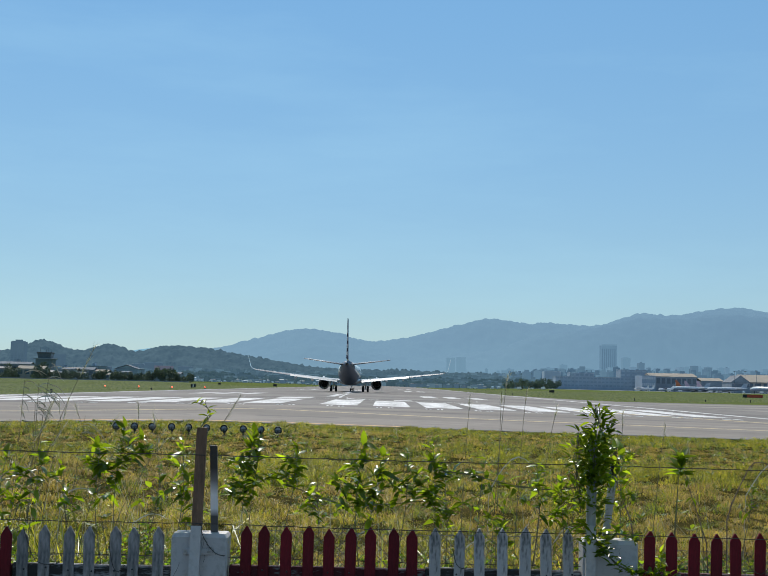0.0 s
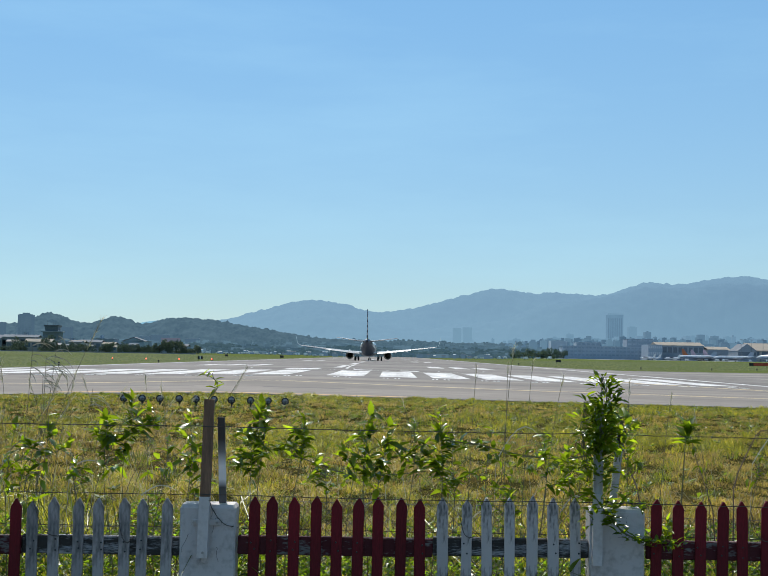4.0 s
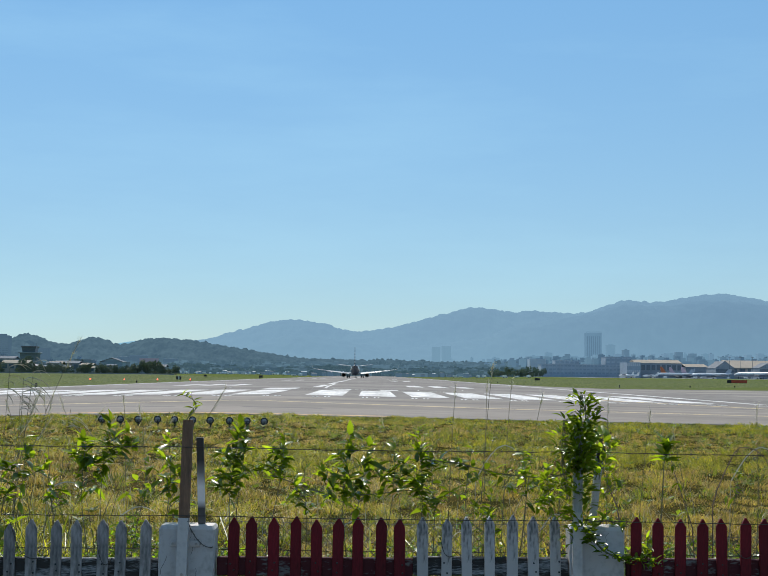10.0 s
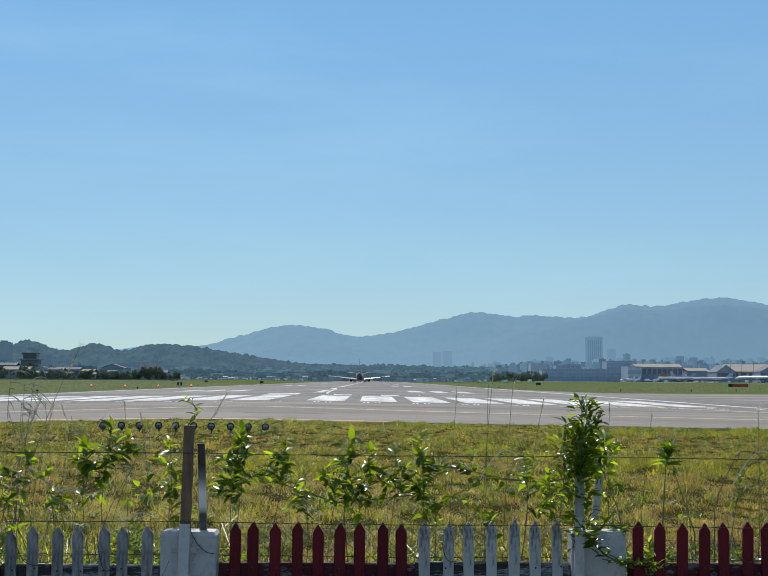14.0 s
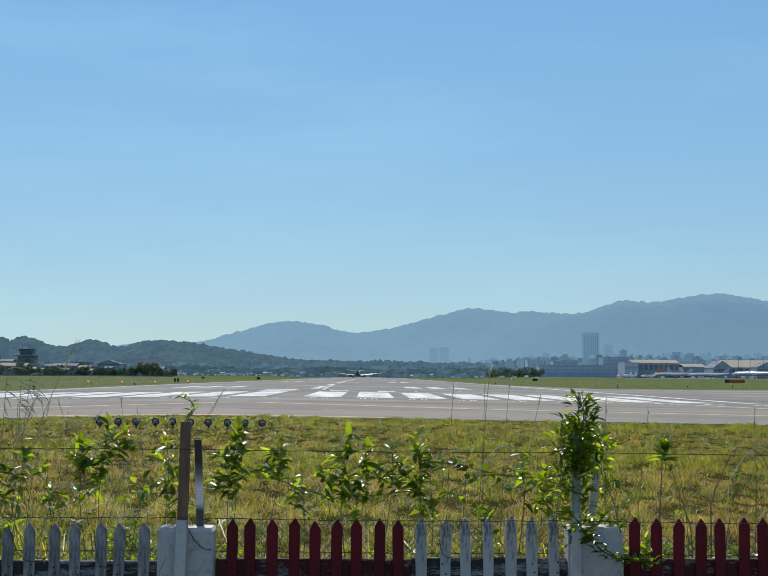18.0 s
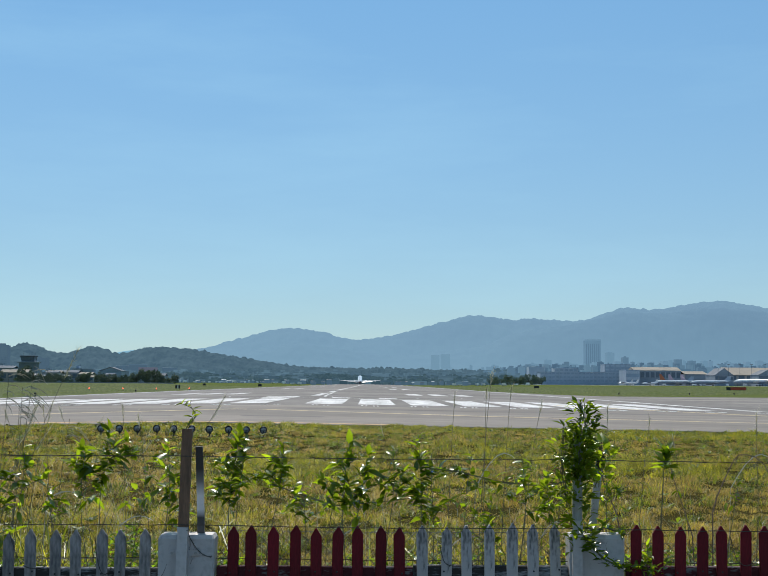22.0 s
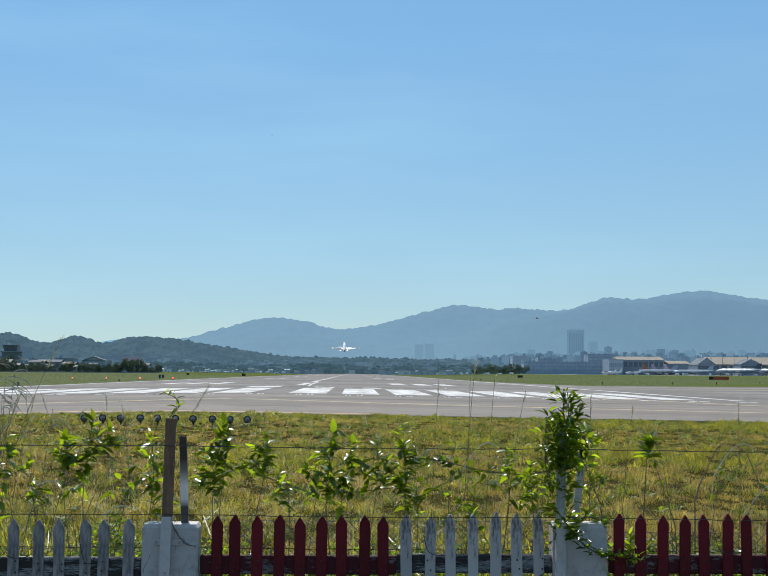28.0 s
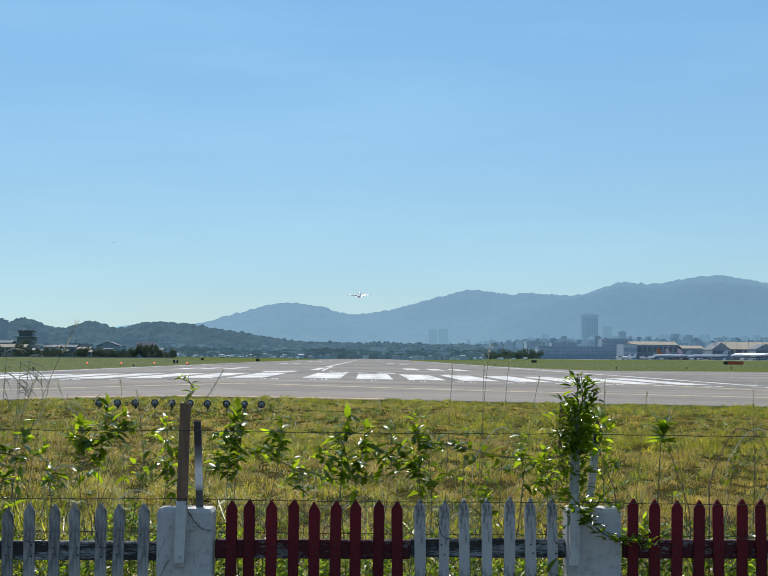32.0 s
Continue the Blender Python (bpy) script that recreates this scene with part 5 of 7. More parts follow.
def broadleaf():
    """Flat broad-leaved weeds in the turf."""
    r = np.random.default_rng(16)
    s = Shape()
    for _ in range(420):
        y = math.sqrt(r.uniform(64, 40 * 40))
        x = r.uniform(-0.36, 0.36) * y
        z, k = ground_z(x, y) + 0.08, r.uniform(0.05, 0.10) * (1 + y / 60)
        for j in range(7):
            a = 0.9 * j + r.uniform(-0.3, 0.3)
            dx, dy, up = math.cos(a), math.sin(a), r.uniform(-0.1, 0.7)
            s.add([(x, y, z), (x + dx * k * 0.5 - dy * k * 0.25, y + dy * k * 0.5 + dx * k * 0.25, z + k * up * 0.7), (x + dx * k, y + dy * k, z + k * up), (x + dx * k * 0.5 + dy * k * 0.25, y + dy * k * 0.5 - dx * k * 0.25, z + k * up * 0.7)], [(0, 1, 2, 3)])
    return tagged(part("broadleaf_weeds", s, M_BROAD), "low broad-leaved weeds in the turf", "undergrowth", kind="stuff")


broadleaf()


def wisps():
    """Thin pale flowering stems that stand above the grass near the fence."""
    r = np.random.default_rng(25)
    s = Shape()
    for _ in range(130):
        y = r.uniform(7.5, 12)
        x = r.uniform(-0.36, 0.36) * y
        z, h = ground_z(x, y), r.uniform(0.35, 0.95) * (1.15 if x < -0.8 else 0.85)
        lean = r.normal(0, 0.16)
        pts = [Vector((x + lean * h * q * q, y, z + h * q)) for q in (0, 0.4, 0.75, 1.0)]
        for a, b, w in zip(pts, pts[1:], (0.0022, 0.0018, 0.0014)):
            s.add([a - Vector((w, 0, 0)), a + Vector((w, 0, 0)), b + Vector((w * 0.8, 0, 0)), b - Vector((w * 0.8, 0, 0))], [(0, 1, 2, 3)])
        tip = pts[-1]
        for _ in range(8):
            p = tip - Vector((0, 0, r.uniform(0, 0.12)))
            q = p + Vector((r.normal(0, 0.018), r.normal(0, 0.01), r.uniform(0.0, 0.03)))
            s.add([p - Vector((0.0015, 0, 0)), p + Vector((0.0015, 0, 0)), q], [(0, 1, 2)])
    return tagged(part("grass_stems", s, M_SEED), "thin pale flowering grass stems near the fence", "grass", kind="stuff")


wisps()

# ---- lights and signs of the airfield ----
M_LENS = material("lamp_glass", (0.30, 0.33, 0.37), (0.15, 0.17, 0.20), scale=20, rough=0.12, coat=1.0)
M_BLACK = material("black_paint", (0.012, 0.012, 0.013), rough=0.5, scale=5)
M_SIGN_RED = material("red_sign_face", (0.50, 0.06, 0.02), (0.42, 0.05, 0.02), scale=2, rough=0.5)
M_SIGN_WHITE = material("white_sign_mark", (0.8, 0.8, 0.78), rough=0.5, scale=5)


def approach_light():
    a = thing("approach_light", "round approach lamp with a dark rim on a short stem", "lamp", None, "row of approach lights")
    part("stem", Shape().tube([(0, 0, 0), (0, 0, 0.13)], 0.02, 8), M_DARK_STEEL, a)
    part("foot", Shape().tube([(0, 0, -0.02), (0, 0, 0.04)], 0.06, 10), M_DARK_STEEL, a)
    n = 20
    ring = lambda y, r: [(r * math.cos(2 * math.pi * i / n), y, 0.22 + r * math.sin(2 * math.pi * i / n)) for i in range(n)]
    part("housing", Shape().loft([ring(-0.045, 0.074), ring(-0.052, 0.099), ring(0.0, 0.099), ring(0.05, 0.08), ring(0.10, 0.03)]), M_BLACK, a, "dark rim and housing", smooth=False)
    part("lens", Shape().loft([ring(-0.047, 0.073), ring(-0.056, 0.050), ring(-0.058, 0.01)]), M_LENS, a, "grey glass lens", smooth=True)
    part("lens_clip", Shape().box(-0.07, 0.07, -0.066, -0.06, 0.207, 0.217).box(-0.012, 0.012, -0.068, -0.06, 0.15, 0.20), M_BLACK, a, "dark clip across the lens")
    part("bracket", Shape().box(-0.03, 0.03, 0.02, 0.06, 0.08, 0.16, 0.005), M_DARK_STEEL, a)
    return a


lamp0 = approach_light()
LAMPS = [-6.26, -5.84, -5.41, -4.96, -4.57, -4.14, -3.73, -3.29, -2.87, -2.47]
for i, x in enumerate(LAMPS):
    x *= 34 / 30
    m = pose(x, 34.0 + 0.05 * math.sin(i * 2), ground_z(x, 34) - 0.005, 4, 0, 2 * math.sin(i * 3))
    if i == 0:
        lamp0.matrix_basis = m
    else:
        copy_thing(lamp0, m)


def threshold_light(x, y):
    t = thing("threshold_light", "small white inset threshold lamp on the runway", "lamp", pose(x, y, paved_z(x) + 0.004), "threshold lights")
    part("body", Shape().box(-0.055, 0.055, -0.55, 0.55, 0, 0.016, 0.005), M_SIGN_WHITE, t)


for g in range(-8, 10):
    for o in (-0.46, -0.22, 0.26, 0.50):
        threshold_light(-3.05 + 3.07 * g + o, 79.2)
for x, y in ((-3.7, 128), (4.6, 122), (1.1, 101), (-14, 128), (9.4, 130)):
    threshold_light(x, y)


def red_lamp(x, y):
    r = thing("red_light", "small red lamp on a short post in the turf", "lamp", pose(x, y, ground_z(x, y)), "red stop lights")
    part("post", Shape().tube([(0, 0, 0), (0, 0, 0.35)], 0.05, 8), M_DARK_STEEL, r)
    part("globe", Shape().loft([[(q * math.cos(2 * math.pi * i / 12), q * math.sin(2 * math.pi * i / 12), z) for i in range(12)] for z, q in ((0.35, 0.08), (0.42, 0.125), (0.53, 0.12), (0.60, 0.05))]), M_RED_GLOW, r, "glowing red globe", smooth=True)


M_RED_GLOW = material("red_lamp_glow", (0.8, 0.05, 0.02), rough=0.4, scale=5)
M_RED_GLOW.node_tree.nodes["Principled BSDF"].inputs["Emission Color"].default_value = (1.0, 0.13, 0.06, 1)
M_RED_GLOW.node_tree.nodes["Principled BSDF"].inputs["Emission Strength"].default_value = 3.0
for i, x in enumerate((-54.7, -48.1, -41.6, -35.2)):
    red_lamp(x, 250.0)


def board(x, y, w, h, lift, faces, label):
    """A sign on two legs. faces: (x0, x1, material) along the board."""
    b = thing("airfield_sign", label, "sign", pose(x, y, ground_z(x, y)), "airfield signs")
    for lx in (-w * 0.35, w * 0.35):
        part("leg", Shape().tube([(lx, 0, 0), (lx, 0, lift + 0.05)], 0.04, 6), M_DARK_STEEL, b)
    part("panel", Shape().box(-w / 2, w / 2, -0.08, 0.08, lift, lift + h, 0.03), M_BLACK, b, "black panel")
    for x0, x1, m in faces:
        part("face", Shape().box(x0, x1, -0.086, -0.082, lift + h * 0.08, lift + h * 0.92), m, b)
    return b


board(-43.6, 291, 1.15, 0.75, 0.30, [(-0.12, 0.16, M_SIGN_WHITE)], "small black runway distance sign on the turf")
bb = board(56.3, 430, 1.75, 0.8, 0.55, [], "small black sign on the turf")
board(-62.0, 480, 1.1, 0.7, 0.4, [], "small black sign on the turf")
board(-36.0, 420, 1.2, 0.8, 0.4, [], "small black sign on the turf")
board(121.0, 420, 6.6, 1.05, 0.35, [(-1.9, 3.2, M_SIGN_RED)], "long black and red runway holding sign")
for x, y in ((45, 230), (59, 235), (71, 248), (84, 262), (-36.5, 140), (-36.5, 200), (-36.5, 260), (30, 300)):
    e = thing("edge_light", "small dark edge lamp at the pavement's border", "lamp", pose(x, y, ground_z(x, y)), "edge lights")
    part("stem", Shape().tube([(0, 0, 0), (0, 0, 0.3)], 0.07, 8), M_DARK_STEEL, e)
    part("cap", Shape().tube([(0, 0, 0.3), (0, 0, 0.42), (0, 0, 0.5)], [0.12, 0.14, 0.06], 10), M_BLACK, e)

# yellow and orange lines on the near pavement
def painted_line(name, pts, w, mat, label):
    s = Shape()
    pts = [Vector((x, y, 0)) for x, y in pts]
    fine = []
    for a, b in zip(pts, pts[1:]):
        k = max(1, int((b - a).length / 2))
        fine += [a.lerp(b, i / k) for i in range(k)]
    fine.append(pts[-1])
    for i, p in enumerate(fine):
        d = (fine[min(i + 1, len(fine) - 1)] - fine[max(i - 1, 0)]).normalized()
        o = Vector((-d.y, d.x, 0)) * w / 2
        for q in (p - o, p + o):
            s.v.append((q.x, q.y, paved_z(q.x) + 0.006))
    s.f = [(2 * i, 2 * i + 2, 2 * i + 3, 2 * i + 1) for i in range(len(fine) - 1)]
    return tagged(part(name, s, mat), label, "road marking", kind="structure")


painted_line("yellow_line", [(-24, 50.0), (-15.7, 54.5), (-6.9, 65.5), (5.5, 58.2), (17.2, 55.2), (25, 53.5)], 0.55, M_YELLOW_PAINT, "faded yellow line across the pavement")
painted_line("yellow_line", [(14.0, 96), (16.3, 87.5), (22.0, 70.5), (26, 62)], 0.55, M_YELLOW_PAINT, "faded yellow line across the pavement")
painted_line("orange_line", [(-11.5, 43.2), (-9.0, 43.9), (-6.0, 44.25), (-2.0, 44.3), (1.0, 44.1)], 0.5, M_ORANGE_PAINT, "faded orange line along the pavement's near edge")
painted_line("lead_on_line", [(-5.0, 180), (-4.9, 160), (-4.8, 146), (-4.6, 134), (-4.4, 127), (-3.8, 122.8), (-2.5, 121.6), (0.0, 119.5), (2.4, 118.8)], 0.3, M_RUNWAY_PAINT, "white lead-on line bending to the runway centre")

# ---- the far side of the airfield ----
# far walls; distance haze is put into most of these colours as pale blue
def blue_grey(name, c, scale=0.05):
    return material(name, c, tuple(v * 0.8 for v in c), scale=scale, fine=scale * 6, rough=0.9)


M_OFFICE = blue_grey("hazed_grey_concrete", (0.44, 0.53, 0.60))
# the skyline over two kilometres off, a backdrop whose haze is put in as blue emission, like the hills
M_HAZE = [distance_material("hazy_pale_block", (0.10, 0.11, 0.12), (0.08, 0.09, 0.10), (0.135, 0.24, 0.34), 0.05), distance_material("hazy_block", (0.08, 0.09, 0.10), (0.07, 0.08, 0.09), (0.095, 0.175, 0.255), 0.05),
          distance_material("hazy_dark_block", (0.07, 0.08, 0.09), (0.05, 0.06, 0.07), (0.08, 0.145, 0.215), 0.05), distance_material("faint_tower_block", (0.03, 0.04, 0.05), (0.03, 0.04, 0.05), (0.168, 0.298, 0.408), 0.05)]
M_NEAR_WALL = [blue_grey("hazed_grey_wall", (0.255, 0.305, 0.35), 0.2), blue_grey("beige_wall", (0.33, 0.33, 0.31), 0.2), blue_grey("hazed_blue_wall", (0.30, 0.38, 0.46), 0.2)]
M_ROOF_TAN = material("tan_metal_roof", (0.34, 0.30, 0.25), (0.27, 0.245, 0.21), scale=0.1, fine=2, rough=0.95, gloss=0.1)
M_ROOF_GREY = material("grey_metal_roof", (0.22, 0.24, 0.26), (0.15, 0.16, 0.18), scale=0.1, fine=2, rough=0.95, gloss=0.1)
M_ROOF_DARK = material("dark_roof", (0.06, 0.08, 0.10), (0.05, 0.06, 0.08), scale=0.2, rough=0.7)
# red wall with the haze over it put in as emission
M_RED_HAZE = distance_material("hazy_red_block", (0.10, 0.05, 0.05), (0.08, 0.04, 0.04), (0.09, 0.11, 0.155), 0.05)
M_GLASS_FAR = material("dark_window_glass", (0.11, 0.15, 0.20), rough=0.15, scale=1)
M_PALE_GLASS = material("pale_window_band", (0.5, 0.56, 0.62), rough=0.3, scale=1)
M_ORANGE_FIN = material("orange_tail_paint", (0.46, 0.13, 0.04), (0.40, 0.11, 0.04), scale=1, rough=0.35)
M_PINK_FIN = material("pinkish_tail_paint", (0.50, 0.36, 0.42), (0.42, 0.32, 0.40), scale=1, rough=0.35)
# far leaves: the air's haze is mixed into the colours as blue-grey
M_TREE = leafy("dark_tree_leaf", (0.056, 0.082, 0.070), (0.086, 0.114, 0.090), rough=0.7, through=0.08, scale=0.3)
M_TREE_BLUE = leafy("hazy_tree_leaf", (0.14, 0.19, 0.21), (0.18, 0.23, 0.25), rough=0.9, through=0.1, scale=0.2)
M_TREE_HAZE = leafy("hazed_green_tree_leaf", (0.075, 0.115, 0.105), (0.11, 0.15, 0.125), rough=0.9, through=0.08, scale=0.2)
M_TRUNK = material("tree_bark", (0.06, 0.05, 0.04), scale=2, rough=0.9)
M_CAR_WHITE = material("white_car_paint", (0.8, 0.8, 0.8), rough=0.12, scale=1, coat=1.0)
M_WALL_PALE = blue_grey("pale_wall", (0.30, 0.33, 0.33), 0.2)
fr = random.Random(31)


def building(x0, x1, y, depth, z0, z1, wall, label, roof=None, floors=0, window=None, name="building", pitch=0.0, bays=0, along=False):
    """A block with its roof edge; floors: bands of windows; pitch: rise of a gable along x."""
    b = thing(name, label, "building", pose((x0 + x1) / 2, y, z0))
    w, h = (x1 - x0) / 2, z1 - z0
    part("wall", Shape().box(-w, w, 0, depth, -5, h, 0.05), wall, b)
    e = max(0.25, w * 0.03)
    if pitch and along:         # a ridge along x, its slope towards the runway
        s = Shape().loft([[(q, -e, h), (q, depth / 2, h + pitch), (q, depth + e, h), (q, depth + e, h - 0.25), (q, depth / 2, h + pitch - 0.4), (q, -e, h - 0.25)] for q in (-w - e, w + e)])
        part("roof", s, roof or M_ROOF_GREY, b)
    elif pitch:
        part("gable", Shape().loft([[(-w, q, h - 0.3), (w, q, h - 0.3), (0, q, h + pitch - 0.45)] for q in (0, depth)]), wall, b)
        s = Shape().loft([[(-w - e, q, h), (0, q, h + pitch), (w + e, q, h), (w + e, q, h - 0.3), (0, q, h + pitch - 0.4), (-w - e, q, h - 0.3)] for q in (-e, depth + e)])
        part("roof", s, roof or M_ROOF_GREY, b)
    else:
        part("roof", Shape().box(-w - e * 0.3, w + e * 0.3, -e * 0.3, depth + e * 0.3, h, h + max(0.3, h * 0.02), 0.05), roof or wall, b)
    for i in range(floors):
        z = h * (i + 0.45) / floors
        if bays:
            for k in range(bays):
                c = -w + 2 * w * (k + 0.5) / bays
                part("window", Shape().box(c - w / bays * 0.7, c + w / bays * 0.7, -0.12, -0.02, z, z + h / floors * 0.42), window or M_GLASS_FAR, b)
        else:
            part("window_band", Shape().box(-w * 0.94, w * 0.94, -0.12, -0.02, z, z + h / floors * 0.4), window or M_GLASS_FAR, b)
    return b


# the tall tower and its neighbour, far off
# tower walls and glass strips glow faintly to stand for haze
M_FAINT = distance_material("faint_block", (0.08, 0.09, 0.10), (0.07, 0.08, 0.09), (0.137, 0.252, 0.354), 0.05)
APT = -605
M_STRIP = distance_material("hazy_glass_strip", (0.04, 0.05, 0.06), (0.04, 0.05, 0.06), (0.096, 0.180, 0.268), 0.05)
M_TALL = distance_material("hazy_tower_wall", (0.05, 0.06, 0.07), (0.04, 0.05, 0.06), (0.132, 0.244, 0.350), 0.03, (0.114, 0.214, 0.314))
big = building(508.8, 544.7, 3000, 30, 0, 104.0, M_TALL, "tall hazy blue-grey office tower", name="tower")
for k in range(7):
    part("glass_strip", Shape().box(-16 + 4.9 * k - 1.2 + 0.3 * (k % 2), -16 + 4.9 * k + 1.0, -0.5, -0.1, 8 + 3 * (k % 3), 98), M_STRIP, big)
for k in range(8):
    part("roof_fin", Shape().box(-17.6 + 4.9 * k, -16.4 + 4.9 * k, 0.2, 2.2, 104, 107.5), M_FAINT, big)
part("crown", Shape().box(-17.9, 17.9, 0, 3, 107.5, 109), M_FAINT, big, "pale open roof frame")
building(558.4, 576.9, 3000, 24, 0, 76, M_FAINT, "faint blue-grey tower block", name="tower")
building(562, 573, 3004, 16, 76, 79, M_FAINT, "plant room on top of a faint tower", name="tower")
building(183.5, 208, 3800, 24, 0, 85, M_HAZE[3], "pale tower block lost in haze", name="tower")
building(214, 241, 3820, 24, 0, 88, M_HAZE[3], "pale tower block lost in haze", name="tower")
# wall emission here is the painted haze
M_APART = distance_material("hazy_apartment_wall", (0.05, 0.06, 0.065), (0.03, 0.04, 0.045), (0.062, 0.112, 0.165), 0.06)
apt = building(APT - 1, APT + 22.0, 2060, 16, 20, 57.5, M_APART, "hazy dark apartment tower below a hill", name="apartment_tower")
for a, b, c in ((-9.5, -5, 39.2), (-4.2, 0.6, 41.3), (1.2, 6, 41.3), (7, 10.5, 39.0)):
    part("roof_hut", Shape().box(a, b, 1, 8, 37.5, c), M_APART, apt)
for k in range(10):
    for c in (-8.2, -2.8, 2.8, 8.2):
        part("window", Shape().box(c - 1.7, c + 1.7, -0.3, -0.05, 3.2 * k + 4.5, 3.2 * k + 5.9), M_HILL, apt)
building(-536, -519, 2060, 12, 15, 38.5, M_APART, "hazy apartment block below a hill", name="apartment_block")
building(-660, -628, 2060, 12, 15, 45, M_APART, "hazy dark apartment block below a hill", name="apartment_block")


def skyline(x0, x1, y, low, high, step, mats, group):
    x = x0
    while x < x1:
        w = fr.uniform(0.5, 1.5) * step
        h = fr.uniform(low, high) * (1.12 if fr.random() < 0.12 else 1.0)
        b = building(x, x + w, y + fr.uniform(-60, 60), fr.uniform(14, 24), ground_z(x, y), h, fr.choice(mats), "hazy city block beyond the airfield", floors=0 if y > 1700 else fr.choice((0, 0, 3)), window=mats[-1], name="city_block")
        b["group"] = group
        if fr.random() < 0.5:
            part("roof_hut", Shape().box(-w * 0.2, w * 0.1, 3, 9, h - ground_z(x, y), h - ground_z(x, y) + fr.uniform(1.5, 4)), fr.choice(mats), b)
        x += w * fr.uniform(0.75, 1.25)


def city_mass(x0, x1, y, low, high, step, mat, label):
    """Rows of blocks too far off to be told apart."""
    s = Shape()
    x = x0
    while x < x1:
        w, h = fr.uniform(0.5, 1.6) * step, fr.uniform(low, high)
        q = y + fr.uniform(-50, 50)
        s.box(x, x + w, q, q + 15, -4, h)
        if fr.random() < 0.5:
            s.box(x + w * 0.2, x + w * fr.uniform(0.4, 0.8), q + 2, q + 8, h, h + fr.uniform(1, 3))
        x += w * fr.uniform(0.7, 1.1)
    return tagged(part("far_city", s, mat), label, "city", kind="stuff")


# haze put in as emission, its tone differing from block to block
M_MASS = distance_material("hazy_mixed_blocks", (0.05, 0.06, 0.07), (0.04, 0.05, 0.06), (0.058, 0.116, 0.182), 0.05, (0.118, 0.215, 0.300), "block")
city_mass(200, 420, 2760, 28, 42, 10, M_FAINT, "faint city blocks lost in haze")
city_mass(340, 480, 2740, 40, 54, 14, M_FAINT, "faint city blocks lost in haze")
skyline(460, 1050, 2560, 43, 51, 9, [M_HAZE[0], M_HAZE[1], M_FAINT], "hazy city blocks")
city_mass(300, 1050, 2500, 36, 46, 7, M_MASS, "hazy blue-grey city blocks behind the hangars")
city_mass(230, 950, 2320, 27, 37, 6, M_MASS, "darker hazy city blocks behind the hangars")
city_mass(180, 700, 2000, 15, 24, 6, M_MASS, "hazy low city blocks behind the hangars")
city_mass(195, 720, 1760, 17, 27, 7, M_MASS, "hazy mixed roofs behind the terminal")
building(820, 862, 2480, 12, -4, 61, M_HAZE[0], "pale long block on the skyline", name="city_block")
# low houses and woods: emission stands for haze, stronger in the farther pair
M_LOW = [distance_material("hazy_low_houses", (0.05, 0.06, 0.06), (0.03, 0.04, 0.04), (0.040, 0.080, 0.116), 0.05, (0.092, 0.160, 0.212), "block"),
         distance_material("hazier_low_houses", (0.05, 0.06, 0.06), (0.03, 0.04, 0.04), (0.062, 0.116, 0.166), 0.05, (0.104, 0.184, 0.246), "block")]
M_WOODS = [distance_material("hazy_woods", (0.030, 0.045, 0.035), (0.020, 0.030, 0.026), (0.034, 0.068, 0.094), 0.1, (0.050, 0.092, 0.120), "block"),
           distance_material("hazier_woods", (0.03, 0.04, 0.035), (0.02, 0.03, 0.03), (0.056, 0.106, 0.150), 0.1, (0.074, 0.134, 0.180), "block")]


def far_woods(x0, x1, y, low, high, n, mat, label):
    """Ragged clumps of treetops too far off to be told apart."""
    s = Shape()
    for _ in range(n):
        x, q, h = fr.uniform(x0, x1), y + fr.uniform(-45, 45), fr.uniform(low, high)
        h *= 0.85 + 0.3 * (noise.noise(Vector((x * 0.012, y * 0.01, 2.2))) + 0.5)
        for _ in range(3):
            r, cx, top = fr.uniform(2.0, 4.2), x + fr.uniform(-6, 6), h * fr.uniform(0.88, 1.05)
            rings = []
            for f, k in ((-4 / max(top, 1), 1.0), (1 - 1.1 * r / top, 1.05), (1 - 0.4 * r / top, 0.95), (1.0, 0.5)):
                rings.append([(cx + r * k * fr.uniform(0.7, 1.2) * math.cos(a), q + r * k * math.sin(a), top * f + fr.uniform(-0.4, 0.4)) for a in (0.3, 1.5, 2.8, 4.1, 5.3)])
            s.loft(rings)
    return tagged(part("far_woods", s, mat), label, "trees", kind="stuff")


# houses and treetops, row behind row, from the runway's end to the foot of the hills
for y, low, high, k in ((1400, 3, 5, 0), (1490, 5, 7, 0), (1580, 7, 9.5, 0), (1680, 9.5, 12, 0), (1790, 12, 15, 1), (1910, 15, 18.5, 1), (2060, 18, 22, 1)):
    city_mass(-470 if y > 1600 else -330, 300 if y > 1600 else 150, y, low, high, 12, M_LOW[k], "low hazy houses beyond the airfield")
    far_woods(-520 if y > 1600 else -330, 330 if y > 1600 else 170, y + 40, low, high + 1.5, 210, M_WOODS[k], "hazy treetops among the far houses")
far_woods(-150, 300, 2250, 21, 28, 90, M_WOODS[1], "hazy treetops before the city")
skyline(-360, -180, 1000, 6.5, 12, 8, [M_NEAR_WALL[0], M_NEAR_WALL[2], M_NEAR_WALL[0]], "low blocks by the control tower")
building(-383, -366, 1930, 12, 5, 25, M_APART, "hillside block with a pale roof", roof=M_PALE_GLASS)
building(-364, -338, 1930, 12, 5, 27, M_APART, "long hillside block with a grey roof", roof=M_HAZE[2])
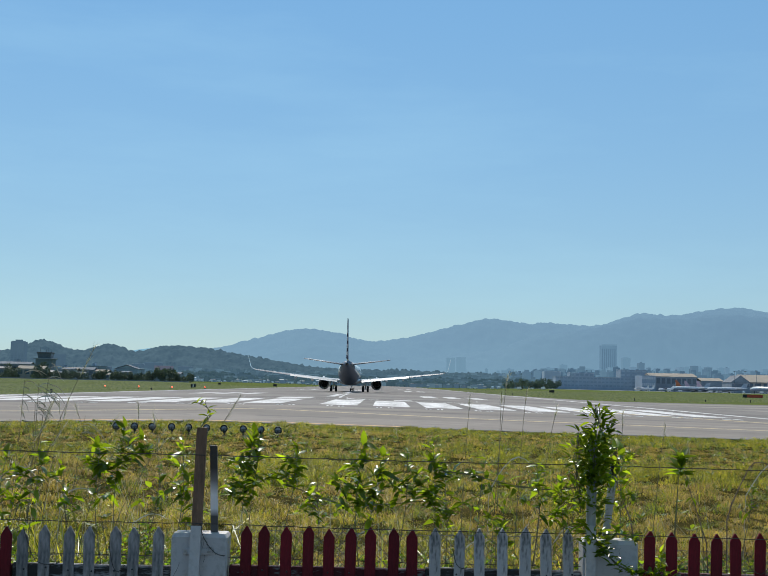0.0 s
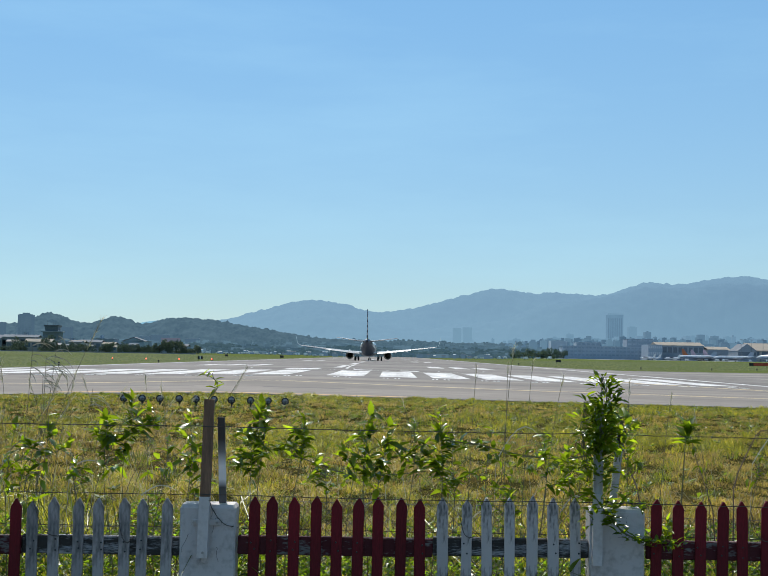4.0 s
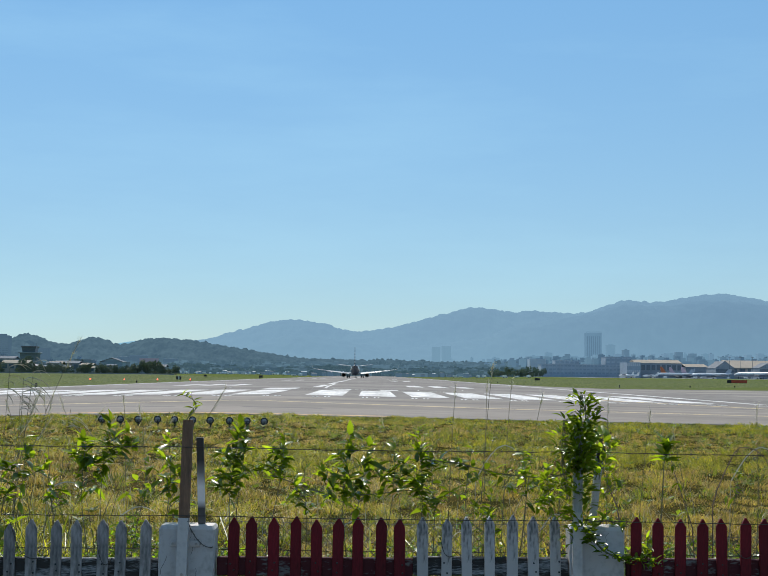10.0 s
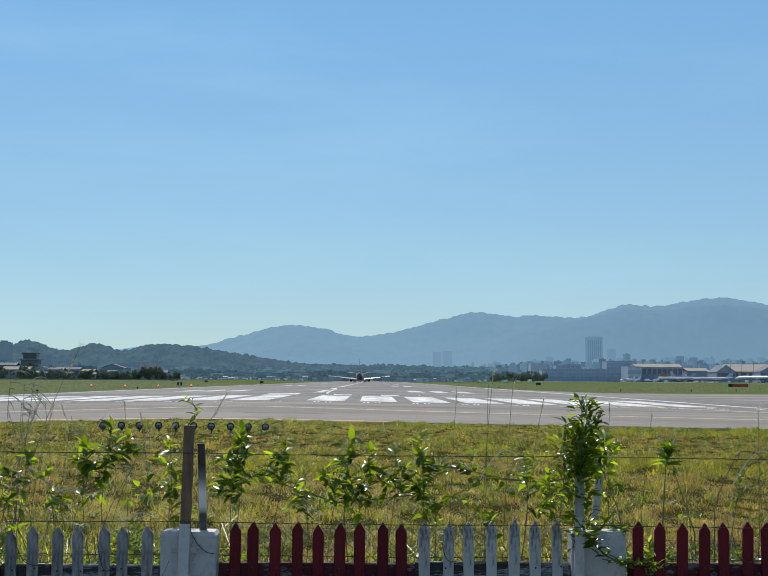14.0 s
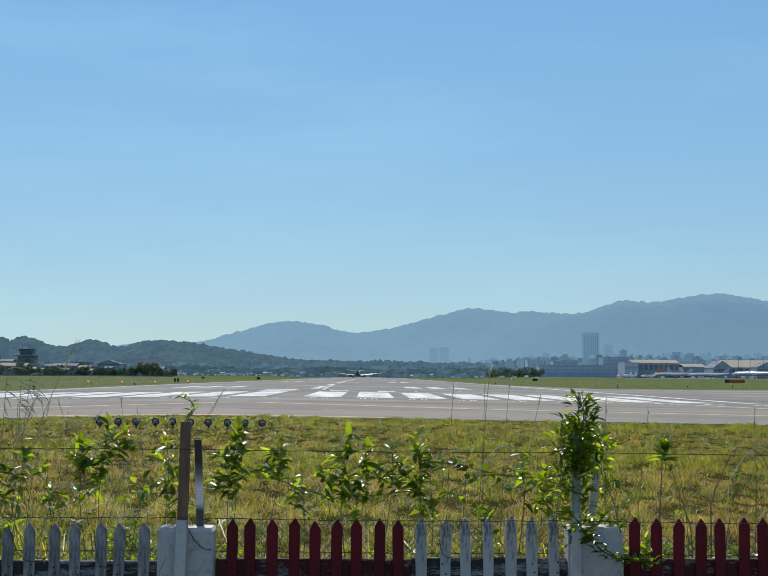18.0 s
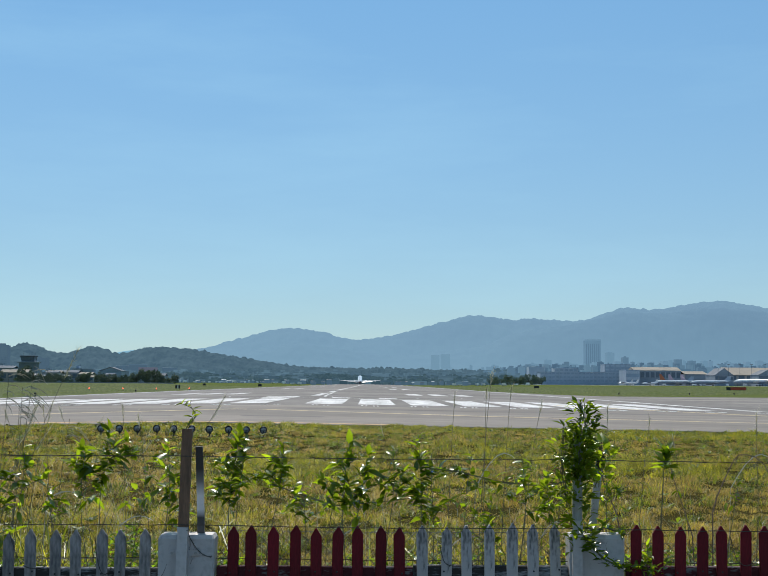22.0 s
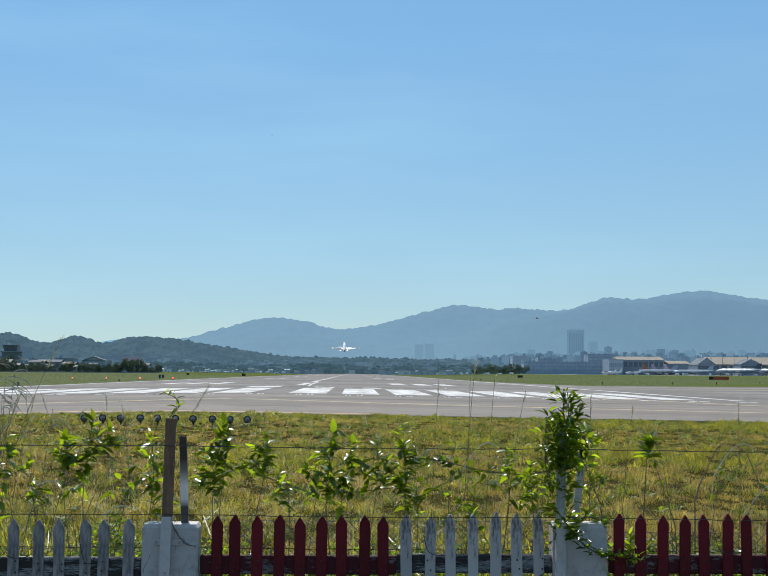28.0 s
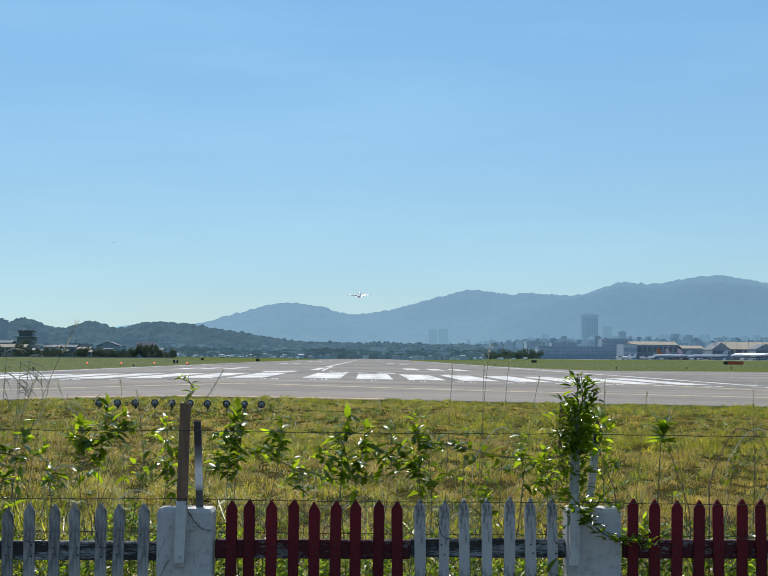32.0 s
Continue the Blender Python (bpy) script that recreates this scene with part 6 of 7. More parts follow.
building(-338, -312, 1870, 12, 5, 22, M_RED_HAZE, "long dull red block below the hill")
building(-306, -286, 1890, 12, 5, 22, M_APART, "grey block below the hill", roof=M_PALE_GLASS)

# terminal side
# wall and glass paled towards blue, painting the haze before the terminal
M_TERM = blue_grey("hazed_terminal_wall", (0.38, 0.465, 0.545), 0.2)
M_TERM_GLASS = blue_grey("hazed_window_glass", (0.31, 0.395, 0.47), 0.2)
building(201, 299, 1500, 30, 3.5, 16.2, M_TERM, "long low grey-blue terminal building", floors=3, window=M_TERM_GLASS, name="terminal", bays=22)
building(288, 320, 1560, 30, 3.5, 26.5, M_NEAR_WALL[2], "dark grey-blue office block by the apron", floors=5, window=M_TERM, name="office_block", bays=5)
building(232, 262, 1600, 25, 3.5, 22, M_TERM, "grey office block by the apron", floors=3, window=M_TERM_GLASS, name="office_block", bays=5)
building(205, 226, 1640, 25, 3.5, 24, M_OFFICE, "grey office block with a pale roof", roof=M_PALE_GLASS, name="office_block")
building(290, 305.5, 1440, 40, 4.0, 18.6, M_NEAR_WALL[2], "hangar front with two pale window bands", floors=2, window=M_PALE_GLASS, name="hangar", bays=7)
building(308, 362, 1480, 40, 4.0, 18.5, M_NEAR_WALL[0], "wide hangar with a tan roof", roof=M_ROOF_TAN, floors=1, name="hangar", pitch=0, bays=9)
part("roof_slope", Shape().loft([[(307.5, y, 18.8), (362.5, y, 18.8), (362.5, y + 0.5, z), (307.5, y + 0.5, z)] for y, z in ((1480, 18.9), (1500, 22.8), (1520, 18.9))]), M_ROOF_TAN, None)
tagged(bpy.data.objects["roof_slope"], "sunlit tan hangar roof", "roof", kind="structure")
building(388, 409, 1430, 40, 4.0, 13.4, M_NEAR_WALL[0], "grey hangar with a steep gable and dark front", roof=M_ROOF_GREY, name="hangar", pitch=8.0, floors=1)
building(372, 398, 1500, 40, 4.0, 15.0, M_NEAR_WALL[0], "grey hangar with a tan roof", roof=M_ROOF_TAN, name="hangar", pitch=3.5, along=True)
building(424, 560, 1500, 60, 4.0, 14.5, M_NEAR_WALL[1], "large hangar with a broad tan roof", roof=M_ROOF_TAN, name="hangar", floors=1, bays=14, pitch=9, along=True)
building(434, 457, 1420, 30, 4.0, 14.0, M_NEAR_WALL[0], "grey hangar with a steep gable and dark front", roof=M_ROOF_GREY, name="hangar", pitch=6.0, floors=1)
M_MAST = material("grey_mast_steel", (0.14, 0.17, 0.20), rough=0.7, scale=1)
for x in (383.5, 395, 407.5, 420.5, 435.3, 470):
    m = thing("floodlight_mast", "slender apron floodlight mast", "lamp", pose(x, 1400, ground_z(x, 1400)), "floodlight masts")
    part("pole", Shape().tube([(0, 0, 0), (0, 0, 24)], [0.3, 0.15], 8), M_MAST, m)
    part("lamp_head", Shape().box(-1.5, 1.5, -0.3, 0.3, 23.6, 24.2, 0.1), M_MAST, m)


# shade under the parked jets, put in as a darker colour
M_JET_UNDERSHADE = material("jet_underside_shade", (0.20, 0.25, 0.31), (0.16, 0.20, 0.26), scale=0.5, rough=0.5)
M_BLUE_FIN = material("blue_grey_tail_paint", (0.34, 0.41, 0.50), (0.28, 0.35, 0.44), scale=1, rough=0.5)


def tail_jet(x, y, nose, fin_mat, label, size=1.0):
    """A T-tailed jet parked side on, engines at its tail; nose: degrees about z, 0 along +y."""
    a = thing("parked_jet", label, "airplane", pose(x, y, ground_z(x, y), 0, 0, nose), "parked jets")
    k = size
    prof = [(20, 3.2, 0.1, 0.1), (19.2, 3.3, 0.8, 0.8), (17, 3.6, 1.5, 1.55), (14, 3.8, 1.7, 1.8), (-10, 3.8, 1.7, 1.8), (-15, 4.2, 1.3, 1.4), (-19, 4.8, 0.5, 0.6), (-20, 5.0, 0.2, 0.3)]
    hull = Shape().loft([ellipse(0, yy * k, z * k, rx * k, rz * k, 16) for yy, z, rx, rz in prof])
    # lower faces take the painted underside shade
    low = [1 if 4 <= j % 16 <= 11 else 0 for j in range(16 * (len(prof) - 1))] + [0, 0]
    part("fuselage", hull.mesh("fuselage", [M_AIR_PAINT, M_JET_UNDERSHADE], True, low), None, a, "white fuselage, the shade of its underside painted blue-grey")
    w = wing_shape([(1.0, 2 * k, 6 * k, 2.7 * k, 0.6), (15 * k, -6 * k, 1.8 * k, 3.6 * k, 0.2)])
    t = wing_shape([(0.0, -17.5 * k, 3.2 * k, 9.6 * k, 0.3), (6 * k, -19.8 * k, 1.3 * k, 9.8 * k, 0.1)])
    for f in ((lambda q: q), mirrored):
        part("wing", f(w), M_AIR_GREY, a, "grey wing", smooth=True)
        part("tailplane", f(t), M_AIR_PAINT, a)
        en = Shape().loft([ellipse(2.6 * k, yy * k, 4.4 * k, r * k, r * k, 14) for yy, r in ((-9, 0.6), (-9.4, 0.78), (-12, 0.8), (-14.5, 0.55))])
        part("engine", f(en), M_AIR_GREY, a, "grey tail engine", smooth=True)
        part("main_wheel", f(Shape().tube([(2.2 * k, -2 * k, 0.5 * k), (2.9 * k, -2 * k, 0.5 * k)], 0.55 * k, 14)), M_TYRE, a, "black tyre")
        part("gear_leg", f(Shape().tube([(2.5 * k, -2 * k, 0.5 * k), (2.5 * k, -2 * k, 3 * k)], 0.12 * k, 6)), M_STEEL, a)
    part("nose_gear", Shape().tube([(0, 16 * k, 0.0), (0, 16 * k, 2.6 * k)], 0.25 * k, 8), M_DARK_STEEL, a)
    part("fin", Shape().loft([[(0, yy * k, z * k), (0.2, (yy - c * 0.4) * k, z * k), (0, (yy - c) * k, z * k), (-0.2, (yy - c * 0.4) * k, z * k)] for yy, c, z in ((-12.5, 6.5, 4.9), (-16.8, 3.6, 9.7))]), fin_mat, a, "tail fin")
    s = Shape()
    for i in range(34):
        yy = 13 * k - i * 0.7 * k
        for sx in (-1, 1):
            s.box(sx * 1.71 * k - 0.02, sx * 1.71 * k + 0.02, yy, yy + 0.3, 4.1 * k, 4.5 * k)
    tagged(part("cabin_windows", s, M_AIR_DARK, a), kind="stuff")
    return a


tail_jet(311, 1300, 84, M_BLUE_FIN, "white T-tailed jet parked on the apron")
tail_jet(343, 1280, 84, M_BLUE_FIN, "white T-tailed jet parked on the apron with a pale tail")
tail_jet(366, 1205, 44, M_AIR_DARK, "white T-tailed jet with a dark tail parked on the apron", 1.2)
tail_jet(392, 1215, 40, M_AIR_DARK, "white T-tailed jet parked nose to the runway", 1.2)
tail_jet(424, 1235, 70, M_AIR_DARK, "white T-tailed jet with a dark tail parked on the apron", 1.1)
airliner("parked white airliner with an orange tail", pose(327, 1352, ground_z(327, 1352), 0, 0, -88), "parked_airliner", M_ORANGE_FIN, "parked airliners")
airliner("parked white airliner with a pinkish tail", pose(344, 1385, ground_z(344, 1385), 0, 0, -86), "parked_airliner", M_PINK_FIN, "parked airliners")
airliner("parked white airliner with a pinkish tail", pose(360, 1395, ground_z(360, 1395), 0, 0, -90), "parked_airliner", M_PINK_FIN, "parked airliners")


def prop_plane(x, y, nose, label):
    a = thing("turboprop", label, "airplane", pose(x, y, ground_z(x, y), 0, 0, nose), "parked turboprops")
    part("fuselage", Shape().loft([ellipse(0, yy, z, r, r, 12) for yy, z, r in ((7.5, 2.0, 0.1), (6.5, 2.0, 0.7), (4, 2.1, 1.0), (-3, 2.1, 1.0), (-7, 2.6, 0.35))]), M_AIR_PAINT, a, "white fuselage", smooth=True)
    part("fin", Shape().loft([[(0, -4.6, 2.6), (0.1, -6, 2.6), (0, -7.4, 2.6), (-0.1, -6, 2.6)], [(0, -6.4, 5.6), (0.08, -6.9, 5.6), (0, -7.7, 5.6), (-0.08, -6.9, 5.6)]]), M_AIR_PAINT, a)
    w = wing_shape([(0.5, 2.0, 2.6, 3.0, 0.35), (9, 1.4, 1.4, 3.3, 0.15)])
    t = wing_shape([(0.1, -5.6, 1.6, 5.4, 0.12), (3, -5.9, 1.0, 5.5, 0.08)])
    for f in ((lambda q: q), mirrored):
        part("wing", f(w), M_AIR_PAINT, a)
        part("tailplane", f(t), M_AIR_PAINT, a)
        part("engine", f(Shape().tube([(3, 3.4, 2.9), (3, 2.8, 2.9), (3, 0, 2.9)], [0.15, 0.42, 0.35], 10)), M_AIR_DARK, a)
        part("wheel", f(Shape().tube([(1.4, 0, 0.4), (1.7, 0, 0.4)], 0.4, 10)), M_TYRE, a)
        part("gear_leg", f(Shape().tube([(1.5, 0, 0.4), (1.5, 0, 2.9)], 0.08, 6)), M_STEEL, a)
    return a


prop_plane(241, 1200, 60, "small white turboprop parked on the apron")
prop_plane(249, 1215, 70, "small white turboprop parked on the apron")
prop_plane(262, 1190, 95, "small white turboprop parked on the apron")

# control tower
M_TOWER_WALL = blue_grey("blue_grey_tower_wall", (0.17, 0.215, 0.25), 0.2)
ct = thing("control_tower", "squat control tower with a dark glazed cab", "building", pose(-241, 900, 1.7))
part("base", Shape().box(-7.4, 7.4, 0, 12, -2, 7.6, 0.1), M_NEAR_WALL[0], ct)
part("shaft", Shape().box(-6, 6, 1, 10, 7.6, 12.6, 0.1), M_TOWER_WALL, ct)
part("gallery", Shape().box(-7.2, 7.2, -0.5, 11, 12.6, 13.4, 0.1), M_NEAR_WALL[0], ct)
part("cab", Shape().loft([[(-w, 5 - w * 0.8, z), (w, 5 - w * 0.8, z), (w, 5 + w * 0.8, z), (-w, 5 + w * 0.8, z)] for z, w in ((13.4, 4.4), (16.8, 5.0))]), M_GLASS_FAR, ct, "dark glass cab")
part("cab_roof", Shape().box(-5.3, 5.3, 0.6, 9.4, 16.8, 17.6, 0.1), M_ROOF_DARK, ct)
for ax, ah in ((-3.8, 3.4), (0.5, 2.0), (2, 2.6), (4.2, 2.2)):
    part("antenna", Shape().tube([(ax, 5, 17.6), (ax, 5, 17.6 + ah)], 0.1, 5), M_DARK_STEEL, ct)

# sheds and houses on the far left
M_WHITE_ROOF = material("white_metal_roof", (0.75, 0.76, 0.76), (0.6, 0.6, 0.6), scale=0.3, rough=0.35)
for x0, x1, y, z1, wall, roof, pitch, label in (
        (-176, -163, 610, 4.6, 1, M_ROOF_TAN, 1.2, "long low shed with a pale roof"), (-158, -146, 640, 5.0, 0, M_ROOF_GREY, 1.0, "low shed with a grey roof"), (-158, -151, 625, 4.3, 1, M_ROOF_TAN, 1.2, "small tan house among trees"), (-196, -178, 640, 7.0, 0, M_ROOF_GREY, 1.0, "grey shed with a pale roof edge"),
        (-146, -139, 640, 4.2, 1, M_ROOF_TAN, 0.8, "small shed with a tan roof"), (-200, -184, 640, 6.2, 0, M_ROOF_GREY, 1.5, "grey shed beside trees"), (-122, -112, 700, 4.0, 0, M_ROOF_GREY, 1.0, "low grey shed beyond the turf")):
    building(x0, x1, y, 9, ground_z(x0, y), z1 + 1, M_NEAR_WALL[wall], label, roof=roof, pitch=pitch * 1.2, name="shed", floors=1, bays=4, along=True)
for i in range(13):
    x, w, h = -196 + 6.0 * i + fr.uniform(-2, 2), fr.uniform(2.2, 6.5), fr.uniform(2.6, 5.6)
    building(x - w / 2, x + w / 2, 600 + fr.uniform(-22, 60), 5, 0.9, 0.9 + h, fr.choice((M_NEAR_WALL[0], M_NEAR_WALL[1], M_NEAR_WALL[2], M_WALL_PALE)), "small low house among the trees", roof=fr.choice((M_ROOF_GREY, M_ROOF_TAN, M_ROOF_DARK)), pitch=fr.uniform(0.4, 1.0), name="house", floors=1, bays=2, along=True)["group"] = "houses among the trees"
building(-137.4, -126.0, 650, 9, 0.9, 7.0, M_NEAR_WALL[2], "dark gabled shed with a grey roof among trees", roof=M_ROOF_GREY, pitch=2.0, name="shed")
# walls glow in the backdrop's haze tone, so only the roofs stand out
for i in range(40):
    x = -185 + 300 * ((i + fr.random()) / 40) ** 1.3
    if -34 < x < 22:
        continue
    w = fr.uniform(1.6, 5.5)
    building(x - w / 2, x + w / 2, fr.uniform(1120, 1320), 7, 0.9, fr.uniform(2.0, 4.6), M_APART, "small house with a bright metal roof beyond the runway", roof=fr.choice((M_WHITE_ROOF, M_ROOF_GREY, M_ROOF_DARK)), pitch=fr.uniform(0.1, 0.35), name="house", along=True)["group"] = "houses beyond the runway"
tagged(part("perimeter_wall", Shape().box(-260, -84, 548, 548.3, 0.2, 1.25, 0.05), M_TOWER_WALL), "low grey perimeter wall before the trees", "wall", kind="structure")


def tree(x, y, h, w, mat, label, dens=1.0, name="tree", leaf=None):
    """A forked trunk and a ragged crown of leaf clumps with gaps."""
    z0 = ground_z(x, y)
    t = thing(name, label, "tree", pose(x, y, z0), "trees beyond the runway")
    s = Shape().tube([(0, 0, -0.3), (0.1, 0, h * 0.25), (0.05, 0.1, h * 0.6)], [h * 0.035, h * 0.025, h * 0.012], 6)
    lobes = []
    for i in range(max(5, int(7 * w / h))):
        a = fr.uniform(0, 6.28)
        r = fr.uniform(0.1, 0.42)
        c = Vector((math.cos(a) * r * w, math.sin(a) * r * w, h * fr.uniform(0.18, 0.82)))
        lobes.append((c, fr.uniform(0.16, 0.30) * min(w, h)))
        s.tube([(0.05, 0, h * 0.25), c * 0.6 + Vector((0, 0, h * 0.12)), c], [h * 0.014, h * 0.009, h * 0.004], 4)
    part("trunk", s, M_TRUNK, t)
    b = Shape()
    ls = leaf or h * 0.06
    for c, r in lobes:
        for _ in range(int(80 * dens)):
            d = Vector((fr.gauss(0, 1), fr.gauss(0, 1), fr.gauss(0, 1))).normalized()
            p = c + d * r * fr.uniform(0.55, 1.15)
            m = Matrix.LocRotScale(p, Euler((fr.uniform(0, 6.28), fr.uniform(0, 6.28), 0)), None)
            q = ls * fr.uniform(0.6, 1.4)
            b.add([m @ Vector(v) for v in ((-q, 0, 0), (0, -q * 0.6, q * 0.1), (q, 0, 0), (0, q * 0.6, q * 0.1))], [(0, 1, 2, 3)])
    part("crown", b, mat, t)
    return t


for x, y, h, w in ((-174, 590, 6.2, 7), (-169, 580, 5.0, 6), (-152, 558, 6.6, 6), (-147, 560, 5.6, 6), (-143, 575, 4.2, 6), (-138, 575, 3.6, 6), (-131, 580, 3.8, 7), (-126, 570, 4.8, 5), (-120, 575, 4.4, 6), (-114, 575, 4.0, 6),
                   (-108, 570, 4.6, 6), (-102, 560, 5.8, 7), (-98, 562, 6.6, 7), (-94, 558, 6.2, 7), (-90, 560, 5.0, 6), (-86, 566, 4.0, 5), (-163, 600, 4.2, 6), (-182, 575, 5.5, 7), (-188, 590, 6.5, 7), (-134, 690, 6.5, 7), (-236, 880, 12, 10), (-252, 880, 9, 10)):
    tree(x, y, h, w, M_TREE, "dark green bushy tree beyond the runway")
for i in range(18):
    x = -196 + 110 * i / 18 + fr.uniform(-2, 2)
    tree(x, 556 + fr.uniform(0, 30), fr.uniform(2.2, 4.2), fr.uniform(6, 10), M_TREE, "dark green bush before low sheds")
for i in range(84):
    x = -230 + 700 * i / 84 + fr.uniform(-6, 6)
    if -26 < x * 1000 / 1700 < 16 and i % 2:
        continue
    tree(x, 1720 + fr.uniform(-60, 60), fr.uniform(4.5, 9), fr.uniform(13, 24), M_TREE_BLUE, "hazy blue-green tree far beyond the runway", 0.6)
for x, y in ((165, 1380), (150, 1390), (178, 1400), (134, 1385), (142, 1370), (158, 1375), (171, 1372), (188, 1395)):
    tree(x, y, fr.uniform(8, 12), fr.uniform(12, 17), M_TREE_HAZE, "hazy blue-green tree by the terminal", 0.9)


def vehicle(x, y, turn, tall, label):
    v = thing("parked_van" if tall > 1.7 else "parked_car", label, "vehicle", pose(x, y, ground_z(x, y), 0, 0, turn), "parked vehicles")
    h = tall
    part("body", Shape().loft([[(-0.85, y0, 0.35), (0.85, y0, 0.35), (0.85, y0, z), (-0.85, y0, z)] for y0, z in ((-2.2, 0.8), (-2.1, h * 0.9), (0.9, h), (1.5, 1.0), (2.2, 0.75))]), M_CAR_WHITE, v)
    part("windscreen", Shape().loft([[(-0.75, 0.96, h * 0.96), (0.75, 0.96, h * 0.96), (0.75, 1.5, 1.06), (-0.75, 1.5, 1.06)], [(-0.75, 0.98, h * 0.97), (0.75, 0.98, h * 0.97), (0.75, 1.52, 1.08), (-0.75, 1.52, 1.08)]]), M_GLASS_FAR, v)
    for wx in (-0.86, 0.7):
        for wy in (-1.4, 1.35):
            part("wheel", Shape().tube([(wx, wy, 0.33), (wx + 0.16, wy, 0.33)], 0.33, 12), M_TYRE, v)


for i in range(22):
    x = -190 + 6.4 * i + fr.uniform(-3, 3)
    vehicle(x, 1080 + fr.uniform(-40, 60), fr.uniform(-100, 100), fr.choice((1.5, 1.5, 2.3, 2.6)), "white vehicle parked beyond the runway")
for i in range(9):
    vehicle(70 + 9 * i + fr.uniform(-3, 3), 1100 + fr.uniform(-40, 60), fr.uniform(-100, 100), fr.choice((1.5, 2.4)), "white vehicle parked beyond the runway")

for i in range(9):
    vehicle(250 + 18.0 * i + fr.uniform(-3, 3), 1195 + fr.uniform(-20, 45), fr.uniform(-100, 100), fr.choice((1.5, 1.9, 2.6)), "white service vehicle on the apron beside parked jets")

# rough edge of the airfield turf
def turf_tufts():
    r = np.random.default_rng(77)
    s = Shape()
    spots = [(-35.4 - (25 + 0.22 * yy) * r.random(), yy) for yy in 90 + 455 * r.random(26000) ** 1.1] + [(r.uniform(26, 60 + 0.24 * yy), yy) for yy in r.uniform(190, 800, 22000)]
    for x, y in spots:
        if 0 < x < 60 and y < 190:
            continue
        if x > 0 and y < (275 - 7 * (x - 24) if x < 35 else 195 + 1.75 * max(0, x - 40)):
            continue
        z, h, w = ground_z(x, y), r.uniform(0.03, 0.11), r.uniform(0.06, 0.16) * (1 + y / 400)
        a = r.uniform(-0.15, 0.15)
        s.add([(x - w, y, z - 0.02), (x + w, y, z - 0.02), (x + w * 0.5 + a, y + h * 2.5, z + h), (x - w * 0.6 + a, y + h * 2.2, z + h * 0.8)], [(0, 1, 2, 3)])
    tagged(part("turf_tufts", s, M_TURF_TUFT), "rough green tufts of the airfield turf", "grass", kind="stuff")


M_TURF_TUFT = leafy("turf_blade", (0.065, 0.095, 0.026), (0.145, 0.168, 0.055), rough=0.9, through=0.16, scale=0.2)
turf_tufts()

# ---- birds crossing the sky ----
M_BIRD = material("dark_feathers", (0.035, 0.03, 0.03), rough=0.7, scale=30)


def bird(label, span):
    b = thing("swallow", label, "bird")
    k = span / 0.32
    part("body", Shape().tube([(0, 0.085 * k, 0), (0, 0.06 * k, 0.003), (0, 0.02 * k, 0.004), (0, -0.04 * k, 0), (0, -0.07 * k, 0)], [0.003 * k, 0.014 * k, 0.019 * k, 0.012 * k, 0.005 * k], 8), M_BIRD, b, smooth=True)
    w = Shape().loft([[(x * k, y * k, z * k), (x * k, (y - c * 0.4) * k, (z + 0.004) * k), (x * k, (y - c) * k, z * k), (x * k, (y - c * 0.4) * k, (z - 0.002) * k)]
                      for x, y, c, z in ((0.01, 0.045, 0.06, 0.005), (0.06, 0.06, 0.05, 0.03), (0.11, 0.035, 0.035, 0.045), (0.16, -0.03, 0.008, 0.05))])
    part("wing", w, M_BIRD, b)
    part("wing", mirrored(w), M_BIRD, b)
    part("tail", Shape().loft([[(-0.006 * k, -0.06 * k, 0), (0.006 * k, -0.06 * k, 0), (0.006 * k, -0.06 * k, 0.003), (-0.006 * k, -0.06 * k, 0.003)], [(-0.028 * k, -0.13 * k, 0), (0.028 * k, -0.13 * k, 0), (0.028 * k, -0.13 * k, 0.002), (-0.028 * k, -0.13 * k, 0.002)]]), M_BIRD, b)
    return b


bird_near = bird("dark swallow in flight, wings swept back", 0.36)
bird_high = bird("dark swallow crossing the sky", 0.40)
bird_far = bird("tiny dark swallow high in the sky", 0.40)
bird_low = bird("dark swallow flying low before the mountains", 0.40)

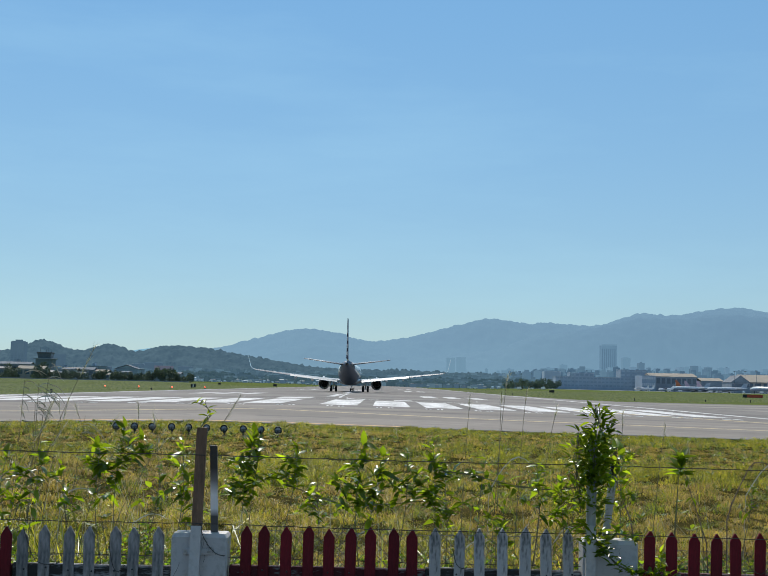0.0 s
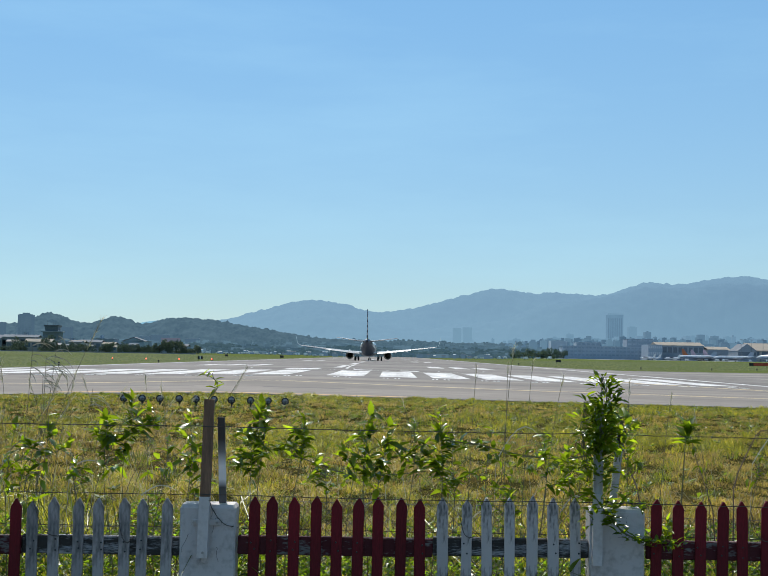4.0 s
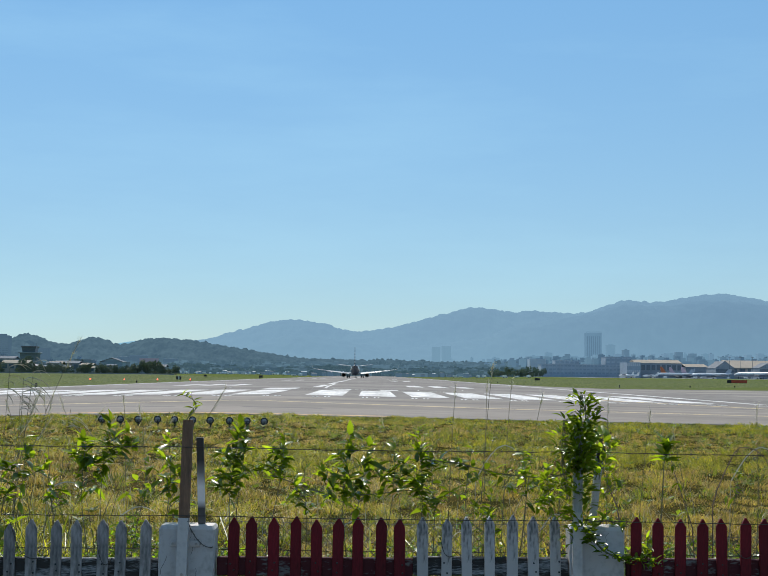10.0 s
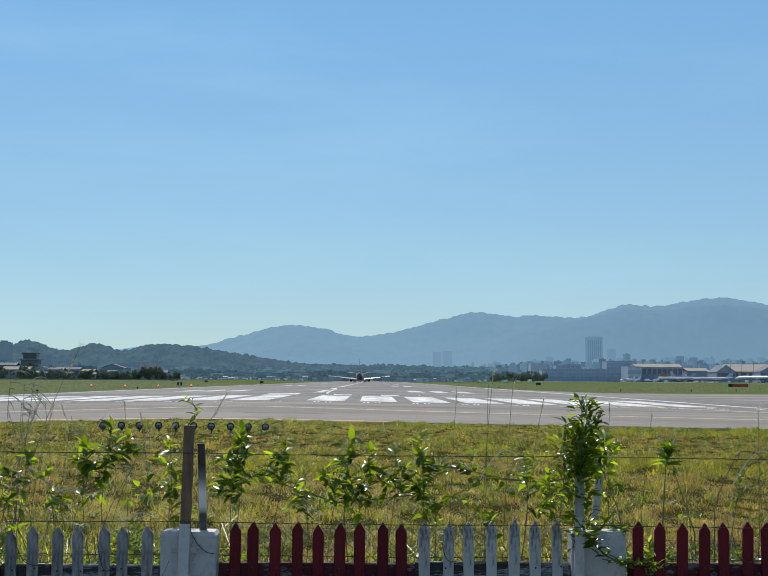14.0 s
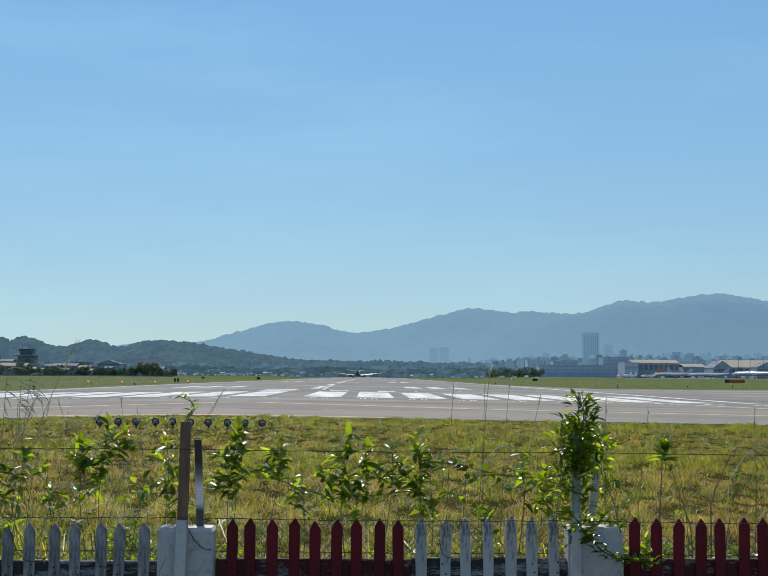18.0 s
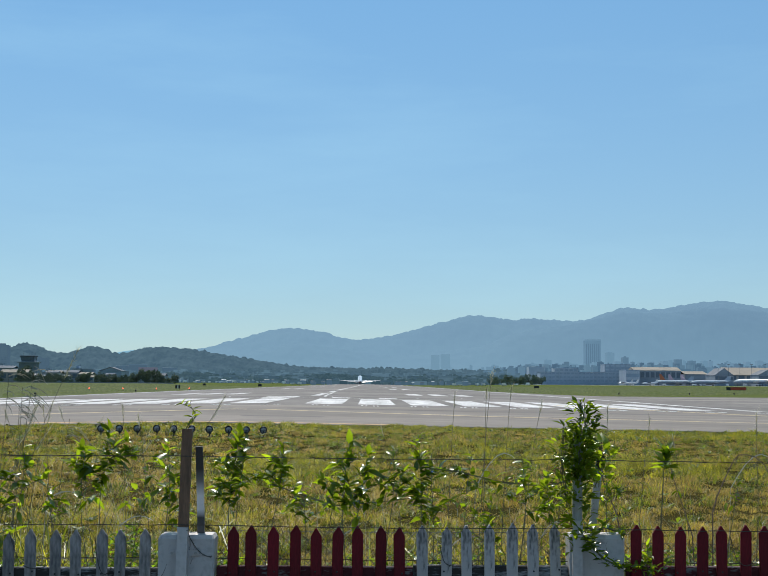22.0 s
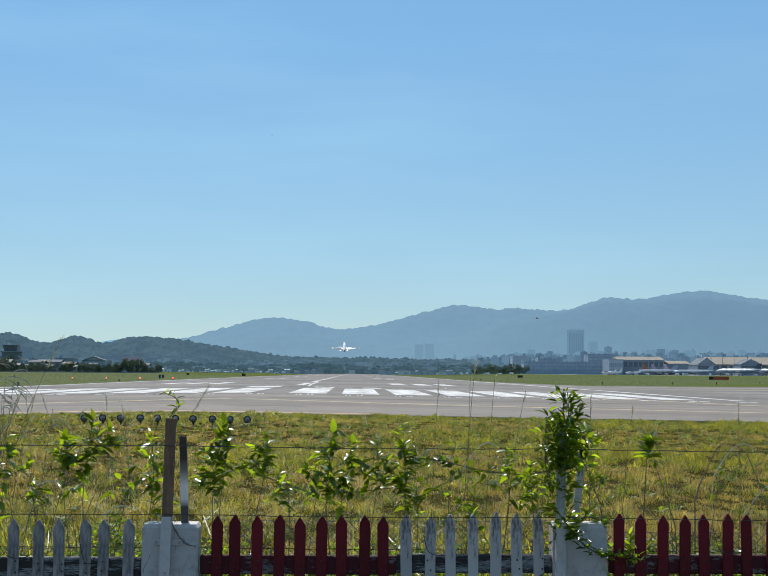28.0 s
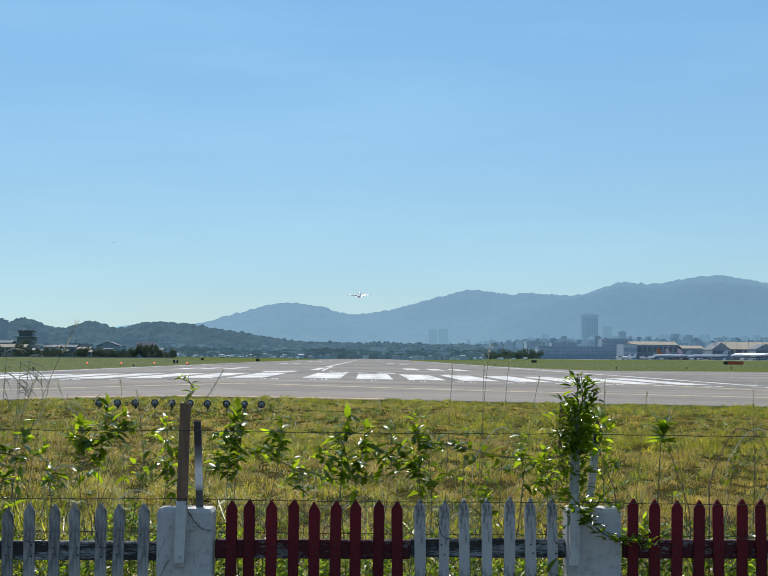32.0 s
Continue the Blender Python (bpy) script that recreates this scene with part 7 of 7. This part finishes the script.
# ---- what moves ----
def motions():
    # the take-off: seconds, sideways place, distance, height of the wheels, nose up, turn to the right
    flight = [(0, -6.3, 230, 0.30, 0, 0), (3, -5.7, 293, 0.29, 0, 0), (6, -5.9, 380, 0.28, 0, 0), (9, -6.2, 486, 0.28, 0, 0), (12, -6.2, 603, 0.28, 0, 0), (14, -6.2, 690, 0.28, 0, 0), (16, -6.8, 782, 0.28, 0, 0),
              (18, -7.4, 880, 0.35, 0, 0), (20, -7.8, 985, 0.55, 0, 0), (21, -8.2, 1036, 0.7, 3, 0), (22, -8.2, 1090, 0.9, 9, 0), (23, -8.2, 1145, 1.3, 12, 0), (24, -8.7, 1203, 3.7, 14, 0), (25, -9.2, 1263, 6.8, 15, 0),
              (26, -9.5, 1325, 11.6, 16, 0), (27.5, -10.0, 1420, 22.6, 18, 0), (28, -10.7, 1453, 27.0, 18, 0), (29, -11.2, 1524, 39.8, 18, 0.5), (30, -11.8, 1600, 53.4, 18, 1), (31, -11.9, 1690, 69.0, 18, 1.5), (32, -11.5, 1790, 87.0, 18, 2)]
    walk(jet, [(t, pose(x, y, z, up, 0, -turn)) for t, x, y, z, up, turn in flight])
    # the wheels fold away after lift-off
    for g, side in jet_gear:
        walk(g, [(0, pose(0, 0, 0)), (26.2, pose(0, 0, 0)), (28, pose(side * 2.3, 0, 2.2, 0, 0, 0) @ pose(0, 0, 0, 0, side * 42, 0) @ pose(-side * 2.3, 0, -2.2)), (29.8, pose(side * 2.3, 0, 2.2) @ pose(0, 0, 0, 0, side * 84, 0) @ pose(-side * 2.3, 0, -2.2)), (32, pose(side * 2.3, 0, 2.2) @ pose(0, 0, 0, 0, side * 84, 0) @ pose(-side * 2.3, 0, -2.2))])
    # birds: seconds, place, heading (degrees about z), bank
    for b, rows in ((bird_near, [(0, 150, 34, 5, 90, 0), (11.4, 13.5, 30.5, 6.2, 80, 0), (11.8, 8.55, 30, 8.24, 80, 15), (11.9, 7.34, 30, 9.0, 80, -30), (12.0, 6.15, 30, 9.7, 75, 55), (12.1, 4.87, 30, 10.42, 80, 10), (12.4, 1.2, 30.3, 12.0, 80, 0), (32, -260, 60, 40, 80, 0)]),
                    (bird_high, [(0, -290, 80, 40, -85, 0), (13.6, -17, 75.5, 31, -90, 0), (14.0, -4.73, 75, 24.7, -90, 0), (14.1, -3.34, 75, 23.34, -90, 15), (14.2, -1.86, 75, 22.31, -90, 0), (14.3, -0.3, 75, 21.58, -90, 20), (14.4, 1.4, 75, 20.94, -90, -10), (14.5, 3.28, 75, 20.54, -90, 15), (15.4, 19.5, 75, 18.5, -90, 0), (17, 46, 78, 16, -90, 0), (32, 280, 150, 20, -75, 0)]),
                    (bird_far, [(0, -180, 190, 90, -80, 0), (27, -16, 152, 38, -120, 0), (28, -9.88, 150, 29.77, -135, 0), (29, -4.9, 150, 18.66, -170, 0), (29.2, -4.49, 150, 16.56, -185, 10), (29.4, -4.5, 150, 14.95, -205, 25), (29.6, -5.28, 150, 14.45, -240, 35), (29.8, -6.99, 150, 14.76, -262, 20), (30, -9.0, 150, 15.47, -268, 0), (30.2, -10.75, 150, 15.87, -270, 0), (30.6, -14.11, 150, 15.2, -270, 0), (32, -30, 150, 15, -270, 0)]),
                    (bird_low, [(0, 340, 140, 12, 75, 0), (27, 28.2, 80.5, 4.9, 90, 0), (27.5, 19.06, 80, 5.02, 90, 20), (28, 11.56, 80, 5.19, 90, -15), (28.6, 3.68, 80, 6.36, 90, 10), (29, -1.37, 80, 5.87, 90, 25), (29.2, -3.92, 80, 5.26, 90, -10), (30.2, -16.88, 80, 4.65, 90, 10), (30.5, -20.45, 80, 5.13, 90, -20), (32, -38, 80, 7, 90, 0)])):
        walk(b, [(t, pose(x, y, z, 0, bank, turn)) for t, x, y, z, turn, bank in rows])


motions()
